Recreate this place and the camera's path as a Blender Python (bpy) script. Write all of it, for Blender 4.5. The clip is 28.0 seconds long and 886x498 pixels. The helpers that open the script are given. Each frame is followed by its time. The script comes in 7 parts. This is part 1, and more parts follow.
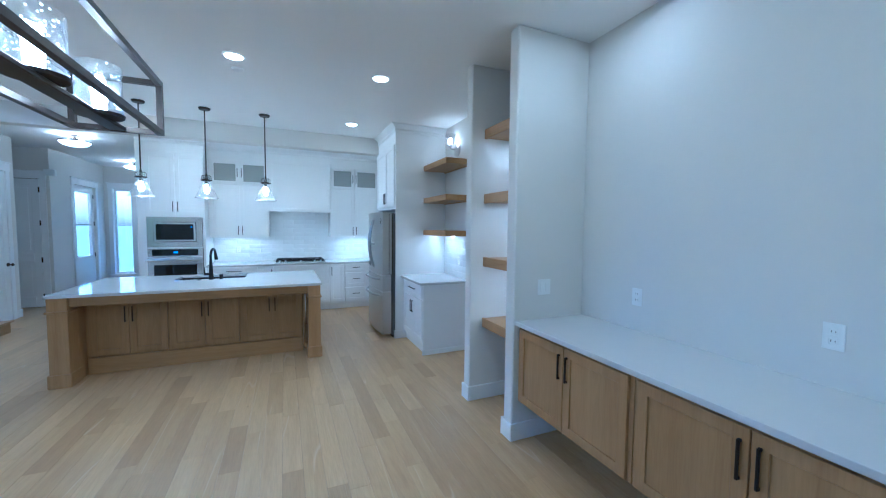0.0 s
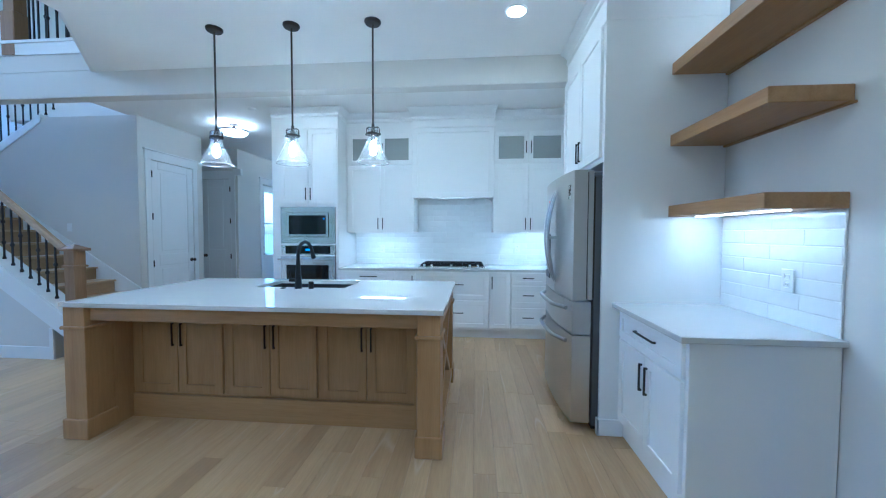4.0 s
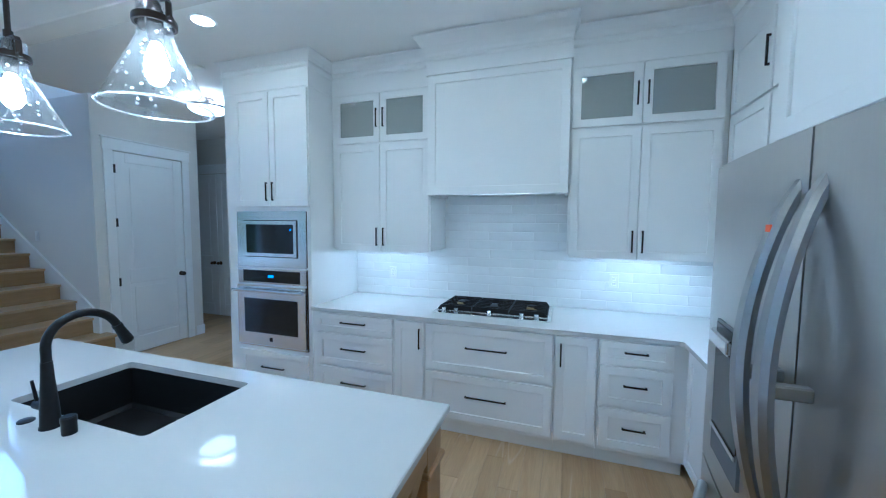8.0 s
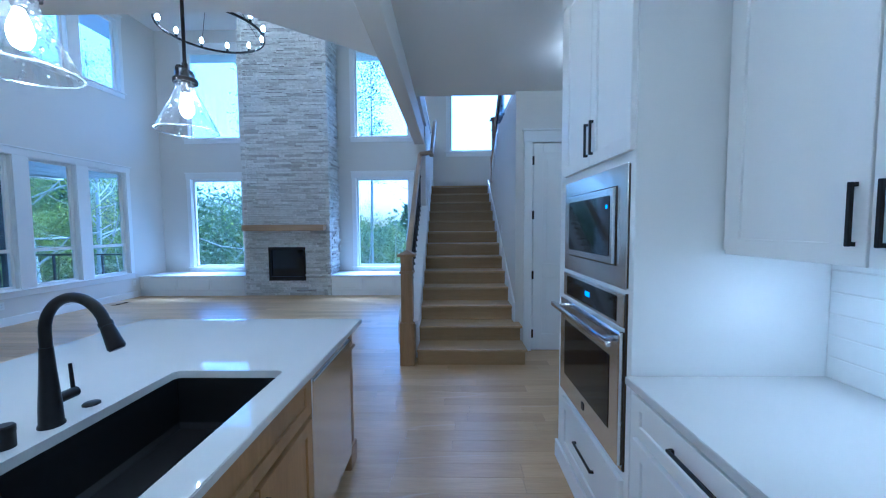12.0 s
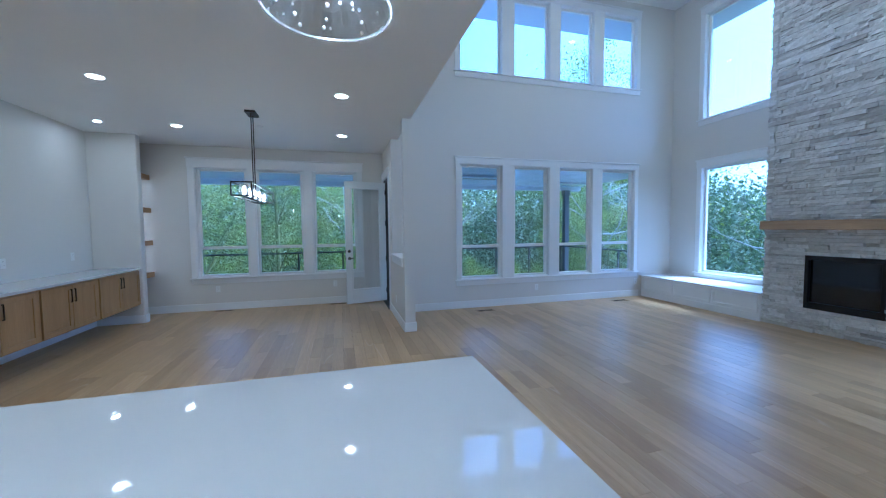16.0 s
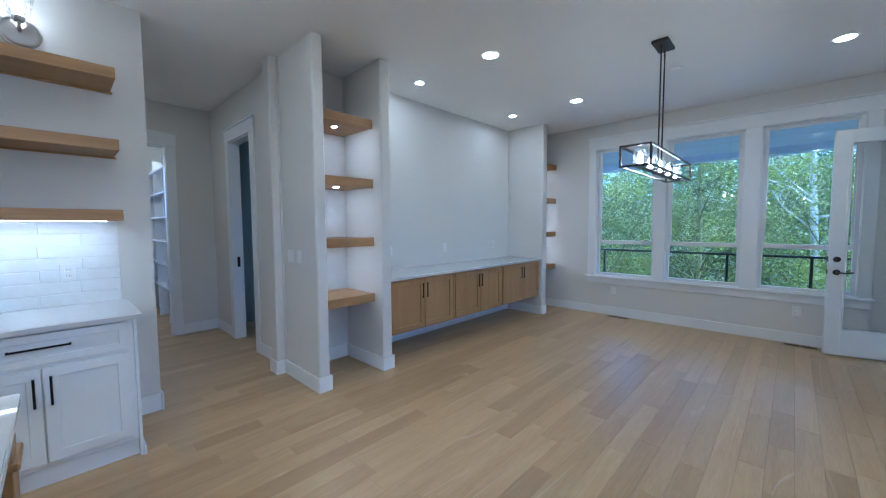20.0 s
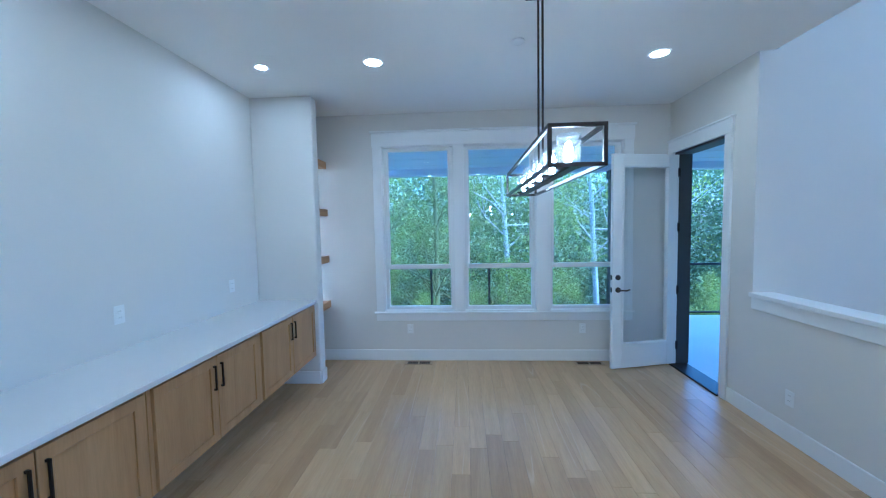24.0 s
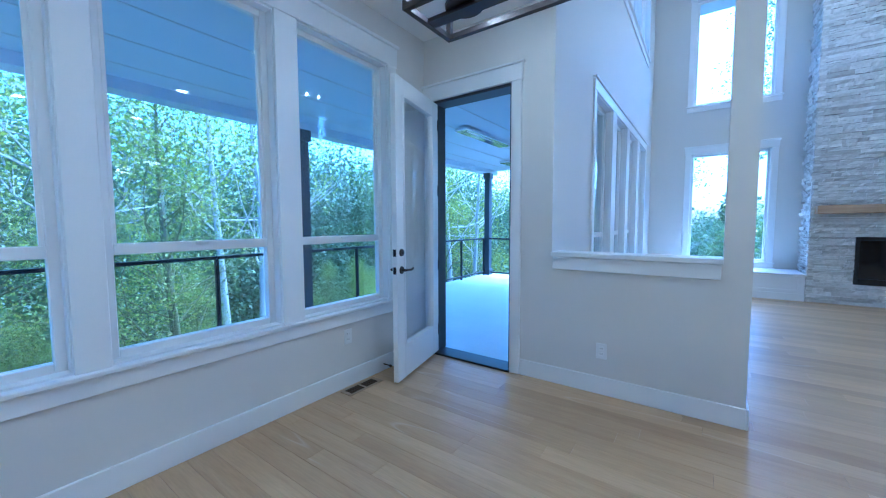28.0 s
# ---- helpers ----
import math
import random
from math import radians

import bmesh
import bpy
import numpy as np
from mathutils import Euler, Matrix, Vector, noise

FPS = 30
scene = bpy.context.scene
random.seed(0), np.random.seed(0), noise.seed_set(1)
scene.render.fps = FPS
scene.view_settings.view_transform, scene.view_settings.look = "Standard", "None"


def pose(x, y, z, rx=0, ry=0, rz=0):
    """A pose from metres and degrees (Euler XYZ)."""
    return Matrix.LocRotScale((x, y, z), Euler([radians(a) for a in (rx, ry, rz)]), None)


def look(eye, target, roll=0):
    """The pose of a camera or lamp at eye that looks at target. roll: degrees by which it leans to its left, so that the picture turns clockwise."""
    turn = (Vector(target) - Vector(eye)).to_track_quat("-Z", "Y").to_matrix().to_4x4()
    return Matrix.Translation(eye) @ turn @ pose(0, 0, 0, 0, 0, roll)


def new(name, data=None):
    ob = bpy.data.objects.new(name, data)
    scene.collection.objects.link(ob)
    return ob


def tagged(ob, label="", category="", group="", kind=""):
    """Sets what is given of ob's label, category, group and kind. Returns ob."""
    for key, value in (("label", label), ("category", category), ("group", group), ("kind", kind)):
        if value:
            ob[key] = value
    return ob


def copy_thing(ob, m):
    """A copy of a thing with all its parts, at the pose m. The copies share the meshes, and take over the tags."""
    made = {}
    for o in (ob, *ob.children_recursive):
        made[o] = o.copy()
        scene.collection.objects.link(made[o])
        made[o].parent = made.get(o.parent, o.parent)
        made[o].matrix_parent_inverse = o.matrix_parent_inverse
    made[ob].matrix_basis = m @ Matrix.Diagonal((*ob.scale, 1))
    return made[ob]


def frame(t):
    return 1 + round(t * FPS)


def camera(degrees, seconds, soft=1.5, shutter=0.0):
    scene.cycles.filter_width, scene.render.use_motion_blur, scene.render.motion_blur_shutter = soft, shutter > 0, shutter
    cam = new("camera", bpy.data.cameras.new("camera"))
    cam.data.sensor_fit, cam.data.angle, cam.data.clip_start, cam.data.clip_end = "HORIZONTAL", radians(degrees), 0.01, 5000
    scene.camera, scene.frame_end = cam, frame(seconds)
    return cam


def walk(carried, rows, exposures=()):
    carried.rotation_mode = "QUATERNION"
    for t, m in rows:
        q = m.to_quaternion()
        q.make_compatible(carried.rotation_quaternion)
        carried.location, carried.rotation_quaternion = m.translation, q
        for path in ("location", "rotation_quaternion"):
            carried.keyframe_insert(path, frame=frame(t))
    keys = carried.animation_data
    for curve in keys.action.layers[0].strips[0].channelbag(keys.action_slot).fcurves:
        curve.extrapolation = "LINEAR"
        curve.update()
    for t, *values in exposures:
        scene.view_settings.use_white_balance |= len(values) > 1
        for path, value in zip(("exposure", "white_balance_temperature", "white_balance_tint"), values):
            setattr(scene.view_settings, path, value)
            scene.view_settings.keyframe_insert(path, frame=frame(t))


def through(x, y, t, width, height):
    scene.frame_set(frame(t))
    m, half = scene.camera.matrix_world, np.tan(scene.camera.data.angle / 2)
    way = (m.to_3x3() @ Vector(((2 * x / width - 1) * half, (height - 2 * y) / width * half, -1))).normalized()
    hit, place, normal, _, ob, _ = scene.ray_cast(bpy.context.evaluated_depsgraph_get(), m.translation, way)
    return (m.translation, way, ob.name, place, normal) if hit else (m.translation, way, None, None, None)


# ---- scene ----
cam = camera(100.6, 28.0, 1.15)
PATH = [
    (0, (0.196, -0.078, 1.602), (0.986, 1.756, 1.485), 0.5),
    (0.5, (0.586, 0.172, 1.538), (0.942, 2.136, 1.406), 0.2),
    (1, (0.786, 0.542, 1.429), (0.845, 2.537, 1.307), 0.1),
    (1.5, (0.865, 1.004, 1.313), (0.745, 2.998, 1.209), 0.1),
    (2, (0.849, 1.401, 1.264), (0.665, 3.391, 1.177), 0.1),
    (2.5, (0.825, 1.663, 1.264), (0.626, 3.652, 1.186), 0.1),
    (3, (0.801, 1.931, 1.278), (0.601, 3.92, 1.21), 0.1),
    (3.5, (0.771, 2.193, 1.315), (0.585, 4.183, 1.25), 0.1),
    (4, (0.791, 2.432, 1.372), (0.619, 4.423, 1.291), 0.2),
    (4.5, (0.813, 2.658, 1.406), (0.642, 4.648, 1.305), 0.1),
    (5, (0.842, 2.887, 1.431), (0.669, 4.876, 1.309), 0.0),
    (5.5, (0.811, 3.211, 1.324), (0.635, 5.202, 1.244), 0.3),
    (6, (0.84, 3.463, 1.356), (0.633, 5.45, 1.262), 0.3),
    (6.5, (0.876, 3.719, 1.43), (0.616, 5.699, 1.317), 0.4),
    (7, (0.928, 4.0, 1.499), (0.578, 5.965, 1.377), 0.4),
    (7.5, (0.985, 4.295, 1.57), (0.512, 6.234, 1.44), 0.4),
    (8, (1.026, 4.62, 1.638), (0.396, 6.513, 1.499), 0.4),
    (8.5, (1.066, 4.969, 1.689), (0.233, 6.781, 1.545), 0.3),
    (9, (1.078, 5.333, 1.718), (0.008, 7.016, 1.569), 0.2),
    (9.5, (1.044, 5.687, 1.706), (-0.275, 7.183, 1.564), 0.2),
    (10, (0.974, 5.995, 1.67), (-0.583, 7.243, 1.535), -0.2),
    (10.5, (0.863, 6.231, 1.613), (-0.892, 7.181, 1.485), -0.3),
    (11, (0.711, 6.407, 1.539), (-1.187, 7.027, 1.417), -0.3),
    (11.5, (0.541, 6.502, 1.5), (-1.434, 6.79, 1.378), -0.3),
    (12, (0.36, 6.546, 1.493), (-1.636, 6.509, 1.371), -0.4),
    (12.5, (0.165, 6.554, 1.495), (-1.801, 6.213, 1.372), -0.5),
    (13, (-0.003, 6.571, 1.501), (-1.899, 5.944, 1.386), 0.0),
    (13.5, (-0.242, 6.556, 1.504), (-2.022, 5.651, 1.389), -0.2),
    (14, (-0.481, 6.516, 1.506), (-2.103, 5.351, 1.394), -0.4),
    (14.5, (-0.693, 6.402, 1.488), (-2.122, 5.008, 1.38), -0.6),
    (15, (-0.953, 6.355, 1.481), (-2.125, 4.738, 1.376), -0.7),
    (15.5, (-1.164, 6.256, 1.488), (-2.04, 4.462, 1.381), -0.7),
    (16, (-1.36, 6.144, 1.494), (-1.897, 4.221, 1.382), -0.6),
    (16.5, (-1.476, 5.986, 1.485), (-1.651, 3.997, 1.371), -0.6),
    (17, (-1.576, 5.821, 1.481), (-1.377, 3.834, 1.361), -0.6),
    (17.5, (-1.624, 5.628, 1.475), (-1.073, 3.71, 1.347), -0.6),
    (18, (-1.62, 5.428, 1.482), (-0.764, 3.626, 1.345), -0.5),
    (18.5, (-1.584, 5.198, 1.488), (-0.482, 3.535, 1.345), -0.4),
    (19, (-1.481, 4.98, 1.479), (-0.216, 3.437, 1.337), -0.3),
    (19.5, (-1.343, 4.731, 1.471), (0.014, 3.268, 1.333), -0.3),
    (20, (-1.178, 4.489, 1.445), (0.199, 3.044, 1.319), -0.3),
    (20.5, (-0.994, 4.243, 1.404), (0.344, 2.761, 1.295), -0.3),
    (21, (-0.825, 4.018, 1.405), (0.427, 2.461, 1.307), -0.3),
    (21.5, (-0.652, 3.805, 1.431), (0.467, 2.15, 1.345), -0.4),
    (22, (-0.496, 3.608, 1.485), (0.456, 1.851, 1.405), -0.5),
    (22.5, (-0.342, 3.427, 1.545), (0.415, 1.577, 1.466), -0.6),
    (24.5, (0.374, 2.713, 1.67), (0.25, 0.721, 1.545), -1.1),
    (25, (0.585, 2.492, 1.637), (0.2, 0.534, 1.506), -1.0),
    (25.5, (0.785, 2.228, 1.563), (0.13, 0.342, 1.437), -0.8),
    (26, (0.904, 1.914, 1.489), (-0.007, 0.138, 1.365), -0.6),
    (26.5, (0.876, 1.677, 1.471), (-0.218, 0.01, 1.316), -0.8),
    (27, (0.853, 1.337, 1.435), (-0.449, -0.172, 1.267), -0.6),
    (27.5, (0.733, 1.064, 1.407), (-0.716, -0.301, 1.213), -0.7),
    (28, (0.656, 0.681, 1.29), (-0.97, -0.476, 1.153), -0.2),
]
EXPOSURES = [(0, 2.9, 3480, 0), (2, 3.02, 3460, 1), (3, 3.0, 3480, 0), (6, 2.88, 3540, -2), (9, 2.64, 3600, 0), (10.5, 2.6, 3540, 2), (12, 2.52, 3520, 3), (14.5, 2.52, 3360, 4), (16, 2.47, 3740, 4), (17, 2.47, 3990, 4), (18, 2.62, 4220, 6), (19.5, 2.7, 3970, 5), (21, 2.92, 3670, 4), (22, 3.0, 3600, 4), (25, 3.05, 3460, 1), (26, 3.1, 3430, 2), (27, 3.02, 3330, 3), (28, 3.0, 3400, 4)]
walk(cam, [(t, look(e, g, r)) for t, e, g, r in PATH], EXPOSURES)

# ---- world, sun, large lights ----
world = bpy.data.worlds.new("sky")
scene.world = world
world.use_nodes = True
wn = world.node_tree
sky = wn.nodes.new("ShaderNodeTexSky")
sky.sky_type, sky.sun_disc = "NISHITA", False
sky.sun_elevation, sky.sun_rotation = radians(65), radians(292)
sky.air_density, sky.dust_density, sky.ozone_density = 1.0, 4.0, 2.8
back = next(n for n in wn.nodes if n.type == "BACKGROUND")
back.inputs["Strength"].default_value = 0.15
wn.links.new(sky.outputs["Color"], back.inputs["Color"])
sun = new("sun", bpy.data.lights.new("sun", "SUN"))
sun.data.energy, sun.data.angle, sun.data.color = 1.5, radians(30), (1.0, 0.98, 0.95)
sun.matrix_world = look((-6, 2.4, 14), (0, 0, 0))

CAN = 5.5        # recessed lamp lens strength
BULB = 24.0       # filament bulbs
CORE = 58.0       # bright middle of a recessed lamp
STRIP = 4.6      # under-cabinet strips

# ---- materials ----


def nodes_of(m):
    m.use_nodes = True
    t = m.node_tree
    return t, next(n for n in t.nodes if n.type == "BSDF_PRINCIPLED")


def mapped(t, scale=(1, 1, 1), rand=None):
    co = t.nodes.new("ShaderNodeTexCoord")
    mp = t.nodes.new("ShaderNodeMapping")
    mp.inputs["Scale"].default_value = scale
    if rand:
        ad = t.nodes.new("ShaderNodeVectorMath")
        ad.operation = "ADD"
        ml = t.nodes.new("ShaderNodeMath")
        ml.operation = "MULTIPLY"
        ml.inputs[1].default_value = 37.0
        t.links.new(rand, ml.inputs[0])
        t.links.new(co.outputs["Object"], ad.inputs[0])
        t.links.new(ml.outputs[0], ad.inputs[1])
        t.links.new(ad.outputs[0], mp.inputs["Vector"])
    else:
        t.links.new(co.outputs["Object"], mp.inputs["Vector"])
    return mp.outputs["Vector"]


def noise_tex(t, vec, scale, detail=4.0, rough=0.55, dist=0.0):
    n = t.nodes.new("ShaderNodeTexNoise")
    n.inputs["Scale"].default_value, n.inputs["Detail"].default_value = scale, detail
    n.inputs["Roughness"].default_value, n.inputs["Distortion"].default_value = rough, dist
    t.links.new(vec, n.inputs["Vector"])
    return n.outputs["Fac"]


def ramp(t, fac, stops):
    r = t.nodes.new("ShaderNodeValToRGB")
    els = r.color_ramp.elements
    while len(els) < len(stops):
        els.new(0.5)
    for e, (p, c) in zip(els, stops):
        e.position, e.color = p, (*c, 1)
    t.links.new(fac, r.inputs["Fac"])
    return r.outputs["Color"]


def mixed(t, a, b, fac, mode="MIX"):
    m = t.nodes.new("ShaderNodeMix")
    m.data_type, m.blend_type = "RGBA", mode
    for sock, v in ((m.inputs[6], a), (m.inputs[7], b), (m.inputs[0], fac)):
        if isinstance(v, (int, float)):
            sock.default_value = v
        elif isinstance(v, tuple):
            sock.default_value = (*v, 1)
        else:
            t.links.new(v, sock)
    return m.outputs[2]


def bumped(t, p, height, strength, dist=0.002):
    b = t.nodes.new("ShaderNodeBump")
    b.inputs["Strength"].default_value, b.inputs["Distance"].default_value = strength, dist
    t.links.new(height, b.inputs["Height"])
    t.links.new(b.outputs["Normal"], p.inputs["Normal"])


def tint(c, k):
    return tuple(max(0.0, min(1.0, v * k)) for v in c)


def mat(name, c, rough=0.5, metal=0.0, var=0.06, scale=1.2, bump=0.0, fine=90.0, stretch=(1, 1, 1), coat=0.0, rvar=0.08, dist=0.002):
    """Painted, stony or metal surface: two scales of colour change, uneven gloss, fine relief."""
    m = bpy.data.materials.new(name)
    t, p = nodes_of(m)
    v = mapped(t, stretch)
    big, small = noise_tex(t, v, scale, 3), noise_tex(t, v, fine, 3)
    col = ramp(t, big, [(0.3, tint(c, 1 - var)), (0.7, tint(c, 1 + var))])
    col = mixed(t, col, ramp(t, small, [(0.3, tint(c, 1 - var)), (0.7, tint(c, 1 + var))]), 0.4)
    t.links.new(col, p.inputs["Base Color"])
    mr = t.nodes.new("ShaderNodeMapRange")
    mr.inputs[3].default_value, mr.inputs[4].default_value = max(0.02, rough - rvar), min(1, rough + rvar)
    t.links.new(big, mr.inputs[0])
    t.links.new(mr.outputs[0], p.inputs["Roughness"])
    p.inputs["Metallic"].default_value = metal
    p.inputs["Coat Weight"].default_value = coat
    if bump:
        bumped(t, p, small, bump, dist)
    return m


def wood(name, dark, light, axis=2, rough=0.45, scale=9.0, island="", spread=0.5, streaks=False):
    """Grain drawn out along one axis. island: '' one piece, 'object' or 'island' shifts hue and grain from board to board."""
    m = bpy.data.materials.new(name)
    t, p = nodes_of(m)
    st = [1.0, 1.0, 1.0]
    st[axis] = 0.07
    rnd = None
    if island == "object":
        rnd = t.nodes.new("ShaderNodeObjectInfo").outputs["Random"]
    elif island == "island":
        rnd = t.nodes.new("ShaderNodeNewGeometry").outputs["Random Per Island"]
    v = mapped(t, st, rnd)
    ring = noise_tex(t, v, scale, 5, 0.6, 1.2)
    fine = noise_tex(t, v, scale * 14, 3, 0.6)
    mid = tuple((a + b) / 2 for a, b in zip(dark, light))
    col = ramp(t, ring, [(0.30, dark), (0.5, mid), (0.68, light)])
    col = mixed(t, col, ramp(t, fine, [(0.35, tint(mid, 0.78)), (0.6, tint(mid, 1.15))]), 0.28)
    if rnd:
        hue = ramp(t, rnd, [(0.0, (1 - 0.62 * spread, 1 - 0.7 * spread, 1 - 0.8 * spread)), (0.18, (1 - 0.3 * spread, 1 - 0.33 * spread, 1 - 0.4 * spread)), (0.55, (1, 1, 1)), (1.0, (1.0 + 0.35 * spread, 1 + 0.38 * spread, 1.0 + 0.42 * spread))])
        col = mixed(t, col, hue, 1.0, "MULTIPLY")
    if streaks:
        # pale sapwood lines, and a few small dark knots
        va = mapped(t, (1, 0.07, 1), rnd)
        line = ramp(t, noise_tex(t, va, 5.0, 0.5, 0.4, 0.0), [(0.490, (0, 0, 0)), (0.5, (0.32, 0.32, 0.32)), (0.507, (0, 0, 0))])
        gate = ramp(t, noise_tex(t, mapped(t, (1, 0.5, 1), rnd), 2.2, 1), [(0.50, (0, 0, 0)), (0.58, (1, 1, 1))])
        col = mixed(t, col, (0.72, 0.62, 0.46), mixed(t, line, gate, 1.0, "MULTIPLY"))
        vo = t.nodes.new("ShaderNodeTexVoronoi")
        vo.inputs["Scale"].default_value = 2.1
        t.links.new(mapped(t, (1, 0.6, 1), rnd), vo.inputs["Vector"])
        col = mixed(t, col, (0.13, 0.075, 0.04), ramp(t, vo.outputs["Distance"], [(0.0, (0.75, 0.75, 0.75)), (0.022, (0, 0, 0))]))
    t.links.new(col, p.inputs["Base Color"])
    mr = t.nodes.new("ShaderNodeMapRange")
    mr.inputs[3].default_value, mr.inputs[4].default_value = rough - 0.07, rough + 0.1
    t.links.new(ring, mr.inputs[0])
    t.links.new(mr.outputs[0], p.inputs["Roughness"])
    bumped(t, p, fine, 0.12, 0.001)
    return m


def pieces(name, stops, rough=0.6, bump=0.4, fine=30.0, src="object", dist=0.004, gloss=0.5, grain=0.6, through=0.0, detail=5.0):
    """Stones, tiles or leaves: one hue a piece from a ramp, with grain inside it."""
    m = bpy.data.materials.new(name)
    t, p = nodes_of(m)
    rnd = (t.nodes.new("ShaderNodeObjectInfo").outputs["Random"] if src == "object"
           else t.nodes.new("ShaderNodeNewGeometry").outputs["Random Per Island"])
    v = mapped(t, (1, 1, 1), rnd)
    g = noise_tex(t, v, fine, detail, 0.65)
    n = len(stops)
    col = ramp(t, rnd, [(i / max(1, n - 1), c) for i, c in enumerate(stops)])
    col = mixed(t, col, ramp(t, g, [(0.3, (0.72, 0.72, 0.72)), (0.65, (1.08, 1.08, 1.08))]), grain, "MULTIPLY")
    t.links.new(col, p.inputs["Base Color"])
    p.inputs["Roughness"].default_value = rough
    p.inputs["Specular IOR Level"].default_value = gloss
    if bump:
        bumped(t, p, g, bump, dist)
    if through:
        tl, ms = t.nodes.new("ShaderNodeBsdfTranslucent"), t.nodes.new("ShaderNodeMixShader")
        out = next(n_ for n_ in t.nodes if n_.type == "OUTPUT_MATERIAL")
        t.links.new(col, tl.inputs["Color"])
        ms.inputs[0].default_value = through
        t.links.new(p.outputs[0], ms.inputs[1])
        t.links.new(tl.outputs[0], ms.inputs[2])
        t.links.new(ms.outputs[0], out.inputs["Surface"])
    return m


def glass(name, tone=(1, 1, 1), bubbles=0.0, gloss=1.0, seeds_haze=(0.60, 0.022), fineness=85):
    """Clear pane: straight through, with a mirror's share that grows towards grazing."""
    m = bpy.data.materials.new(name)
    m.use_nodes = True
    t = m.node_tree
    t.nodes.clear()
    out = t.nodes.new("ShaderNodeOutputMaterial")
    tr, gl, mx, lw = (t.nodes.new("ShaderNodeBsdfTransparent"), t.nodes.new("ShaderNodeBsdfGlossy"),
                      t.nodes.new("ShaderNodeMixShader"), t.nodes.new("ShaderNodeLayerWeight"))
    tr.inputs["Color"].default_value = (*tone, 1)
    gl.inputs["Roughness"].default_value = 0.02
    lw.inputs["Blend"].default_value = 0.5
    pw, ml = t.nodes.new("ShaderNodeMath"), t.nodes.new("ShaderNodeMath")
    pw.operation, ml.operation = "POWER", "MULTIPLY_ADD"
    pw.inputs[1].default_value = 4.5
    ml.inputs[1].default_value, ml.inputs[2].default_value = 0.9, 0.05 * gloss
    t.links.new(lw.outputs["Facing"], pw.inputs[0])
    t.links.new(pw.outputs[0], ml.inputs[0])
    fac = ml.outputs[0]
    if bubbles:
        v = mapped(t)
        vo = t.nodes.new("ShaderNodeTexVoronoi")
        vo.inputs["Scale"].default_value = fineness
        t.links.new(v, vo.inputs["Vector"])
        dots = ramp(t, vo.outputs["Distance"], [(0.10, (1, 1, 1)), (0.24, (0, 0, 0))])
        b = t.nodes.new("ShaderNodeBump")
        b.inputs["Strength"].default_value, b.inputs["Distance"].default_value = bubbles, 0.004
        t.links.new(dots, b.inputs["Height"])
        t.links.new(b.outputs["Normal"], gl.inputs["Normal"])
        t.links.new(b.outputs["Normal"], lw.inputs["Normal"])
    through_ = tr.outputs[0]
    if bubbles:
        df, m2, sc = t.nodes.new("ShaderNodeBsdfTranslucent"), t.nodes.new("ShaderNodeMixShader"), t.nodes.new("ShaderNodeMath")
        sc.operation = "MULTIPLY_ADD"
        # Bubble whiteness, then an even haze put in for the bulb's glow.
        sc.inputs[1].default_value, sc.inputs[2].default_value = seeds_haze
        t.links.new(dots, sc.inputs[0])
        t.links.new(sc.outputs[0], m2.inputs[0])
        t.links.new(tr.outputs[0], m2.inputs[1])
        t.links.new(df.outputs[0], m2.inputs[2])
        through_ = m2.outputs[0]
    t.links.new(fac, mx.inputs[0])
    t.links.new(through_, mx.inputs[1])
    t.links.new(gl.outputs[0], mx.inputs[2])
    t.links.new(mx.outputs[0], out.inputs["Surface"])
    return m


def glow(name, c, strength):
    m = bpy.data.materials.new(name)
    t, p = nodes_of(m)
    p.inputs["Base Color"].default_value = (*c, 1)
    p.inputs["Emission Color"].default_value = (*c, 1)
    p.inputs["Emission Strength"].default_value = strength
    return m


WALL = mat("greige wall paint", (0.69, 0.668, 0.62), 0.7, var=0.015, bump=0.05, fine=260)
CEIL = mat("ceiling paint", (0.87, 0.86, 0.83), 0.8, var=0.012, bump=0.06, fine=200)
TRIM = mat("white trim paint", (0.80, 0.80, 0.79), 0.38, var=0.015, bump=0.02, fine=120)
CABW = mat("white cabinet lacquer", (0.82, 0.82, 0.81), 0.34, var=0.012, bump=0.015, fine=150)
QUARTZ = mat("white quartz", (0.62, 0.62, 0.61), 0.035, var=0.012, scale=5, fine=300, rvar=0.012)
for nd in QUARTZ.node_tree.nodes:
    if nd.type == "BSDF_PRINCIPLED":
        nd.inputs["Specular IOR Level"].default_value = 0.4
MAPLE = wood("stained maple", (0.295, 0.165, 0.058), (0.42, 0.26, 0.10), 2, 0.42, 7)
MAPLE_Y = wood("stained maple laid lengthwise", (0.295, 0.165, 0.058), (0.42, 0.26, 0.10), 1, 0.42, 7)
MAPLE_X = wood("stained maple laid across", (0.295, 0.165, 0.058), (0.42, 0.26, 0.10), 0, 0.42, 7)
OAK_RAIL = wood("oak rail", (0.32, 0.23, 0.13), (0.45, 0.335, 0.20), 0, 0.45, 10)
OAK_POST = wood("oak post", (0.20, 0.118, 0.048), (0.30, 0.188, 0.085), 2, 0.45, 10)
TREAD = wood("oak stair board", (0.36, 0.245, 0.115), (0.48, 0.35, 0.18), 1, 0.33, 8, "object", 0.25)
# A quarter darker than the treads, so that the nosings stand out.
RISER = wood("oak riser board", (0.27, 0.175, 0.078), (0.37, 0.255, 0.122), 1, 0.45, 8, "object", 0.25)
FLOOR_A = wood("oak floor board", (0.42, 0.278, 0.125), (0.545, 0.392, 0.197), 1, 0.33, 8, "object", 0.32, True)
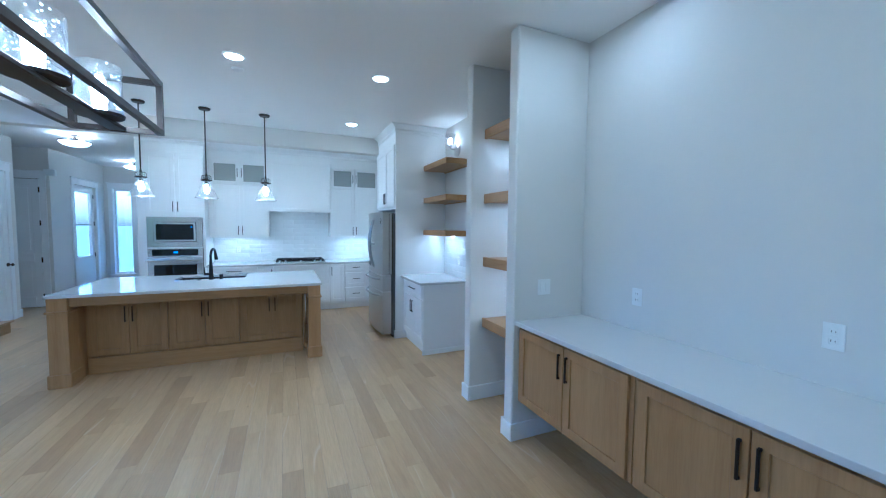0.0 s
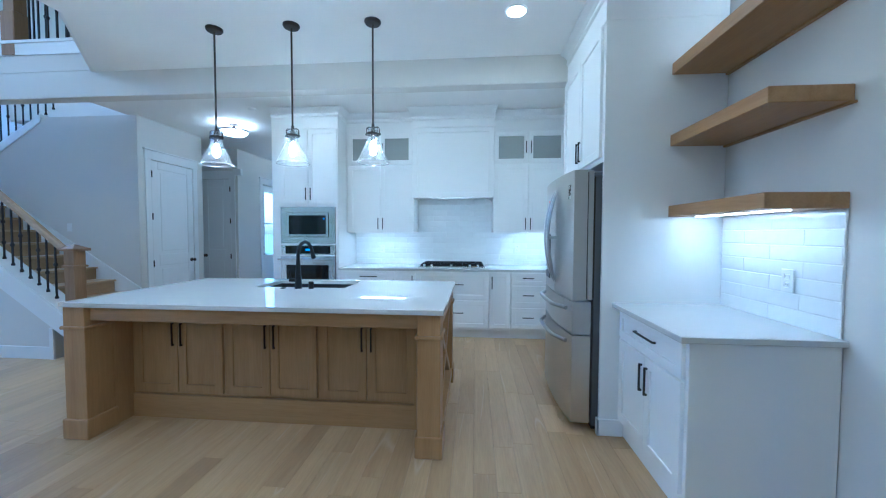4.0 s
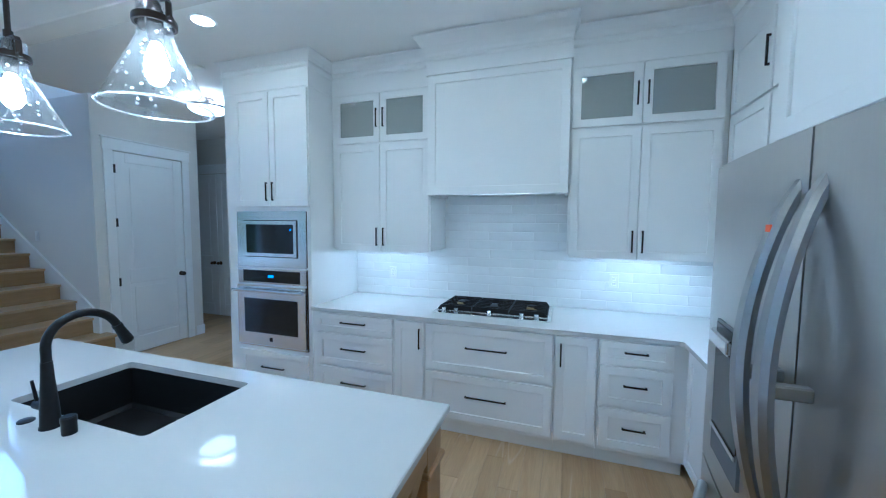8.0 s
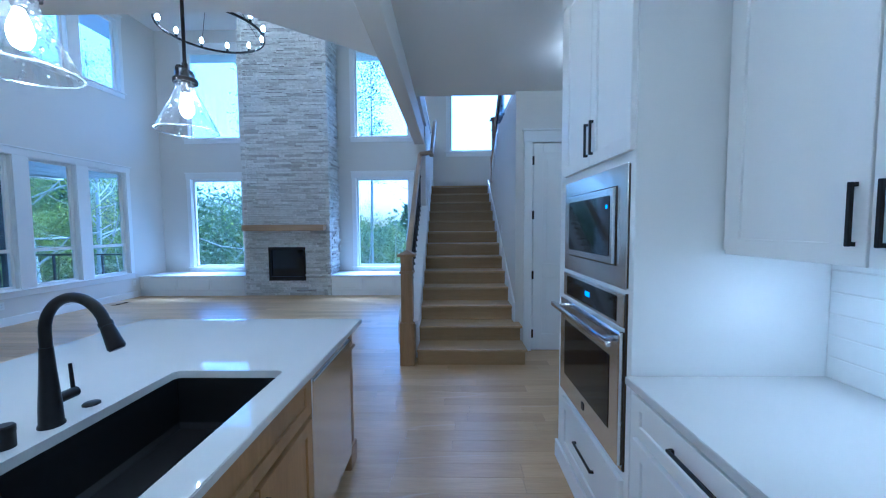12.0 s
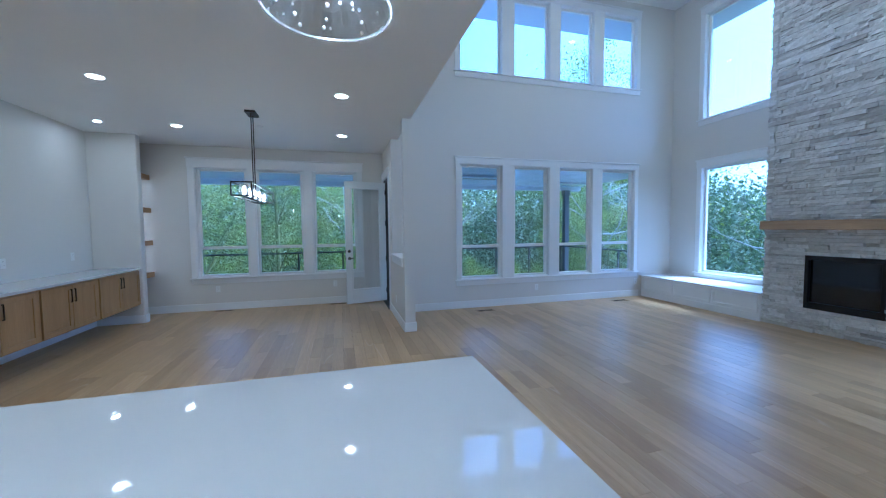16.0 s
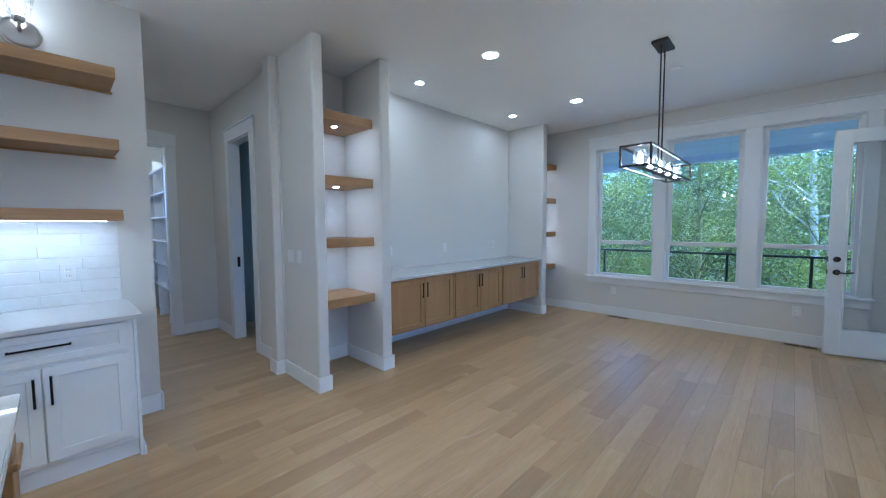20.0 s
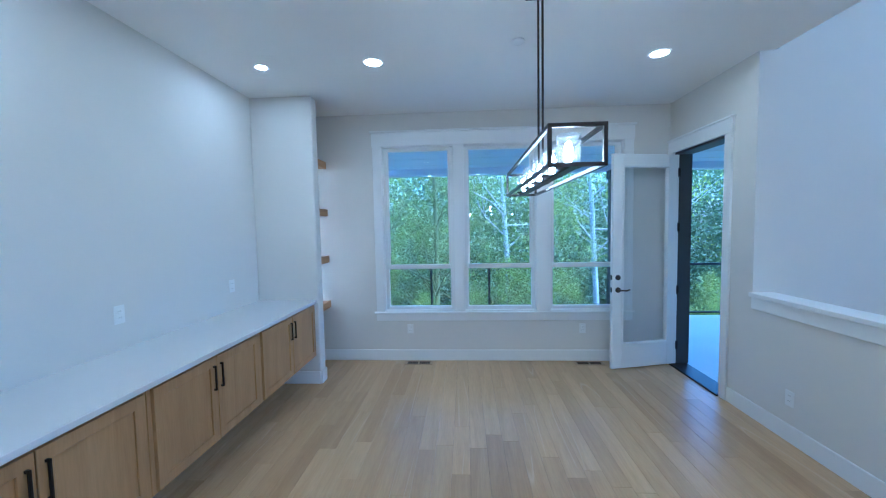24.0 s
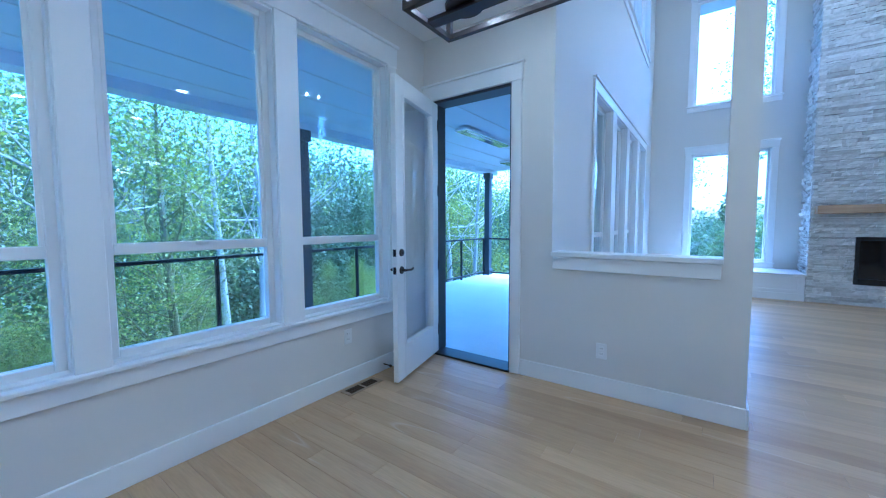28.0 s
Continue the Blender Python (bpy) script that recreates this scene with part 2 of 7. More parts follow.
FLOOR_B = wood("oak floor boards", (0.42, 0.278, 0.125), (0.545, 0.392, 0.197), 1, 0.33, 8, "island", 0.32, True)
DARKGAP = mat("dark gap", (0.05, 0.035, 0.022), 0.9)
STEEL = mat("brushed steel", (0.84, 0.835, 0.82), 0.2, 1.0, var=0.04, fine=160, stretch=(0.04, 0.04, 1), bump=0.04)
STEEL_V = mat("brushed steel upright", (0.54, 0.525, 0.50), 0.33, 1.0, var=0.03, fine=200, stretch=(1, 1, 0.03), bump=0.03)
CHROME = mat("polished steel", (0.72, 0.72, 0.72), 0.12, 1.0, var=0.02)
HANDLE = mat("satin steel", (0.42, 0.42, 0.42), 0.3, 1.0, var=0.03)
NICKEL = mat("brushed nickel", (0.58, 0.55, 0.52), 0.3, 1.0, var=0.05)
BLACK = mat("matt black metal", (0.018, 0.018, 0.019), 0.42, 0.6, var=0.15)
IRON = mat("black iron", (0.02, 0.02, 0.022), 0.38, 0.5, var=0.2, bump=0.1)
BRONZE = mat("oiled bronze", (0.055, 0.045, 0.038), 0.4, 0.8, var=0.2)
DARKGLASS = mat("dark oven glass", (0.010, 0.011, 0.013), 0.06, var=0.1, rvar=0.02)
BLACKSINK = mat("black granite sink", (0.006, 0.006, 0.0065), 0.45, var=0.25, fine=400, bump=0.1)
GREYBODY = mat("grey appliance side", (0.13, 0.135, 0.145), 0.5, var=0.05)
PLASTIC = mat("white plastic", (0.80, 0.80, 0.78), 0.35, var=0.01)
SHADOWBOX = mat("cabinet inside", (0.74, 0.74, 0.70), 0.6, var=0.02)
PANE = glass("window pane", (0.965, 0.975, 0.985))
SEEDED = glass("seeded glass", (0.97, 0.98, 0.98), 0.5, 2.4, (0.7, 0.010), 46)
# Whitened so that the rim shows as a light-catching edge.
RIMGLASS = glass("glass rim", (0.97, 0.98, 0.98), 0.3, 4.0, (0.5, 0.45), 60)
SEEDED_C = glass("thick seeded glass", (0.97, 0.98, 0.98), 0.5, 2.2, (0.7, 0.015), 70)
SATIN = mat("satin cabinet glass", (0.33, 0.345, 0.325), 0.05, var=0.03, rvar=0.02)
RUBBER = mat("dark rubber", (0.03, 0.03, 0.03), 0.7)
TILE = pieces("glazed white tile", [(0.79, 0.80, 0.80), (0.81, 0.82, 0.82), (0.82, 0.83, 0.83)], 0.03, 0.45, 11.0, dist=0.010, grain=0.03, detail=0.6)
GROUT = mat("pale grout", (0.77, 0.77, 0.76), 0.9, bump=0.1)
STONES = [(0.46, 0.44, 0.41), (0.66, 0.65, 0.62), (0.80, 0.79, 0.76), (0.55, 0.53, 0.49), (0.84, 0.83, 0.80), (0.70, 0.68, 0.64), (0.78, 0.77, 0.74)]
STONE_A = pieces("split ledge stone", STONES, 0.75, 0.9, 22.0, dist=0.012)
STONE_B = pieces("split ledge stones", STONES, 0.75, 0.9, 22.0, "island", dist=0.012)
MORTAR = mat("dark bed of stone", (0.22, 0.21, 0.20), 0.95, bump=0.3)
DECKTOP = mat("grey deck coating", (0.47, 0.475, 0.48), 0.5, var=0.12, scale=1.5, fine=40, bump=0.1, rvar=0.15)
SOFFIT = mat("soffit paint", (0.66, 0.69, 0.75), 0.7, var=0.02)
SOFFIT_J = mat("soffit joint", (0.60, 0.60, 0.60), 0.8, var=0.03)
CHARCOAL = mat("charcoal paint", (0.045, 0.048, 0.052), 0.5, var=0.1)
BARK = mat("mossy bark", (0.105, 0.108, 0.038), 0.9, var=0.35, scale=3, fine=25, bump=0.8, stretch=(1, 1, 0.25), dist=0.02)
BIRCH = mat("pale bark", (0.36, 0.35, 0.32), 0.85, var=0.25, scale=4, fine=20, bump=0.5, stretch=(1, 1, 0.4), dist=0.01)
LEAF = pieces("spring leaves", [(0.11, 0.15, 0.022), (0.17, 0.215, 0.027), (0.25, 0.29, 0.036), (0.32, 0.345, 0.048), (0.13, 0.18, 0.026)], 0.6, 0.0, src="island", through=0.5)
LEAF_D = pieces("dark needles", [(0.035, 0.07, 0.035), (0.05, 0.095, 0.045), (0.07, 0.11, 0.05)], 0.7, 0.0, src="island", through=0.4)
LEAF_F = pieces("far leaves", [(0.06, 0.09, 0.038), (0.09, 0.125, 0.05), (0.13, 0.165, 0.06), (0.08, 0.105, 0.055)], 0.7, 0.0, src="island", through=0.4)
SOIL = mat("forest floor", (0.075, 0.085, 0.035), 0.95, var=0.45, scale=0.6, fine=9, bump=0.5, dist=0.05)
HOUSEW = mat("blue grey siding", (0.24, 0.29, 0.33), 0.7, var=0.05)
SIDING = mat("pale blue siding", (0.55, 0.60, 0.68), 0.6, var=0.03)
SHINGLE = mat("grey shingle", (0.15, 0.155, 0.165), 0.85, var=0.2, fine=20)
GREENWALL = mat("grey green paint", (0.42, 0.47, 0.45), 0.7, var=0.02)
CANLENS = glow("lamp lens", (1.0, 0.75, 0.46), CAN)
COREGLOW = glow("lamp core", (1.0, 0.75, 0.46), CORE)
SPOTLENS = glow("small lamp lens", (1.0, 0.80, 0.57), 41.0)
BULBGLOW = glow("bulb", (1.0, 0.77, 0.52), BULB)
STRIPGLOW = glow("light strip", (1.0, 0.83, 0.62), STRIP)
HOODGLOW = glow("hood lamp bar", (1.0, 0.83, 0.62), 2.7)
BOWLGLOW = glow("lit lamp bowl", (1.0, 0.86, 0.68), 1.25)
PUCKGLOW = glow("puck lamp", (1.0, 0.82, 0.62), 38.0)
SCONCEGLOW = glow("small bulb", (1.0, 0.77, 0.52), 6.0)
SMALLBULB = glow("chandelier bulb", (1.0, 0.77, 0.52), 11.0)
CLOCK = glow("blue display", (0.12, 0.40, 1.0), 0.2)
DIMSCREEN = glow("lit blue display", (0.12, 0.40, 1.0), 0.16)

# ---- building helpers ----
Z = Vector((0, 0, 1))


def frame_of(o, u, n):
    return Vector(o), Vector(u), Vector(n)


def box(bm, a0, a1, b0, b1, c0, c1, F=None, bev=0.0, seg=1):
    """A box in metres; with F its sides lie along the frame's right, out and up."""
    a0, a1, b0, b1, c0, c1 = min(a0, a1), max(a0, a1), min(b0, b1), max(b0, b1), min(c0, c1), max(c0, c1)
    vs = []
    for c in (c0, c1):
        for b in (b0, b1):
            for a in (a0, a1):
                vs.append(bm.verts.new((a, b, c) if F is None else F[0] + F[1] * a + F[2] * b + Z * c))
    fs = [bm.faces.new([vs[i] for i in q]) for q in ((0, 2, 3, 1), (4, 5, 7, 6), (0, 1, 5, 4), (2, 6, 7, 3), (0, 4, 6, 2), (1, 3, 7, 5))]
    if bev:
        es = list({e for f in fs for e in f.edges})
        bmesh.ops.bevel(bm, geom=es, offset=bev, segments=seg, affect="EDGES", profile=0.7)


def prism(bm, pts, axis, lo, hi):
    """A polygon of 2D points drawn out along an axis (the other two axes in order)."""
    def at(p, w):
        q = [p[0], p[1]]
        q.insert(axis, w)
        return q
    lo_v = [bm.verts.new(at(p, lo)) for p in pts]
    hi_v = [bm.verts.new(at(p, hi)) for p in pts]
    bm.faces.new(lo_v)
    bm.faces.new(hi_v[::-1])
    n = len(pts)
    for i in range(n):
        bm.faces.new((lo_v[i], hi_v[i], hi_v[(i + 1) % n], lo_v[(i + 1) % n]))


def lathe(bm, prof, c=(0, 0, 0), n=24, close=True):
    """Turned shape: (radius, height) pairs about an upright axis."""
    c = Vector(c)
    rings = []
    for r, h in prof:
        rings.append([bm.verts.new(c + Vector((r * math.cos(2 * math.pi * k / n), r * math.sin(2 * math.pi * k / n), h))) for k in range(n)])
    for a, b in zip(rings, rings[1:]):
        for k in range(n):
            bm.faces.new((a[k], a[(k + 1) % n], b[(k + 1) % n], b[k]))
    if close:
        for r in (rings[0], rings[-1]):
            bm.faces.new(r)


def rod(bm, a, b, r0, r1=None, n=10):
    """A straight, tapered round bar from a to b."""
    a, b = Vector(a), Vector(b)
    r1 = r0 if r1 is None else r1
    q = (b - a).to_track_quat("Z", "Y")
    A = [bm.verts.new(a + q @ Vector((r0 * math.cos(2 * math.pi * k / n), r0 * math.sin(2 * math.pi * k / n), 0))) for k in range(n)]
    B = [bm.verts.new(b + q @ Vector((r1 * math.cos(2 * math.pi * k / n), r1 * math.sin(2 * math.pi * k / n), 0))) for k in range(n)]
    for k in range(n):
        bm.faces.new((A[k], A[(k + 1) % n], B[(k + 1) % n], B[k]))
    bm.faces.new(A)
    bm.faces.new(B[::-1])


def pipe(bm, pts, r, n=12, radii=None):
    """A round tube along a line of points."""
    pts = [Vector(p) for p in pts]
    rings = []
    up = Vector((0.31, 0.17, 0.93))
    for i, p in enumerate(pts):
        d = (pts[min(i + 1, len(pts) - 1)] - pts[max(i - 1, 0)]).normalized()
        s = d.cross(up)
        if s.length < 1e-3:
            s = d.cross(Vector((1, 0, 0)))
        s.normalize()
        w = s.cross(d)
        up = w
        rr = radii[i] if radii else r
        rings.append([bm.verts.new(p + (s * math.cos(2 * math.pi * k / n) + w * math.sin(2 * math.pi * k / n)) * rr) for k in range(n)])
    for a, b in zip(rings, rings[1:]):
        for k in range(n):
            bm.faces.new((a[k], a[(k + 1) % n], b[(k + 1) % n], b[k]))
    bm.faces.new(rings[0][::-1])
    bm.faces.new(rings[-1])


def part(name, bm, material, parent=None, label="", smooth=False, fix=True):
    """Links a bmesh, built in place, as one mesh object under a thing or a part."""
    if fix:
        bmesh.ops.recalc_face_normals(bm, faces=bm.faces[:])
    me = bpy.data.meshes.new(name)
    bm.to_mesh(me)
    bm.free()
    me.materials.append(material)
    if smooth:
        me.shade_smooth()
        me.set_sharp_from_angle(angle=radians(40))
    ob = new(name, me)
    if parent is not None:
        ob.parent = parent
        if parent.parent is None:
            ob.matrix_parent_inverse = parent.matrix_basis.inverted()
    if label:
        ob["label"] = label
    return ob


def thing(name, label, category, at=(0, 0, 0), group="", kind=""):
    ob = new(name)
    ob.empty_display_size = 0.1
    ob.location = at
    ob.matrix_basis = Matrix.Translation(at)
    return tagged(ob, label, category, group, kind)


def place(proto, poses):
    proto.matrix_basis = poses[0]
    return [proto] + [copy_thing(proto, m) for m in poses[1:]]


def boxes(name, material, parent, *specs, label="", F=None, bev=0.0, smooth=False):
    bm = bmesh.new()
    for s in specs:
        box(bm, *s, F=F, bev=bev)
    return part(name, bm, material, parent, label, smooth)


def setting(name, material, *specs, label="", category="", bev=0.0):
    """A piece of the fixed setting, made of boxes."""
    bm = bmesh.new()
    for s in specs:
        box(bm, *s, bev=bev)
    return tagged(part(name, bm, material), label or name.replace("_", " "), category or name.split("_")[0], kind="structure")


def slab_grid(u0, u1, z0, z1, holes, at):
    """One closed mesh: a slab with rectangular openings through it; at(u, z, side) gives a corner."""
    us = sorted({u0, u1, *[v for h in holes for v in h[:2] if u0 < v < u1]})
    zs = sorted({z0, z1, *[v for h in holes for v in h[2:] if z0 < v < z1]})
    bm, vs = bmesh.new(), {}

    def full(i, j):
        if not (0 <= i < len(us) - 1 and 0 <= j < len(zs) - 1):
            return False
        u, z = (us[i] + us[i + 1]) / 2, (zs[j] + zs[j + 1]) / 2
        return not any(h[0] < u < h[1] and h[2] < z < h[3] for h in holes)

    def v(i, j, k):
        if (i, j, k) not in vs:
            vs[i, j, k] = bm.verts.new(at(us[i], zs[j], k))
        return vs[i, j, k]
    for i in range(len(us) - 1):
        for j in range(len(zs) - 1):
            if full(i, j):
                for k in (0, 1):
                    bm.faces.new((v(i, j, k), v(i + 1, j, k), v(i + 1, j + 1, k), v(i, j + 1, k)))
                for di, dj, a, b in ((-1, 0, (i, j), (i, j + 1)), (1, 0, (i + 1, j), (i + 1, j + 1)), (0, -1, (i, j), (i + 1, j)), (0, 1, (i, j + 1), (i + 1, j + 1))):
                    if not full(i + di, j + dj):
                        bm.faces.new((v(*a, 0), v(*b, 0), v(*b, 1), v(*a, 1)))
    return bm


def wall_x(name, x0, x1, y0, y1, z0, z1, holes=(), material=None, label=""):
    """A wall that runs along y, between x0 and x1, with openings (y0, y1, z0, z1)."""
    bm = slab_grid(y0, y1, z0, z1, holes, lambda u, z, k: (x1 if k else x0, u, z))
    return tagged(part(name, bm, material or WALL), label or name.replace("_", " "), "wall", kind="structure")


def wall_y(name, y0, y1, x0, x1, z0, z1, holes=(), material=None, label=""):
    bm = slab_grid(x0, x1, z0, z1, holes, lambda u, z, k: (u, y1 if k else y0, z))
    return tagged(part(name, bm, material or WALL), label or name.replace("_", " "), "wall", kind="structure")

# ---- the large structure ----
H, HU, HT = 3.045, 3.35, 6.07           # low ceiling, upper floor, tall ceiling
XW, XE = -8.35, 2.40                    # inner faces of the west wall and of the east wall
DS, GS = -1.60, -0.31                   # inner faces of the dining and great room south walls
KN = 7.98                               # kitchen back wall

DIN = [(0.355, 1.13), (-0.645, 0.13), (-1.665, -0.90)]
GRE = [(-4.29, -3.55), (-5.29, -4.63), (-6.285, -5.615), (-7.325, -6.61)]


def holes_of(units, z0, z1, m=0.055):
    return [(a - m, b + m, z0 - m, z1 + m) for a, b in units]


wall_y("wall_south_dining", DS - 0.16, DS, -2.39, 2.56, -0.3, H, holes_of(DIN, 0.67, 2.60))
wall_y("wall_south_great", GS - 0.16, GS, XW - 0.16, -2.39, -0.3, HT, holes_of(GRE, 0.59, 2.62) + holes_of(GRE, 4.385, 5.72))
wall_x("wall_west", XW - 0.16, XW, GS, 8.66, -0.3, HT,
       holes_of([(0.45, 1.57), (4.39, 5.555)], 0.605, 2.60) + holes_of([(0.45, 1.57), (4.39, 5.555)], 3.645, 5.56) + holes_of([(6.61, 8.38)], 3.285, 5.78))
wall_x("wall_west_dining", -2.39, -2.24, DS, GS, -0.3, H, [(-1.50, -0.66, -0.31, 2.46)])
bm = bmesh.new()
prism(bm, [(GS, 0), (0.93, 0), (0.93, H), (0.785, H), (0.785, 1.03), (GS, 1.03)], 0, -2.39, -2.24)
tagged(part("wall_stub", bm, WALL), "low greige wall with an open top between dining area and great room", "wall", kind="structure")
wall_x("wall_upper_east", -2.36, -2.24, GS, 5.05, H + 0.3, HT)
wall_y("wall_upper_south", GS - 0.16, GS, -2.39, -0.9, H + 0.3, HT)
wall_x("wall_loft_east", -1.0, -0.88, 5.05, 9.0, HU, HT)
wall_y("wall_loft_south", 5.05, 5.17, -2.24, -0.88, HU, HT)
wall_y("wall_loft_north", 8.54, 8.66, XW, -0.88, HU, HT)

# east side: recess for the long sideboard, two shelf niches, passage to the hall
setting("wall_east_buffet", WALL, (XE, XE + 0.16, DS, 2.99, 0, H), label="greige wall behind the floating sideboard")
setting("pillar_south", WALL, (1.74, XE, -1.02, -0.89, 0, H), label="greige wall fin beside the sideboard", category="wall", bev=0.010)
setting("pillar_middle", WALL, (1.74, XE, 2.18, 2.29, 0, H), label="greige wall fin beside the shelf niche", category="wall", bev=0.010)
setting("pillar_north", WALL, (1.74, XE, 2.88, 2.98, 0, H), label="greige wall fin at the hall passage", category="wall", bev=0.010)
setting("passage_pilaster", WALL, (2.42, 2.56, 2.98, 3.06, 0, H), label="greige pilaster at the hall passage", category="wall", bev=0.008)
wall_y("wall_hall_south", 2.83, 2.94, 2.56, 4.87, 0, H, [(3.26, 4.0, -0.01, 2.5)])
wall_x("wall_hall_east", 4.76, 4.87, 2.94, 5.1, 0, H, [(3.47, 4.4, -0.01, 2.5)])
wall_y("wall_hall_north", 4.98, 5.1, 2.56, 4.76, 0, H)
wall_x("wall_nook", XE + 0.01, XE + 0.16, 3.98, 8.1, 0, H)
wall_y("wall_kitchen_north", KN, KN + 0.12, -1.96, XE + 0.01, 0, H)
wall_x("wall_hall_kitchen", -1.96, -1.86, KN + 0.12, 11.84, 0, H)
# side room and pantry
wall_x("wall_side_room_west", 2.57, 2.66, 0.6, 2.83, 0, H, material=GREENWALL)
# the east opening takes the added side room window
wall_x("wall_side_room_east", 4.78, 4.87, 0.6, 2.83, 0, H, [(0.75, 1.85, 0.9, 2.3)], material=GREENWALL)
wall_y("wall_side_room_south", 0.5, 0.6, 2.57, 4.87, 0, H, material=GREENWALL)
wall_x("wall_pantry_east", 7.0, 7.12, 2.83, 5.6, 0, H, [(3.605, 4.605, 1.505, 2.605)])
wall_y("wall_pantry_south", 2.83, 2.94, 4.87, 7.0, 0, H)
wall_y("wall_pantry_north", 5.5, 5.6, 4.87, 7.0, 0, H)

# stair side
bm = bmesh.new()
prism(bm, [(XW, 0), (-3.75, 0), (-3.75, 0.5), (-3.62, 0.5), (-5.51, 1.80), (-5.51, HU), (XW, HU)], 1, 6.0, 6.17)
tagged(part("wall_stair_south", bm, WALL), "greige wall under and beside the stair rail", "wall", kind="structure")
setting("beam", WALL, (-5.51, 1.76, 6.0, 6.15, 2.79, H + 0.02), label="dropped greige beam between great room and kitchen", bev=0.006)
bm = bmesh.new()
prism(bm, [(-4.0, 0), (-4.0, H), (-5.55, H), (-6.22, 2.63), (-6.34, 2.55), (-6.34, 2.29), (XW, 2.29), (XW, 0)], 1, 7.32, 7.43)
tagged(part("wall_stair_north", bm, WALL), "greige wall between the two stair flights", "wall", kind="structure")
wall_y("wall_stair_back", 8.54, 8.66, XW, -4.12, 0, HU)
wall_x("wall_closet_side", -4.12, -4.0, 7.43, 8.56, 0, H, [(7.51, 8.33, -0.01, 2.46)])
wall_y("wall_closet", 9.42, 9.54, -6.2, -3.92, 0, H, [(-5.27, -4.06, -0.01, 2.46)])
wall_x("wall_closet_west", -6.2, -6.08, 8.66, 9.42, 0, H)
wall_x("wall_entry_west", -4.04, -3.92, 9.54, 11.84, 0, H, [(10.25, 11.25, -0.01, 2.46)])
wall_y("wall_entry_north", 11.72, 11.84, -3.92, -1.86, 0, H, [(-3.76, -3.35, 0.345, 2.505)])

# ceilings
bm = bmesh.new()
prism(bm, [(-2.36, DS), (2.56, DS), (2.56, 6.0), (-3.17, 6.0), (-2.36, 5.05)], 2, H, HU)
tagged(part("ceiling", bm, CEIL), "smooth low ceiling over dining area and kitchen front", "ceiling", kind="structure")
setting("ceiling_kitchen", CEIL, (-4.13, XE + 0.2, 6.151, 12.52, H, HU), (-6.2, -4.13, 7.43, 12.52, H, HU), label="smooth low ceiling over kitchen and entry hall", category="ceiling")
setting("ceiling_hall", CEIL, (2.56, 7.12, 0.5, 5.6, H, H + 0.2), label="smooth ceiling of hall and pantry", category="ceiling")
setting("ceiling_great", CEIL, (XW - 0.16, -0.88, GS - 0.16, 9.0, HT, HT + 0.2), label="high smooth ceiling of the great room", category="ceiling")
setting("ceiling_entry_side", CEIL, (-6.2, -1.86, 12.52, 12.6, H, HU), label="ceiling edge", category="ceiling")
setting("wall_floor_edge", WALL, (-5.51, -3.17, 6.0, 6.19, H + 0.021, 3.36), label="greige wall face along the upper floor edge", category="wall")
setting("fascia", TRIM, (-5.51, -3.17, 5.985, 6.0, 3.24, 3.36), (-5.51, -3.14, 5.97, 6.19, 3.36, 3.39), (XW, -5.51, 5.98, 6.19, HU, HU + 0.03), label="white cap board along the upper floor edge", category="trim")
bm = bmesh.new()
prism(bm, [(-3.19, 5.99), (-3.17, 6.0), (-2.36, 5.05), (-2.38, 5.04)], 2, H + 0.002, 3.38)
tagged(part("fascia_slant", bm, TRIM), "white slanting edge board of the upper floor", "trim", kind="structure")
setting("loft_floor", FLOOR_B, (-4.13, -0.9, 6.2, 8.54, HU, HU + 0.02), label="upper landing floor", category="floor")


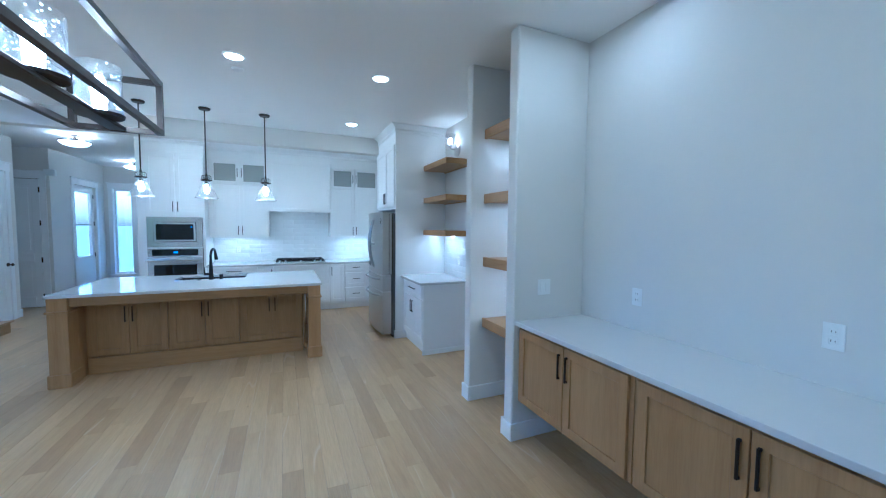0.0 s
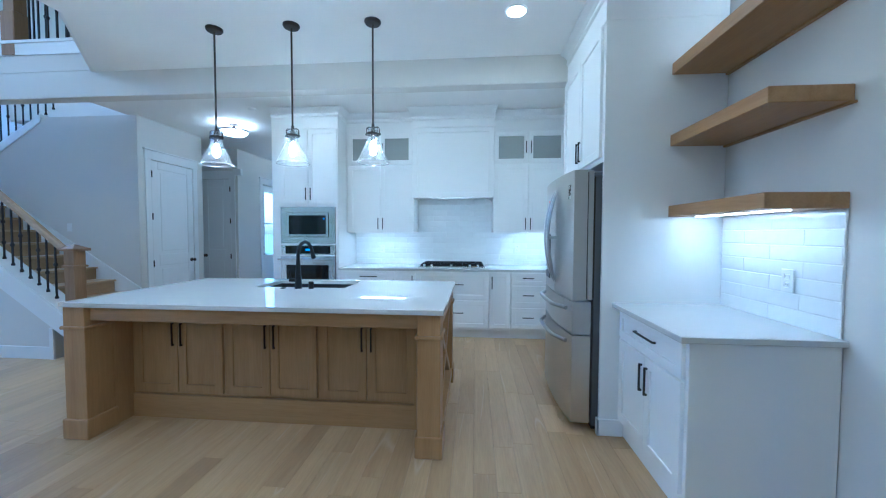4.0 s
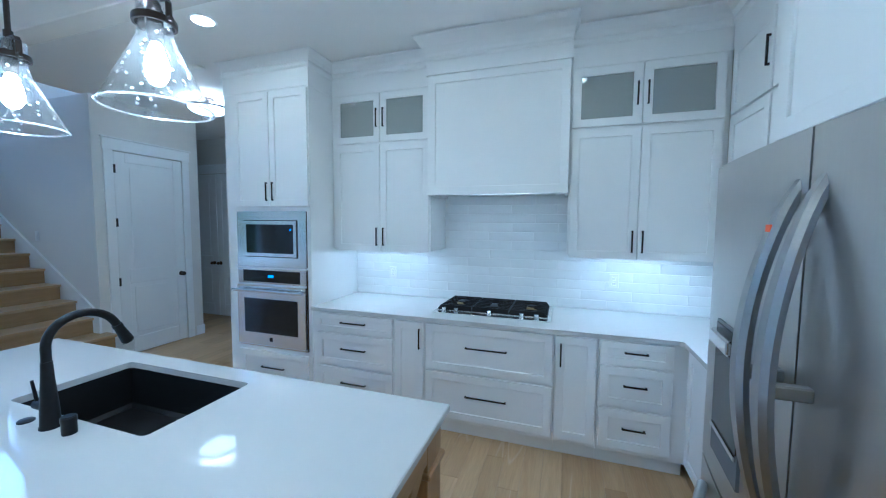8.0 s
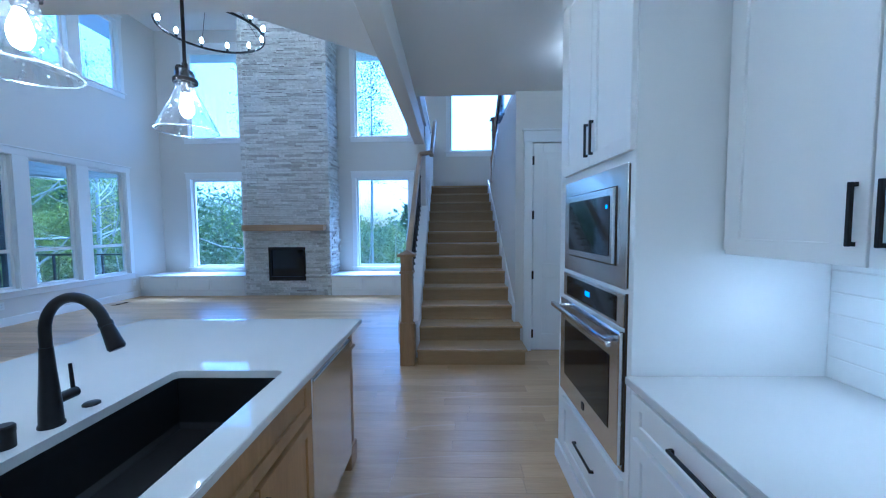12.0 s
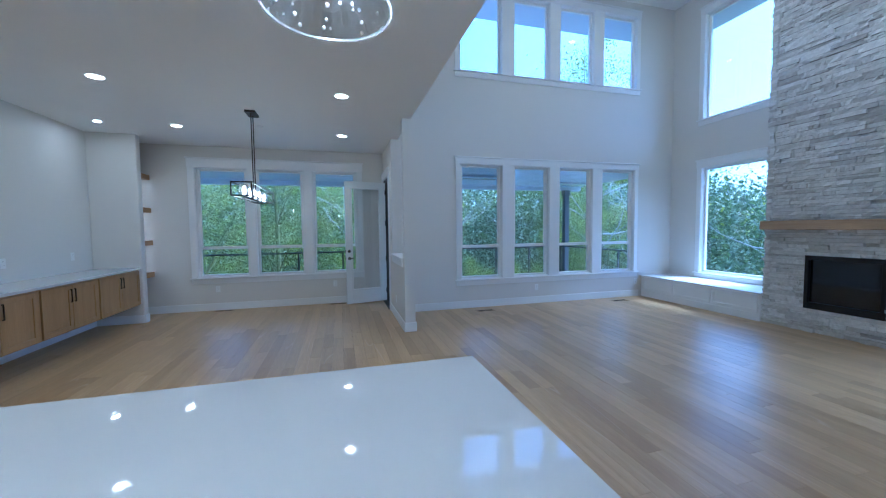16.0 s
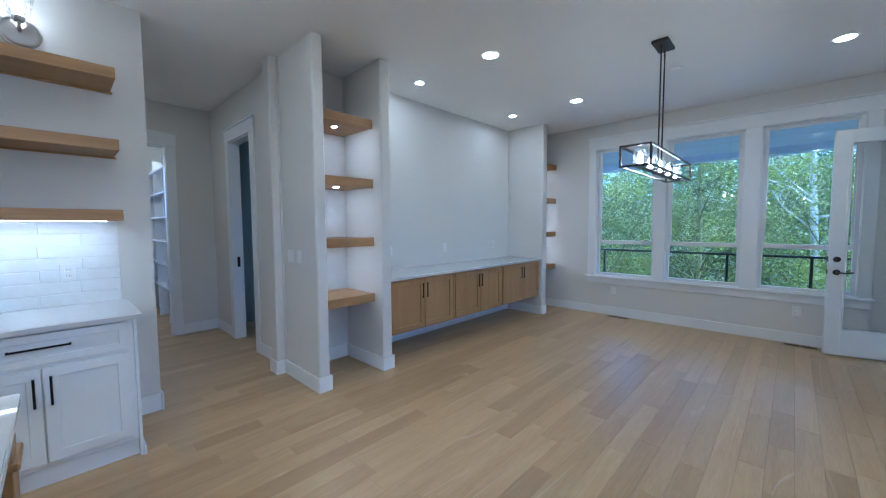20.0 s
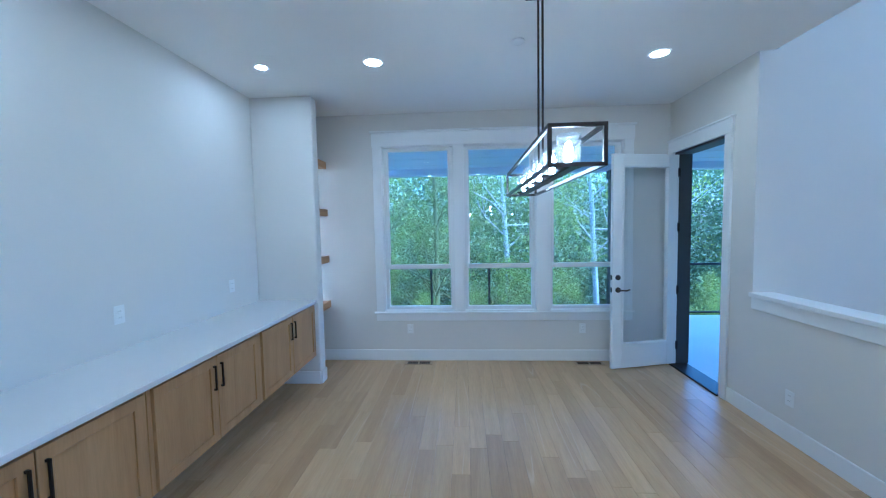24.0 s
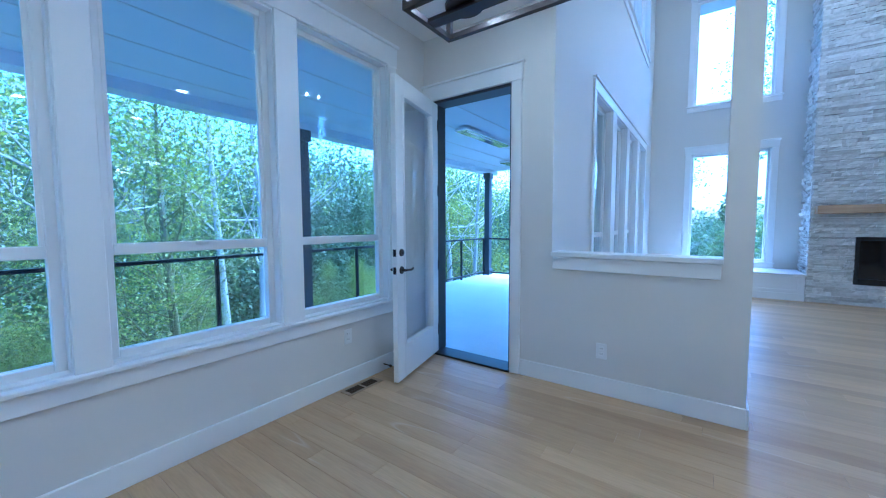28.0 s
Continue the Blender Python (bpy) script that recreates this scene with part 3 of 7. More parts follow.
# ---- windows ----
def window(name, label, F, units, z0, z1, mid=None, out0=0.11, head=0.16, foot=True):
    """Units of glass in the wall whose inner face is the frame's origin plane; casing on the room side."""
    u0, u1 = min(a for a, b in units) - 0.055, max(b for a, b in units) + 0.055
    w = tagged(new(name), label, "window", kind="structure")
    for a, b in units:
        fr = bmesh.new()
        for (p, q, r, s) in ((a - 0.05, a, z0 - 0.05, z1 + 0.05), (b, b + 0.05, z0 - 0.05, z1 + 0.05), (a, b, z0 - 0.05, z0), (a, b, z1, z1 + 0.05)):
            box(fr, p, q, -0.12, -0.065, r, s, F, 0.004)
        if mid:
            box(fr, a, b, -0.11, -0.065, mid - 0.028, mid + 0.028, F, 0.004)
            box(fr, a, a + 0.018, -0.105, -0.08, mid, z1, F)
            box(fr, b - 0.018, b, -0.105, -0.08, mid, z1, F)
        f = part("window_frame", fr, TRIM, w)
        if mid:
            m = (a + b) / 2
            boxes("sash_lock", PLASTIC, f, (m - 0.035, m + 0.035, -0.065, -0.05, mid + 0.008, mid + 0.024), F=F, bev=0.003)
        for c, d in ([(z0, mid), (mid, z1)] if mid else [(z0, z1)]):
            g = boxes("pane", PANE, w, (a + 0.001, b - 0.001, -0.096, -0.090, c + 0.001, d - 0.001), F=F)
            g.visible_shadow = False
    # jamb linings, casing, stool and apron
    ln = bmesh.new()
    for a, b in units:
        for (p, q, r, s) in ((a - 0.0545, a - 0.04, z0 - 0.054, z1 + 0.054), (b + 0.04, b + 0.0545, z0 - 0.054, z1 + 0.054), (a - 0.04, b + 0.04, z1 + 0.04, z1 + 0.0545), (a - 0.04, b + 0.04, z0 - 0.0545, z0 - 0.04)):
            box(ln, p, q, -0.064, 0.002, r, s, F)
    part("jamb_lining", ln, TRIM, w)
    srt = sorted(units)
    cs = bmesh.new()
    box(cs, u0 - out0 + 0.01, u0 + 0.008, 0.0, 0.022, z0 - 0.05, z1 + 0.05, F, 0.003)
    box(cs, u1 - 0.008, u1 + out0 - 0.01, 0.0, 0.022, z0 - 0.05, z1 + 0.05, F, 0.003)
    for (a, b), (c, d) in zip(srt, srt[1:]):
        box(cs, b + 0.047, c - 0.047, 0.0, 0.022, z0 - 0.05, z1 + 0.05, F, 0.003)
    part("casing", cs, TRIM, w)
    hd = bmesh.new()
    box(hd, u0 - out0, u1 + out0, 0.0, 0.026, z1 + 0.05, z1 + 0.05 + head, F, 0.003)
    box(hd, u0 - out0 - 0.015, u1 + out0 + 0.015, 0.0, 0.045, z1 + 0.05 + head, z1 + 0.075 + head, F, 0.005)
    part("head_casing", hd, TRIM, w)
    if foot:
        part_b = bmesh.new()
        box(part_b, u0 - out0 - 0.015, u1 + out0 + 0.015, 0.0, 0.05, z0 - 0.075, z0 - 0.05, F, 0.005)
        part("window_sill", part_b, TRIM, w)
        boxes("apron", TRIM, w, (u0 - out0 + 0.005, u1 + out0 - 0.005, 0.0, 0.02, z0 - 0.165, z0 - 0.075), F=F, bev=0.003)
    return w


FS = frame_of((0, DS, 0), (1, 0, 0), (0, 1, 0))
FG = frame_of((0, GS, 0), (1, 0, 0), (0, 1, 0))
FW = frame_of((XW, 0, 0), (0, 1, 0), (1, 0, 0))
window("window_1", "white triple window of the dining area", FS, DIN, 0.67, 2.60, 1.17)
window("window_2", "white row of four windows, great room", FG, GRE, 0.59, 2.62, 1.15, 0.09, 0.11)
window("window_3", "white high row of four windows, great room", FG, GRE, 4.385, 5.72, None, 0.09, 0.12)
window("window_4", "white picture window over the window seat", FW, [(0.45, 1.57)], 0.605, 2.60, None, 0.10, 0.13)
window("window_5", "white picture window over the window seat", FW, [(4.39, 5.555)], 0.605, 2.60, None, 0.10, 0.13)
window("window_6", "white upper picture window beside the chimney", FW, [(0.45, 1.57)], 3.645, 5.56, None, 0.10, 0.13)
window("window_7", "white upper picture window beside the chimney", FW, [(4.39, 5.555)], 3.645, 5.56, None, 0.10, 0.13)
window("window_8", "white window over the stair landing", FW, [(6.61, 8.38)], 3.285, 5.78, None, 0.09, 0.13)
window("window_9", "small white pantry window", frame_of((7.0, 0, 0), (0, 1, 0), (-1, 0, 0)), [(3.66, 4.55)], 1.56, 2.55, 2.05)
# Unseen window, added to let daylight into the side room.
window("window_11", "white side room window, unseen, added for daylight", frame_of((4.78, 0, 0), (0, 1, 0), (-1, 0, 0)), [(0.805, 1.795)], 0.955, 2.245)
window("window_10", "narrow white sidelight of the entry", frame_of((0, 11.72, 0), (1, 0, 0), (0, -1, 0)), [(-3.705, -3.405)], 0.40, 2.45, None, 0.09, 0.12)


# ---- baseboards and casings ----
def baseboard(name, *runs):
    """Runs of (x0, x1, y0, y1): boards 15 mm thick and 140 mm high with an eased top."""
    bm = bmesh.new()
    for x0, x1, y0, y1 in runs:
        box(bm, x0, x1, y0, y1, 0.0, 0.135, None, 0.004)
    return tagged(part(name, bm, TRIM), "white painted baseboard", "baseboard", kind="structure")


B = 0.016
baseboard("baseboard_dining", (-2.24, 2.40, DS, DS + B), (-2.24, -2.24 + B, -0.57, 0.93), (-2.39 - B, -2.24 + B, 0.93, 0.93 + B), (-2.39 - B, -2.39, GS, 0.93))
baseboard("baseboard_great", (-7.52, -2.39 - B, GS, GS + B), (XW + 0.8, -3.76, 6.0 - B, 6.0))
baseboard("baseboard_niche", (1.74 - B, 1.74, -1.02, -0.89), (1.74, 2.4, -1.02 - B, -1.02), (1.74, 2.4, -0.89, -0.89 + B), (2.4 - B, 2.4, -0.89, 2.18), (1.74, 2.4, 2.18 - B, 2.18),
          (1.74 - B, 1.74, 2.18 - B, 2.29 + B), (1.74, 2.4, 2.29, 2.29 + B), (2.4 - B, 2.4, 2.29, 2.88), (1.74, 2.4, 2.88 - B, 2.88), (1.74 - B, 1.74, 2.88 - B, 2.98 + B), (1.74, 2.42, 2.98, 2.98 + B),
          (2.42 - B, 2.42, 2.98, 3.06 + B), (2.42, 2.56 + B, 3.06, 3.06 + B), (2.4 - B, 2.4, DS, -1.02))
baseboard("baseboard_hall", (2.57, 3.15, 2.94, 2.94 + B), (4.11, 4.76, 2.94, 2.94 + B), (4.76 - B, 4.76, 2.95, 3.36), (2.40 - B, 2.56 + B, 3.98 - B, 3.98), (2.41 - B, 2.41, 3.98, 4.17), (2.56, 2.56 + B, 3.98, 4.98))
baseboard("baseboard_entry", (-4.0, -4.0 + B, 8.45, 8.56), (-4.12, -4.0 + B, 8.56, 8.56 + B), (-4.02, -3.9, 9.42 - B, 9.42), (-3.92, -3.92 + B, 9.42, 10.15), (-1.96 - B, -1.96, KN, 11.72), (-3.92, -1.96, 11.72 - B, 11.72))


def door_casing(name, F, u0, u1, top, w=0.09, head=0.15):
    bm = bmesh.new()
    box(bm, u0 - w, u0 + 0.005, 0, 0.022, 0, top, F, 0.003)
    box(bm, u1 - 0.005, u1 + w, 0, 0.022, 0, top, F, 0.003)
    box(bm, u0 - w - 0.01, u1 + w + 0.01, 0, 0.026, top, top + head - 0.02, F, 0.003)
    box(bm, u0 - w - 0.025, u1 + w + 0.025, 0, 0.042, top + head - 0.02, top + head, F, 0.004)
    return tagged(part(name, bm, TRIM), "white flat door casing with a capped head", "trim", kind="structure")


FP = frame_of((-4.0, 0, 0), (0, 1, 0), (1, 0, 0))
FC = frame_of((0, 9.42, 0), (1, 0, 0), (0, -1, 0))
FE = frame_of((-3.92, 0, 0), (0, 1, 0), (1, 0, 0))
FD = frame_of((-2.24, 0, 0), (0, 1, 0), (1, 0, 0))
FHS = frame_of((0, 2.94, 0), (1, 0, 0), (0, 1, 0))
FHE = frame_of((4.76, 0, 0), (0, 1, 0), (-1, 0, 0))
door_casing("trim_pantry_door", FP, 7.51, 8.33, 2.46)
door_casing("trim_closet", FC, -5.27, -4.06, 2.46)
door_casing("trim_entry", FE, 10.25, 11.25, 2.46)
door_casing("trim_patio_door", FD, -1.50, -0.66, 2.46, 0.085, 0.15)
door_casing("trim_side_door", FHS, 3.26, 4.0, 2.5, 0.11, 0.16)
door_casing("trim_cased_opening", FHE, 3.47, 4.4, 2.5, 0.11, 0.17)
setting("trim_cased_lining", TRIM, (4.758, 4.872, 3.47, 3.482, 0, 2.5), (4.758, 4.872, 4.388, 4.4, 0, 2.5), (4.758, 4.872, 3.482, 4.388, 2.488, 2.5), label="white lining of the cased opening")
setting("trim_side_lining", TRIM, (3.26, 3.272, 2.828, 2.942, 0, 2.5), (3.988, 4.0, 2.828, 2.942, 0, 2.5), (3.272, 3.988, 2.828, 2.942, 2.488, 2.5), label="white lining of the side door opening")
setting("trim_stub_cap", TRIM, (-2.41, -2.205, GS, 0.785, 1.03, 1.065), label="white ledge on the low wall", bev=0.004)
setting("trim_stub_apron", TRIM, (-2.24, -2.222, GS + 0.01, 0.775, 0.93, 1.028), (-2.408, -2.39, GS + 0.01, 0.775, 0.93, 1.028), label="white board under the ledge", bev=0.003)
setting("threshold", BLACK, (-2.40, -2.20, -1.50, -0.66, -0.02, 0.018), label="dark metal threshold of the patio door", bev=0.004)
setting("trim_patio_jamb", CHARCOAL, (-2.42, -2.245, -1.515, -1.475, 0.018, 2.475), (-2.42, -2.245, -0.685, -0.645, 0.018, 2.475), (-2.42, -2.245, -1.475, -0.685, 2.435, 2.475), label="charcoal outer jamb of the patio door")


setting("strike_plate", BLACK, (3.9855, 3.9879, 2.868, 2.902, 0.93, 1.06), label="black strike plate on the side door lining", category="door fitting")


# ---- doors ----
def lever(parent, F, u, z, side=1, knob=True):
    bm = bmesh.new()
    c = F[0] + F[1] * u + F[2] * 0.02 + Z * z
    rod(bm, c, c + F[2] * 0.012, 0.03, 0.03, 18)
    rod(bm, c + F[2] * 0.012, c + F[2] * 0.045, 0.011, 0.011)
    if knob:
        k = c + F[2] * 0.045
        rod(bm, k, k + F[2] * 0.012, 0.017, 0.028, 16)
        rod(bm, k + F[2] * 0.012, k + F[2] * 0.028, 0.028, 0.019, 16)
    else:
        pipe(bm, [c + F[2] * 0.05, c + F[2] * 0.055 + F[1] * side * 0.03, c + F[2] * 0.055 + F[1] * side * 0.075 - Z * 0.004, c + F[2] * 0.05 + F[1] * side * 0.115 + Z * 0.006], 0.009, 8)
    return part("door_handle", bm, BRONZE, parent, "dark bronze handle", True)


def panel_door(name, label, F, u0, u1, z0, z1, hinge, knob_side=None, handle=True):
    """White two-panel door; hinge and handle sides are -1 or 1 along the frame."""
    d = tagged(new(name), label, "door", kind="structure")
    w = u1 - u0
    bm = bmesh.new()
    st, r = 0.115, 0.115
    cut = z0 + 0.95
    box(bm, u0 + 0.004, u1 - 0.004, -0.024, 0.004, z0 + 0.004, z1 - 0.004, F)
    for a, b, c, e in ((u0, u0 + st, z0, z1), (u1 - st, u1, z0, z1), (u0 + st, u1 - st, z0, z0 + 0.2), (u0 + st, u1 - st, cut - 0.08, cut + 0.09), (u0 + st, u1 - st, z1 - r, z1)):
        box(bm, a, b, -0.03, 0.012, c, e, F, 0.004)
    for c, e in ((z0 + 0.25, cut - 0.13), (cut + 0.14, z1 - r - 0.05)):
        box(bm, u0 + st + 0.045, u1 - st - 0.045, 0.004, 0.010, c, e, F, 0.004)
    part("leaf", bm, TRIM, d)
    hu = u0 if hinge < 0 else u1
    for hz in (z0 + 0.2, z0 + (z1 - z0) * 0.37, z0 + (z1 - z0) * 0.66, z1 - 0.2):
        boxes("hinge", BLACK, d, (hu - 0.012, hu + 0.012, 0.012, 0.024, hz - 0.05, hz + 0.05), F=F, bev=0.002)
    if handle:
        k = -hinge if knob_side is None else knob_side
        lever(d, F, (u0 + 0.065) if k < 0 else (u1 - 0.065), z0 + 0.92)
    return d


panel_door("door_1", "closed white two-panel closet door with black hinges", FP, 7.522, 8.318, 0.01, 2.45, -1)
panel_door("door_2", "closed white two-panel closet door leaf", FC, -4.66, -4.072, 0.01, 2.45, 1)
panel_door("door_3", "closed white two-panel closet door leaf", FC, -5.258, -4.67, 0.01, 2.45, -1)
# Dark sheet behind the door gaps, in place of an unlit closet.
setting("trim_closet_dark", DARKGAP, (-5.27, -4.06, 9.46, 9.47, 0, 2.46), label="dark sheet standing in for the unlit closet behind the doors")


def glazed_door(name, label, F, u0, u1, z0, z1, free, bars=0, bot=0.27):
    """White full-lite door."""
    d = tagged(new(name), label, "door", kind="structure")
    st, top = 0.125, 0.13
    bm = bmesh.new()
    for a, b, c, e in ((u0, u0 + st, z0, z1), (u1 - st, u1, z0, z1), (u0 + st, u1 - st, z0, z0 + bot), (u0 + st, u1 - st, z1 - top, z1)):
        box(bm, a, b, -0.022, 0.022, c, e, F, 0.003)
    for a, b, c, e in ((u0 + st - 0.012, u0 + st + 0.012, z0 + bot, z1 - top), (u1 - st - 0.012, u1 - st + 0.012, z0 + bot, z1 - top), (u0 + st, u1 - st, z0 + bot - 0.012, z0 + bot + 0.012), (u0 + st, u1 - st, z1 - top - 0.012, z1 - top + 0.012)):
        box(bm, a, b, -0.028, 0.028, c, e, F, 0.003)
    for k in range(bars):
        zz = z0 + bot + (z1 - top - z0 - bot) * (k + 1) / (bars + 1)
        box(bm, u0 + st, u1 - st, -0.02, 0.02, zz - 0.015, zz + 0.015, F)
    part("leaf", bm, TRIM, d)
    g = boxes("pane", PANE, d, (u0 + st + 0.001, u1 - st - 0.001, -0.004, 0.004, z0 + bot + 0.001, z1 - top - 0.001), F=F)
    g.visible_shadow = False
    hu = u1 if free == u0 else u0
    for hz in (z0 + 0.22, z0 + (z1 - z0) * 0.36, z0 + (z1 - z0) * 0.66, z1 - 0.2):
        boxes("hinge", BLACK, d, (hu - 0.014, hu + 0.014, -0.03, 0.03, hz - 0.05, hz + 0.05), F=F, bev=0.002)
    s = 1 if free == u0 else -1
    fu = free + s * 0.065
    lever(d, F, fu, z0 + 0.90, s, False)
    lever(d, (F[0], F[1], -F[2]), fu, z0 + 0.90, s, False)
    for nn in (F[2], -F[2]):
        bm = bmesh.new()
        c = F[0] + F[1] * fu + nn * 0.02 + Z * (z0 + 1.04)
        rod(bm, c, c + nn * 0.014, 0.031, 0.028, 20)
        rod(bm, c + nn * 0.014, c + nn * 0.026, 0.012, 0.012)
        part("deadbolt", bm, BRONZE, d, "dark bronze deadbolt", True)
    for zz in (0.90, 1.04):
        boxes("latch_plate", BLACK, d, (free - s * 0.002, free + s * 0.002, -0.013, 0.013, z0 + zz - 0.028, z0 + zz + 0.028), F=F)
    return d


ang = radians(13.3)
du = Vector((math.cos(ang), math.sin(ang), 0))
FDOOR = frame_of((-2.262, -1.478, 0), du, (-du.y, du.x, 0))
glazed_door("door_4", "white full-glass patio door standing open", FDOOR, 0.0, 0.825, 0.022, 2.43, 0.825)
FENT = frame_of((-3.98, 0, 0), (0, 1, 0), (1, 0, 0))
glazed_door("door_5", "white entry door with a tall upper pane", FENT, 10.265, 11.235, 0.012, 2.45, 10.265, 1, 0.86)
ds = Vector((-0.10, -0.99, 0)).normalized()
FSD = frame_of((3.285, 2.82, 0), ds, (ds.y, -ds.x, 0))
panel_door("door_6", "white panel door standing open into the side room", FSD, 0.0, 0.70, 0.01, 2.48, -1)
bm = bmesh.new()
rod(bm, (-1.62, DS + B, 0.06), (-1.62, DS + B + 0.075, 0.06), 0.006)
rod(bm, (-1.62, DS + B + 0.075, 0.06), (-1.62, DS + B + 0.09, 0.06), 0.011, 0.011)
tagged(part("door_stop", bm, BRONZE), "dark metal door stop on the baseboard", "door stop")


# ---- cabinets ----
def pull(F, u, z, length, upright, parent):
    """Black bar pull on two posts; the frame's out axis points at the room."""
    bm = bmesh.new()
    h, t, o = length / 2, 0.0055, 0.034
    if upright:
        box(bm, u - t, u + t, o - t, o + t, z - h, z + h, F, 0.002)
        for s in (-1, 1):
            box(bm, u - t, u + t, 0.018, o - t, z + s * (h - 0.006) - t, z + s * (h - 0.006) + t, F)
    else:
        box(bm, u - h, u + h, o - t, o + t, z - t, z + t, F, 0.002)
        for s in (-1, 1):
            box(bm, u + s * (h - 0.006) - t, u + s * (h - 0.006) + t, 0.018, o - t, z - t, z + t, F)
    return part("handle", bm, BLACK, parent, "black bar pull")


def shaker(name, F, u0, u1, z0, z1, material, parent, rail=0.058, pane=False):
    """Frame-and-panel front 20 mm thick; with a pane it is a glass door."""
    bm = bmesh.new()

    def ring(m, out):
        return [bm.verts.new(F[0] + F[1] * u + F[2] * out + Z * z) for u, z in ((u0 + m, z0 + m), (u1 - m, z0 + m), (u1 - m, z1 - m), (u0 + m, z1 - m))]
    loops = [ring(0.0, 0.0005), ring(0.0, 0.018), ring(0.002, 0.020), ring(rail - 0.002, 0.020), ring(rail, 0.018), ring(rail, 0.0005 if pane else 0.010)]
    for p, q in zip(loops, loops[1:]):
        for i in range(4):
            bm.faces.new((p[i], p[(i + 1) % 4], q[(i + 1) % 4], q[i]))
    if pane:
        for i in range(4):
            bm.faces.new((loops[5][i], loops[5][(i + 1) % 4], loops[0][(i + 1) % 4], loops[0][i]))
    else:
        bm.faces.new(loops[5])
        bm.faces.new(loops[0][::-1])
    ob = part(name, bm, material, parent)
    if pane:
        g = boxes("glass_pane", SATIN, ob, (u0 + rail + 0.001, u1 - rail - 0.001, 0.006, 0.010, z0 + rail + 0.001, z1 - rail - 0.001), F=F)
    return ob


def cabinet(label, F, u0, u1, depth, z0, z1, fronts, material=None, toe=0.0, group="", name="cabinet", toe_set=0.06, end=None, hollow=None):
    """A unit: body behind the frame's plane, fronts on it. A front is (kind, u0, u1, z0, z1, pull): pull l, r, c, t or none."""
    m = material or CABW
    c = thing(name, label, "cabinet", F[0] + F[1] * ((u0 + u1) / 2), group)
    if hollow:
        h0, h1 = hollow
        boxes("body", m, c, (u0, u1, -depth, 0, z0, h0), F=F)
        boxes("top_panel", m, c, (u0, u1, -depth, 0, h1, z1), F=F)
        for a, b in ((u0, u0 + 0.03), (u1 - 0.03, u1)):
            boxes("side_panel", m, c, (a, b, -depth, 0, h0, h1), F=F)
        boxes("back_panel", SHADOWBOX, c, (u0 + 0.03, u1 - 0.03, -depth, -depth + 0.02, h0, h1), F=F)
    else:
        boxes("body", m, c, (u0, u1, -depth, 0, z0, z1), F=F, bev=0.002)
    if toe:
        boxes("toe_board", m, c, (u0, u1, -depth, -toe_set, 0.0, z0), F=F)
    for kind, a, b, d, e, hd in fronts:
        ob = shaker(kind, F, a, b, d, e, m, c, 0.045 if kind == "drawer" and e - d < 0.25 else 0.058, kind == "glass_door")
        mid, w = (a + b) / 2, b - a
        if hd == "c":
            pull(F, mid, d + (e - d) * 0.55, min(0.32, max(0.13, w * 0.33)), False, ob)
        elif hd in ("rl", "ll"):
            pull(F, (b - 0.03) if hd == "rl" else (a + 0.03), d + 0.13, 0.16, True, ob)
        elif hd in ("rh", "lh"):
            pull(F, (b - 0.03) if hd == "rh" else (a + 0.03), e - 0.13, 0.16, True, ob)
        elif hd in ("rm", "lm"):
            pull(F, (b - 0.03) if hd == "rm" else (a + 0.03), (d + e) / 2, 0.16, True, ob)
    return c


FK = frame_of((0, 7.24, 0), (1, 0, 0), (0, -1, 0))       # base units, kitchen back wall
FU = frame_of((0, 7.57, 0), (1, 0, 0), (0, -1, 0))       # wall units, kitchen back wall
FR = frame_of((1.785, 0, 0), (0, -1, 0), (-1, 0, 0))     # base units, kitchen east wall
FQ = frame_of((2.03, 0, 0), (0, -1, 0), (-1, 0, 0))      # wall units, kitchen east wall
KD, UD = KN - 7.24, KN - 7.57


def crown(parent, F, u0, u1, depth, z0=2.775, ends=(True, True), name="crown", proj=0.12, side=0.085):
    """Flat fascia and a flaring crown up to the ceiling, returned at free ends."""
    bm = bmesh.new()
    l = side
    e0, e1 = (l if ends[0] else 0), (l if ends[1] else 0)
    box(bm, u0 - 0.004 * ends[0], u1 + 0.004 * ends[1], -depth, 0.006, z0, 2.965, F)
    prof = ((2.925, 0.006), (2.94, 0.018), (2.955, 0.02), (2.975, 0.16 * proj), (3.0, 0.38 * proj), (3.02, 0.72 * proj), (3.028, 0.96 * proj), (3.038, proj))
    prof = tuple((z, max(0.006, o)) for z, o in prof)
    ring = []
    for z, o in prof:
        k = o / proj
        ring.append([F[0] + F[1] * (u0 - e0 * k) - F[2] * depth + Z * z, F[0] + F[1] * (u0 - e0 * k) + F[2] * o + Z * z,
                     F[0] + F[1] * (u1 + e1 * k) + F[2] * o + Z * z, F[0] + F[1] * (u1 + e1 * k) - F[2] * depth + Z * z])
    vs = [[bm.verts.new(p) for p in r] for r in ring]
    for a, b in zip(vs, vs[1:]):
        for i in range(4):
            bm.faces.new((a[i], a[(i + 1) % 4], b[(i + 1) % 4], b[i]))
    bm.faces.new(vs[0])
    bm.faces.new(vs[-1])
    return part(name, bm, CABW, parent)


# tall oven unit
tall = cabinet("tall white oven cabinet with two upper doors", FK, -1.955, -1.035, KD, 0.0, 2.775,
               [("door", -1.835, -1.444, 1.775, 2.755, "rl"), ("door", -1.438, -1.045, 1.775, 2.755, "ll"), ("drawer", -1.835, -1.075, 0.145, 0.465, "c")], name="oven_cabinet")
crown(tall, FK, -1.955, -1.035, KD, ends=(False, True), proj=0.085)
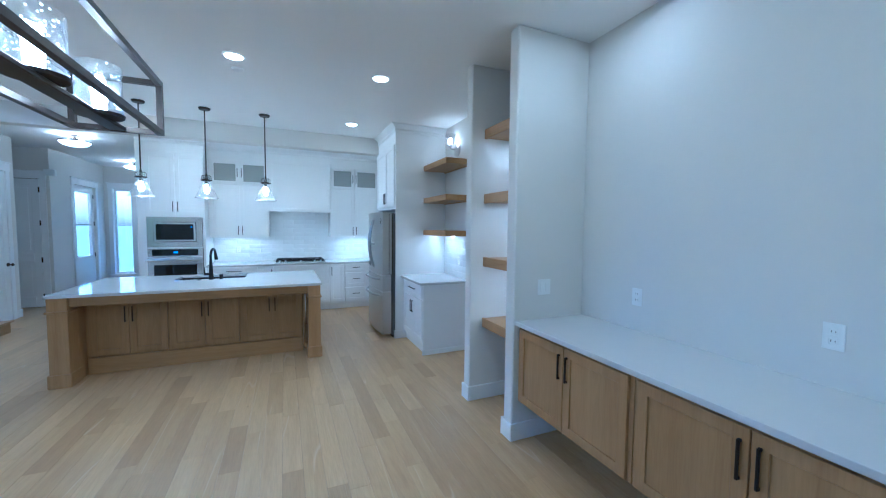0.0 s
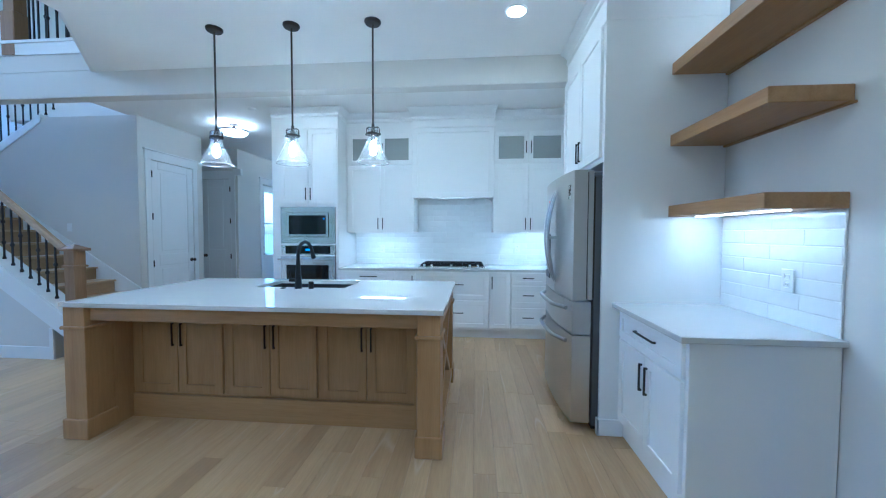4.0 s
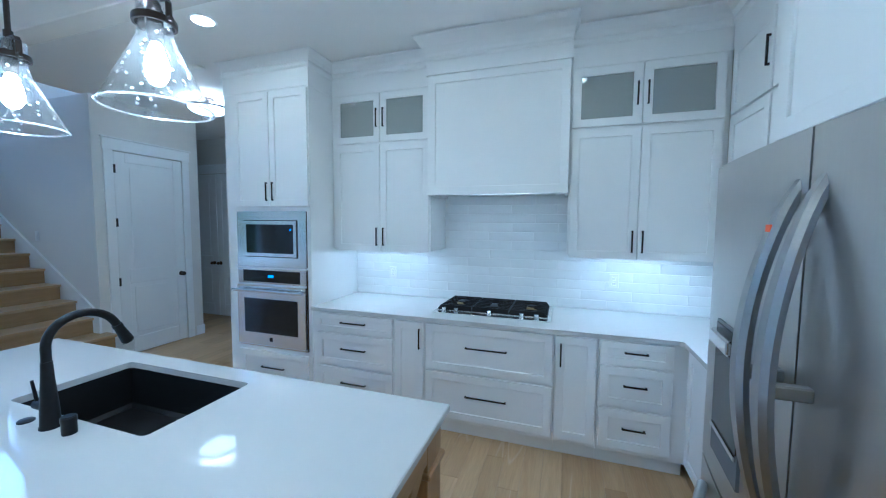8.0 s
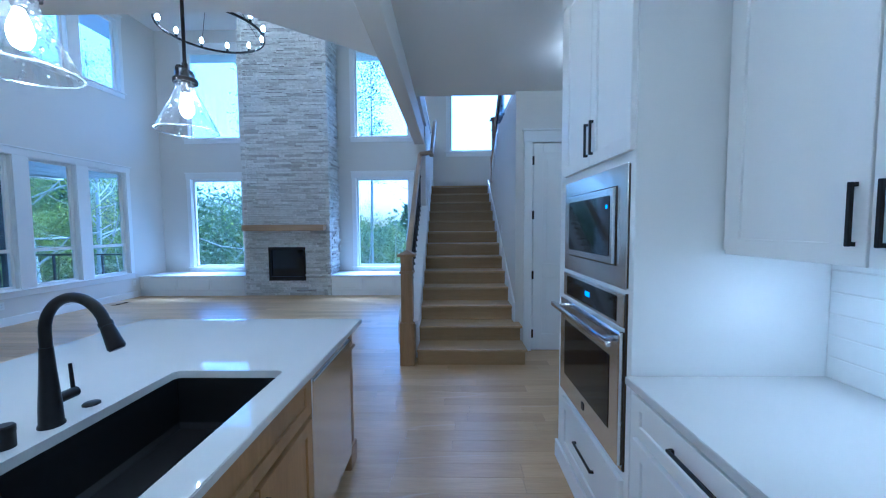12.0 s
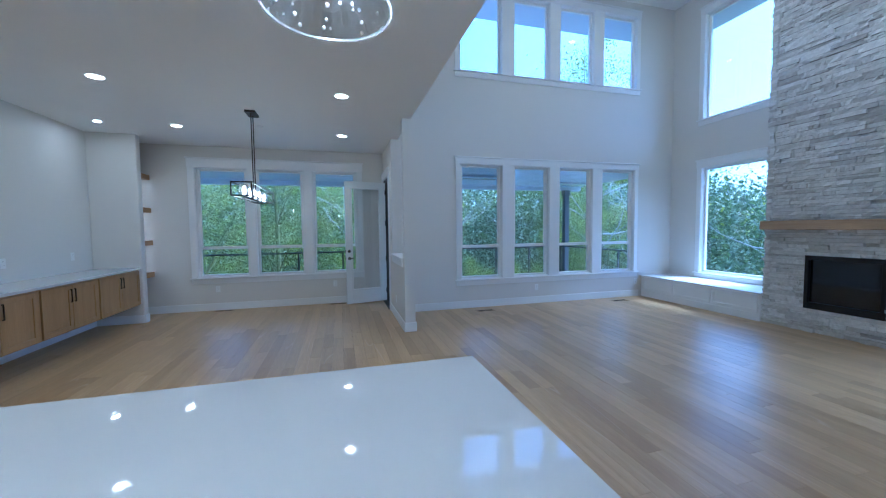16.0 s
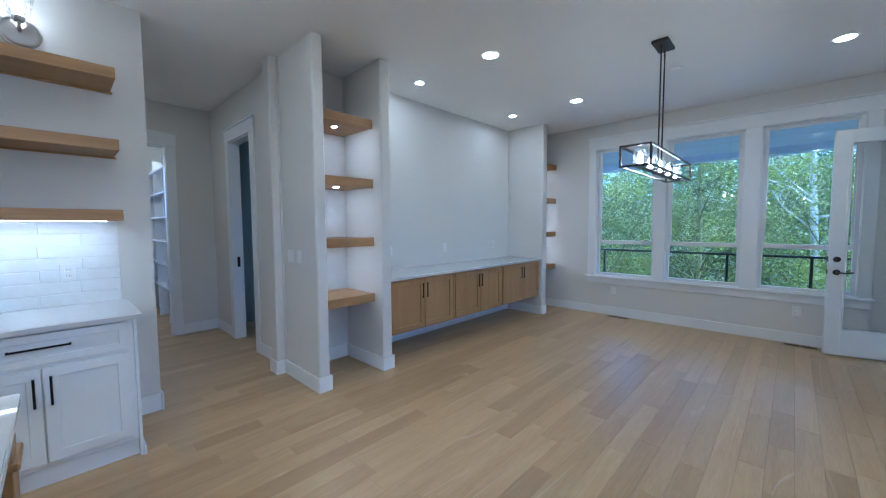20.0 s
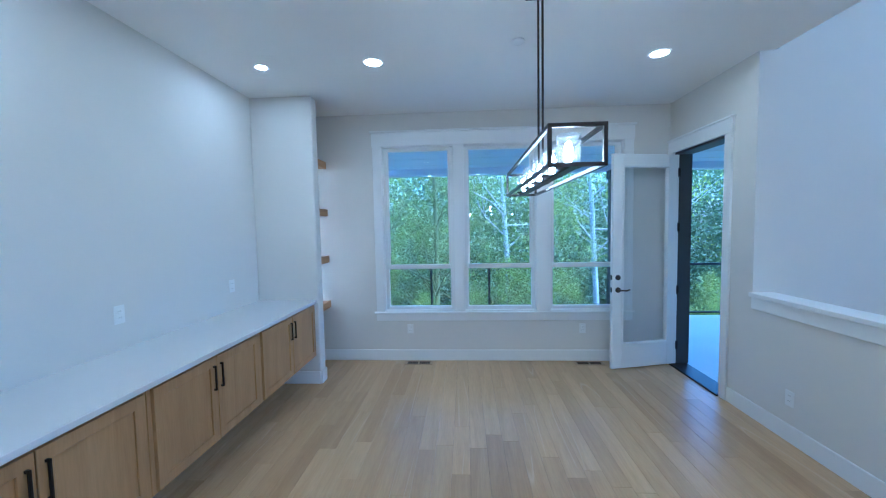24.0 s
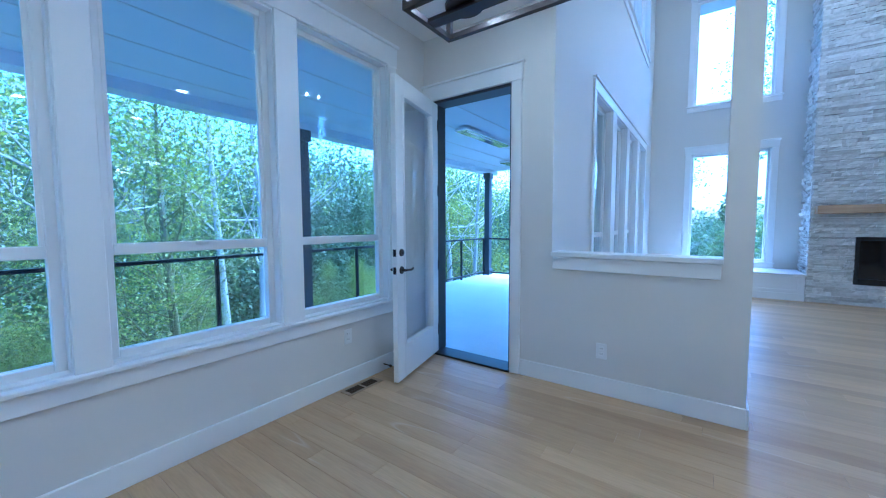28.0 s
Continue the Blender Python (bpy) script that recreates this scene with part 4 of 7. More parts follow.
boxes("base_trim", CABW, tall, (-1.97, -1.035, 0.0, 0.018, 0.0, 0.115), F=FK, bev=0.004)

# base units
cabinet("white base cabinet with three drawers", FK, -1.03, -0.25, KD, 0.11, 0.884, [("drawer", -0.975, -0.265, 0.725, 0.872, "c"), ("drawer", -0.975, -0.265, 0.435, 0.705, "c"), ("drawer", -0.975, -0.265, 0.145, 0.415, "c")], toe=1, group="kitchen base cabinets")
cabinet("narrow white base cabinet with one door", FK, -0.248, 0.012, KD, 0.11, 0.884, [("door", -0.238, 0.001, 0.145, 0.872, "rh")], toe=1, group="kitchen base cabinets")
cabinet("wide white base cabinet with two deep drawers", FK, 0.014, 0.976, KD, 0.11, 0.884, [("drawer", 0.025, 0.965, 0.52, 0.872, "c"), ("drawer", 0.025, 0.965, 0.145, 0.50, "c")], toe=1, group="kitchen base cabinets")
cabinet("narrow white base cabinet with one door", FK, 0.978, 1.256, KD, 0.11, 0.884, [("door", 0.988, 1.246, 0.145, 0.872, "lh")], toe=1, group="kitchen base cabinets")
cabinet("white corner base cabinet with three drawers", FK, 1.258, 1.783, KD, 0.11, 0.884, [("drawer", 1.27, 1.695, 0.725, 0.872, "c"), ("drawer", 1.27, 1.695, 0.435, 0.705, "c"), ("drawer", 1.27, 1.695, 0.145, 0.415, "c")], toe=1, group="kitchen base cabinets")
cabinet("white base cabinet with one tall door beside the fridge", FR, -7.239, -6.70, XE - 1.785, 0.11, 0.884, [("door", -7.19, -6.72, 0.145, 0.872, "rh")], toe=1, group="kitchen base cabinets")
cabinet("white base cabinet with three drawers beside the fridge", FR, -6.698, -6.062, XE - 1.785, 0.11, 0.884, [("drawer", -6.69, -6.08, 0.725, 0.872, "c"), ("drawer", -6.69, -6.08, 0.435, 0.705, "c"), ("drawer", -6.69, -6.08, 0.145, 0.415, "c")], toe=1, group="kitchen base cabinets")

# worktop of the kitchen, one L
bm = bmesh.new()
prism(bm, [(-1.033, 7.262 - 0.045), (1.72, 7.262 - 0.045), (1.745, 7.20), (1.745, 6.063), (XE + 0.005, 6.063), (XE + 0.005, KN), (-1.033, KN)], 2, 0.885, 0.915)
bmesh.ops.bevel(bm, geom=[e for e in bm.edges if all(v.co.z > 0.91 for v in e.verts)], offset=0.003, segments=2, affect="EDGES")
tagged(part("worktop", bm, QUARTZ), "white quartz worktop along two kitchen walls", "worktop")

# wall units with glass tops
for a, b, lab in ((-1.033, -0.068, "white wall cabinet with glass top doors"), (1.038, 2.029, "white wall cabinet with glass top doors in the corner")):
    m = (a + b) / 2 + (0.01 if a < 0 else -0.022)
    l, r = a + (0.035 if a < 0 else 0.012), b - (0.012 if a < 0 else 0.03)
    w = cabinet(lab, FU, a, b, UD, 1.40, 2.775, [("door", l, m - 0.003, 1.386, 2.325, "rl"), ("door", m + 0.003, r, 1.386, 2.325, "ll"),
                ("glass_door", l, m - 0.003, 2.345, 2.765, "rm"), ("glass_door", m + 0.003, r, 2.345, 2.765, "lm")], group="kitchen wall cabinets", hollow=(2.36, 2.75))
    crown(w, FU, a, b, UD, ends=(False, False))
    boxes("light_strip", STRIPGLOW, w, (a + 0.16, b - 0.16, -0.16, -0.13, 1.3955, 1.3995), F=FU, label="lit strip under the cabinet")
for a, b, lab in ((-7.55, -7.0, "white wall cabinet in the corner"), (-6.998, -6.06, "white wall cabinet beside the fridge")):
    m = (a + b) / 2
    fr = [("door", a + 0.05, b - 0.01, 1.386, 2.325, "rl"), ("door", a + 0.05, b - 0.01, 2.345, 2.765, "rm")] if a < -7.2 else \
        [("door", a + 0.01, m - 0.003, 1.386, 2.325, "rl"), ("door", m + 0.003, b - 0.01, 1.386, 2.325, "ll"), ("door", a + 0.01, m - 0.003, 2.345, 2.765, "rm"), ("door", m + 0.003, b - 0.01, 2.345, 2.765, "lm")]
    w = cabinet(lab, FQ, a, b, XE - 2.03, 1.40, 2.775, fr, group="kitchen wall cabinets")
    crown(w, FQ, a, b, XE - 2.03, ends=(False, False), proj=0.095)
    boxes("light_strip", STRIPGLOW, w, (a + 0.1, b - 0.1, -0.16, -0.13, 1.3955, 1.3995), F=FQ, label="lit strip under the cabinet")

# hood
FH = frame_of((0, 7.50, 0), (1, 0, 0), (0, -1, 0))
hood = thing("range_hood", "boxed white range hood over the cooktop", "range hood", (0.5, 7.7, 1.89))
boxes("body", CABW, hood, (-0.064, 1.034, -0.48, 0.0, 1.895, 2.84), (-0.064, -0.04, -0.48, 0.0, 1.87, 1.895), (1.01, 1.034, -0.48, 0.0, 1.87, 1.895), (-0.04, 1.01, -0.02, 0.0, 1.87, 1.895), F=FH)
shaker("front_panel", FH, -0.064, 1.034, 1.87, 2.82, CABW, hood, 0.065)
bm = bmesh.new()
box(bm, 0.03, 0.94, -0.42, -0.05, 1.880, 1.893, FH)
part("grille_plate", bm, STEEL, hood, "steel hood insert")
for i in range(26):
    boxes("grille_bar", STEEL, hood, (0.20 + i * 0.022, 0.212 + i * 0.022, -0.38, -0.10, 1.874, 1.8796), F=FH)
boxes("hood_lamp", HOODGLOW, hood, (0.19, 0.79, -0.047, -0.023, 1.882, 1.893), F=FH, label="lit bar behind the front edge")
crown(hood, frame_of((0, 7.47, 0), (1, 0, 0), (0, -1, 0)), -0.07, 1.04, 0.45, 2.82, proj=0.225, side=0.042)

# fridge housing
house = thing("fridge_housing", "tall white fridge surround with two top doors", "cabinet", (2.1, 5.5, 0))
boxes("side_panel", CABW, house, (1.645, XE + 0.005, 4.985, 5.01, 0, 2.775))
boxes("side_panel", CABW, house, (1.645, XE + 0.005, 6.0, 6.06, 0, 2.775))
boxes("base_trim", CABW, house, (1.629, 1.645, 4.97, 5.012, 0, 0.115), (1.629, 1.80, 4.970, 4.984, 0, 0.115), bev=0.003)
FF = frame_of((1.645, 0, 0), (0, -1, 0), (-1, 0, 0))
boxes("body", CABW, house, (-6.0, -5.01, XE * -1 + 1.645, 0, 1.86, 2.775), F=FF)
for a, b, h in ((-6.03, -5.525, "rl"), (-5.519, -5.03, "ll")):
    d = shaker("door", FF, a, b, 1.895, 2.76, CABW, house)
    pull(FF, (b - 0.03) if h == "rl" else (a + 0.03), 2.03, 0.16, True, d)
crown(house, frame_of((1.647, 0, 0), (0, -1, 0), (-1, 0, 0)), -6.06, -4.985, XE - 1.647, ends=(False, True), proj=0.075, side=0.07)


# ---- fridge ----
def bowed(bm, y0, y1, z0, z1, xb, xf, bow, n=14, lo=0.0, hi=1.0):
    """A door slab whose front bows out; lo and hi say which share of the full bow it covers."""
    cols = []
    for i in range(n + 1):
        s = i / n
        k = lo + (hi - lo) * s
        x = xf - bow * (1 - (2 * k - 1) ** 2)
        y = y0 + (y1 - y0) * s
        cols.append([bm.verts.new(p) for p in ((x, y, z0), (x, y, z1), (xb, y, z1), (xb, y, z0))])
    for a, b in zip(cols, cols[1:]):
        for i in range(4):
            bm.faces.new((a[i], a[(i + 1) % 4], b[(i + 1) % 4], b[i]))
    bm.faces.new(cols[0])
    bm.faces.new(cols[-1][::-1])


fr = thing("refrigerator", "stainless french-door refrigerator with water dispenser", "refrigerator", (2.0, 5.53, 0))
boxes("body", GREYBODY, fr, (1.712, 2.38, 5.07, 5.985, 0.03, 1.775), bev=0.004)
boxes("plinth", RUBBER, fr, (1.72, 2.3, 5.09, 5.97, 0.0, 0.03))
Y0, Y1, SEAM = 5.05, 5.998, 5.475
XF, BOW = 1.566, 0.033
front = lambda y: XF - BOW * (1 - (2 * (y - Y0) / (Y1 - Y0) - 1) ** 2)
for a, b in ((Y0, SEAM - 0.003), (SEAM + 0.003, Y1)):
    bm = bmesh.new()
    bowed(bm, a, b, 0.915, 1.812, 1.656, XF, BOW, 12, (a - Y0) / (Y1 - Y0), (b - Y0) / (Y1 - Y0))
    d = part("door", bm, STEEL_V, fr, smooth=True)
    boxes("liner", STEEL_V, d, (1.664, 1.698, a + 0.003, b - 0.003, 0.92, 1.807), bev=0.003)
    boxes("gasket", RUBBER, d, (1.652, 1.664, a + 0.008, b - 0.008, 0.925, 1.80), (1.698, 1.712, a + 0.012, b - 0.012, 0.93, 1.79))
    s = -1 if a == Y0 else 1
    # broad bowed bar, flat in section
    bm = bmesh.new()
    rings = []
    for i in range(21):
        q = i / 20
        z = 0.985 + 0.745 * q
        h = math.sin(math.pi * q) ** 0.75
        x, w = 1.536 - 0.082 * h, 0.012 + 0.010 * h
        yy = SEAM + s * (0.034 + 0.012 * h)
        rings.append([bm.verts.new(p) for p in ((x, yy - w * 0.6, z), (x, yy + w * 0.6, z), (x + 0.010, yy + w, z), (x + 0.022, yy + w * 0.8, z), (x + 0.022, yy - w * 0.8, z), (x + 0.010, yy - w, z))])
    for r0, r1 in zip(rings, rings[1:]):
        for k in range(6):
            bm.faces.new((r0[k], r0[(k + 1) % 6], r1[(k + 1) % 6], r1[k]))
    bm.faces.new(rings[0])
    bm.faces.new(rings[-1][::-1])
    hn = part("handle", bm, HANDLE, d, "broad curved steel handle", True)
    yy = SEAM + s * 0.044
    boxes("lug", HANDLE, hn, (1.47, front(yy) + 0.002, yy - 0.011, yy + 0.011, 1.335, 1.36), bev=0.003)
    if s < 0:
        xs = front(5.13) - 0.003
        plate = boxes("sticker", DARKGAP, d, (xs, xs + 0.002, 5.10, 5.155, 1.674, 1.72), label="black sticker with the number 10")
        fc = bpy.data.curves.new("digits", "FONT")
        fc.body, fc.size, fc.align_x, fc.align_y, fc.extrude = "10", 0.042, "CENTER", "CENTER", 0.0004
        fo = bpy.data.objects.new("digits_curve", fc)
        scene.collection.objects.link(fo)
        me = bpy.data.meshes.new_from_object(fo.evaluated_get(bpy.context.evaluated_depsgraph_get()))
        bpy.data.objects.remove(fo)
        me.transform(Matrix.Translation((xs - 0.0006, 5.1275, 1.699)) @ Matrix(((0, 0, -1, 0), (-1, 0, 0, 0), (0, 1, 0, 0), (0, 0, 0, 1))))
        bm = bmesh.new()
        bm.from_mesh(me)
        part("digits", bm, PLASTIC, plate, "white number 10")
        for zz, hh, w0, mm in ((1.668, 0.006, 5.112, DARKGAP), (1.659, 0.006, 5.104, DARKGAP), (1.650, 0.006, 5.104, DARKGAP)):
            boxes("sticker_line", mm, d, (xs, xs + 0.002, w0, 5.153, zz - hh / 2, zz + hh / 2))
        boxes("sticker", mat("green sticker", (0.03, 0.12, 0.08), 0.5), d, (xs, xs + 0.002, 5.130, 5.155, 1.622, 1.642))
        boxes("sticker", PLASTIC, d, (xs, xs + 0.002, 5.104, 5.129, 1.622, 1.642))
    else:
        boxes("sticker", mat("orange sticker", (0.75, 0.12, 0.02), 0.5), d, (1.493, 1.4965, SEAM + 0.030, SEAM + 0.047, 1.615, 1.64))
        def slanted(y0, y1, out, deep):
            return [(front(y0) - out, y0), (front(y1) - out, y1), (front(y1) + deep, y1), (front(y0) + deep, y0)]
        bm = bmesh.new()
        prism(bm, slanted(5.665, 5.87, 0.008, 0.02), 2, 1.0, 1.375)
        dp = part("dispenser", bm, GREYBODY, d, "dark water dispenser")
        # Dark glossy plate imitates the shaded recess; no well is cut.
        bm = bmesh.new()
        prism(bm, slanted(5.672, 5.863, 0.0105, 0.0), 2, 1.085, 1.368)
        part("well_shade_plate", bm, DARKGLASS, dp)
        bm = bmesh.new()
        prism(bm, slanted(5.70, 5.85, 0.032, 0.0), 2, 1.315, 1.355)
        bmesh.ops.bevel(bm, geom=bm.edges[:], offset=0.005, segments=2, affect="EDGES")
        part("dispenser_spout", bm, CHROME, dp, "steel spout block")
        bm = bmesh.new()
        prism(bm, slanted(5.672, 5.863, 0.014, 0.0), 2, 1.07, 1.082)
        part("drip_tray", bm, CHROME, dp)
for z0, z1 in ((0.68, 0.905), (0.06, 0.67)):
    bm = bmesh.new()
    bowed(bm, Y0, Y1, z0, z1, 1.69, XF, BOW, 20)
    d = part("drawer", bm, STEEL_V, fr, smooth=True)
    bm = bmesh.new()
    pts = [(XF - BOW * (1 - (2 * k - 1) ** 2) - 0.012 - 0.05 * min(1, 6 * (k - 0.09), 6 * (0.91 - k)), Y0 + (Y1 - Y0) * k, z1 - 0.055) for k in [0.09 + 0.82 * i / 20 for i in range(21)]]
    pipe(bm, pts, 0.015, 10)
    part("handle", bm, HANDLE, d, "steel bar handle", True)
boxes("hinge_cover", GREYBODY, fr, (1.70, 1.78, Y0 + 0.005, Y0 + 0.09, 1.768, 1.80), bev=0.006)
boxes("hinge_cover", GREYBODY, fr, (1.70, 1.78, Y1 - 0.09, Y1 - 0.005, 1.768, 1.80), bev=0.006)
fr.matrix_basis = Matrix.Translation((1.90, 5.503, 0))

# ---- oven and microwave ----
FA = frame_of((0, 7.262, 0), (1, 0, 0), (0, -1, 0))
mw = thing("microwave", "built-in stainless microwave with dark window", "microwave", (-1.46, 7.22, 1.24))
boxes("trim_frame", STEEL, mw, (-1.842, -1.078, 0.0, 0.03, 1.238, 1.735), F=FA, bev=0.003)
boxes("side_band", DARKGAP, mw, (-1.078, -1.072, 0.0, 0.024, 1.245, 1.73), F=FA)
boxes("gap", DARKGAP, mw, (-1.755, -1.165, 0.030, 0.032, 1.325, 1.655), F=FA)
dd = boxes("door", STEEL, mw, (-1.748, -1.172, 0.03, 0.046, 1.331, 1.649), F=FA, bev=0.003)
boxes("window", DARKGLASS, dd, (-1.715, -1.20, 0.046, 0.048, 1.362, 1.618), F=FA, label="dark glass window")
boxes("display", CLOCK, dd, (-1.235, -1.218, 0.048, 0.049, 1.565, 1.58), F=FA)
ov = thing("oven", "built-in stainless wall oven with bar handle", "oven", (-1.46, 7.22, 0.45))
boxes("frame", STEEL, ov, (-1.842, -1.078, 0.0, 0.02, 0.498, 1.232), F=FA, bev=0.002)
boxes("side_band", DARKGAP, ov, (-1.078, -1.070, 0.0, 0.03, 0.505, 1.225), F=FA)
cp = boxes("control_panel", STEEL, ov, (-1.838, -1.082, 0.02, 0.034, 1.085, 1.222), F=FA, bev=0.003)
boxes("control_glass", DARKGLASS, cp, (-1.775, -1.145, 0.034, 0.036, 1.10, 1.205), F=FA)
boxes("display", DIMSCREEN, cp, (-1.49, -1.43, 0.036, 0.037, 1.142, 1.166), F=FA, label="lit blue display")
od = boxes("door", STEEL, ov, (-1.838, -1.082, 0.02, 0.05, 0.522, 1.072), F=FA, bev=0.003)
boxes("window", DARKGLASS, od, (-1.755, -1.165, 0.05, 0.052, 0.635, 0.95), F=FA, label="dark glass window")
boxes("badge", DARKGLASS, od, (-1.475, -1.445, 0.05, 0.053, 0.565, 0.60), F=FA)
boxes("kick_strip", CHROME, ov, (-1.838, -1.082, 0.02, 0.03, 0.50, 0.516), F=FA)
bm = bmesh.new()
box(bm, -1.85, -1.07, 0.085, 0.108, 1.015, 1.04, FA, 0.008, 2)
for s in (-1.80, -1.14):
    box(bm, s - 0.02, s + 0.02, 0.05, 0.09, 1.018, 1.037, FA, 0.004)
part("handle", bm, CHROME, od, "heavy steel bar handle")

# ---- cooktop ----
ct = thing("cooktop", "five-burner gas cooktop with black grates", "cooktop", (0.475, 7.6, 0.915))
boxes("tray", STEEL, ct, (0.01, 0.94, 7.385, 7.885, 0.9155, 0.923), bev=0.002)
boxes("burner_plate", STEEL, ct, (0.03, 0.92, 7.475, 7.87, 0.9235, 0.927))
for bx, by, br in ((0.175, 7.57, 0.04), (0.175, 7.78, 0.05), (0.475, 7.68, 0.065), (0.775, 7.57, 0.05), (0.775, 7.78, 0.04)):
    bm = bmesh.new()
    lathe(bm, [(br + 0.008, 0.0), (br + 0.008, 0.008), (br, 0.012)], (bx, by, 0.927), 20)
    bn = part("burner", bm, mat("brass burner ring", (0.45, 0.33, 0.14), 0.35, 0.9), ct, "brass burner", True)
    bm = bmesh.new()
    lathe(bm, [(br, 0.012), (br, 0.02), (br * 0.7, 0.024)], (bx, by, 0.927), 20)
    part("burner_cap", bm, BLACK, bn, smooth=True)
for n_, (g0, g1) in enumerate(((0.033, 0.323), (0.329, 0.621), (0.627, 0.917))):
    bm = bmesh.new()
    gm = (g0 + g1) / 2
    lo, hi = (0.03 if n_ == 0 else 0.0), (0.03 if n_ == 2 else 0.0)
    for yy in (7.475, 7.865):
        prism(bm, [(g0, 0.932), (g1, 0.932), (g1 - hi, 0.970), (g0 + lo, 0.970)], 1, yy - 0.004, yy + 0.004)
    for xx in (g0 + 0.004 + lo, g1 - 0.004 - hi):
        box(bm, xx - 0.004, xx + 0.004, 7.479, 7.861, 0.945, 0.958)
    for i in range(6):
        yy = 7.53 + i * 0.056
        gap = (0.0, 0.055, 0.03, 0.03, 0.055, 0.0)[i]
        if gap:
            prism(bm, [(g0, 0.938), (gm - gap, 0.950), (gm - gap, 0.968), (g0 + lo, 0.968)], 1, yy - 0.003, yy + 0.003)
            prism(bm, [(gm + gap, 0.950), (g1, 0.938), (g1 - hi, 0.968), (gm + gap, 0.968)], 1, yy - 0.003, yy + 0.003)
        else:
            prism(bm, [(g0, 0.938), (g1, 0.938), (g1 - hi, 0.968), (g0 + lo, 0.968)], 1, yy - 0.003, yy + 0.003)
    for xx in (g0 + 0.012, g1 - 0.012):
        for yy in (7.482, 7.858):
            box(bm, xx - 0.006, xx + 0.006, yy - 0.006, yy + 0.006, 0.924, 0.94)
    part("grate", bm, IRON, ct, "black cast-iron grate")
for kx in (0.105, 0.205, 0.475, 0.725, 0.835):
    bm = bmesh.new()
    lathe(bm, [(0.021, 0.0), (0.021, 0.006), (0.018, 0.008), (0.0175, 0.032), (0.015, 0.035)], (kx, 7.43, 0.923), 20)
    part("knob", bm, CHROME, ct, "polished steel knob", True)


# ---- outlets, switches, vents ----
def outlet(F, u, z, wide=0.075, tall=0.118, kind="outlet", label="white double outlet plate on the wall", slots=True):
    o = thing(kind, label, "outlet" if kind == "outlet" else "switch", F[0] + F[1] * u + Z * z, kind + "s on the walls")
    boxes("plate", PLASTIC, o, (u - wide / 2, u + wide / 2, 0.0005, 0.006, z - tall / 2, z + tall / 2), F=F, bev=0.002)
    n = 1 if wide < 0.1 else 2
    for k in range(n):
        c = u + (k - (n - 1) / 2) * 0.046
        if slots:
            for s in (-0.021, 0.021):
                bm = bmesh.new()
                box(bm, c - 0.016, c + 0.016, 0.006, 0.0075, z + s - 0.014, z + s + 0.014, F, 0.003)
                r = part("receptacle", bm, PLASTIC, o)
                boxes("slot", DARKGAP, r, (c - 0.008, c - 0.006, 0.0075, 0.008, z + s - 0.003, z + s + 0.006), (c + 0.006, c + 0.008, 0.0075, 0.008, z + s - 0.003, z + s + 0.006), F=F)
        else:
            boxes("rocker", PLASTIC, o, (c - 0.016, c + 0.016, 0.006, 0.010, z - 0.033, z + 0.033), F=F, bev=0.002)
    return o


FT = frame_of((0, KN - 0.011, 0), (1, 0, 0), (0, -1, 0))
FT2 = frame_of((XE - 0.011, 0, 0), (0, -1, 0), (-1, 0, 0))
FB = frame_of((XE, 0, 0), (0, -1, 0), (-1, 0, 0))
outlet(FT, -0.62, 1.14)
outlet(FT, 1.42, 1.165)
outlet(FT2, -7.6, 1.15)
outlet(FT2, -4.45, 1.14)
for y in (1.68, 0.70, -0.45):
    outlet(FB, -y, 1.14)
outlet(FS, 0.87, 0.40)
outlet(FS, -1.24, 0.40)
outlet(FG, -5.07, 0.32)
outlet(FG, -7.45, 0.32)
outlet(frame_of((-2.24, 0, 0), (0, 1, 0), (1, 0, 0)), 0.08, 0.33)
outlet(frame_of((0, 6.0, 0), (1, 0, 0), (0, -1, 0)), -4.75, 0.36)
outlet(frame_of((0, 7.32, 0), (1, 0, 0), (0, -1, 0)), -5.1, 1.45, kind="switch", label="white light switch on the stair wall", slots=False)
outlet(frame_of((0, 2.18, 0), (1, 0, 0), (0, -1, 0)), 2.01, 1.155, 0.118, kind="switch", label="white double switch plate on the wall fin", slots=False)
FPN = frame_of((0, 2.98, 0), (-1, 0, 0), (0, 1, 0))
outlet(FPN, -2.23, 1.17, 0.118, kind="switch", label="white double switch plate on the wall fin", slots=False)
outlet(FPN, -2.05, 1.17, kind="switch", label="white single switch plate on the wall fin", slots=False)
chime = boxes("door_chime", PLASTIC, None, (-3.95, -3.78, 9.36, 9.42, 2.52, 2.64), bev=0.006)
chime.location = (-0.03, 0, 0)
tagged(chime, "white door chime box on the wall", "door chime")


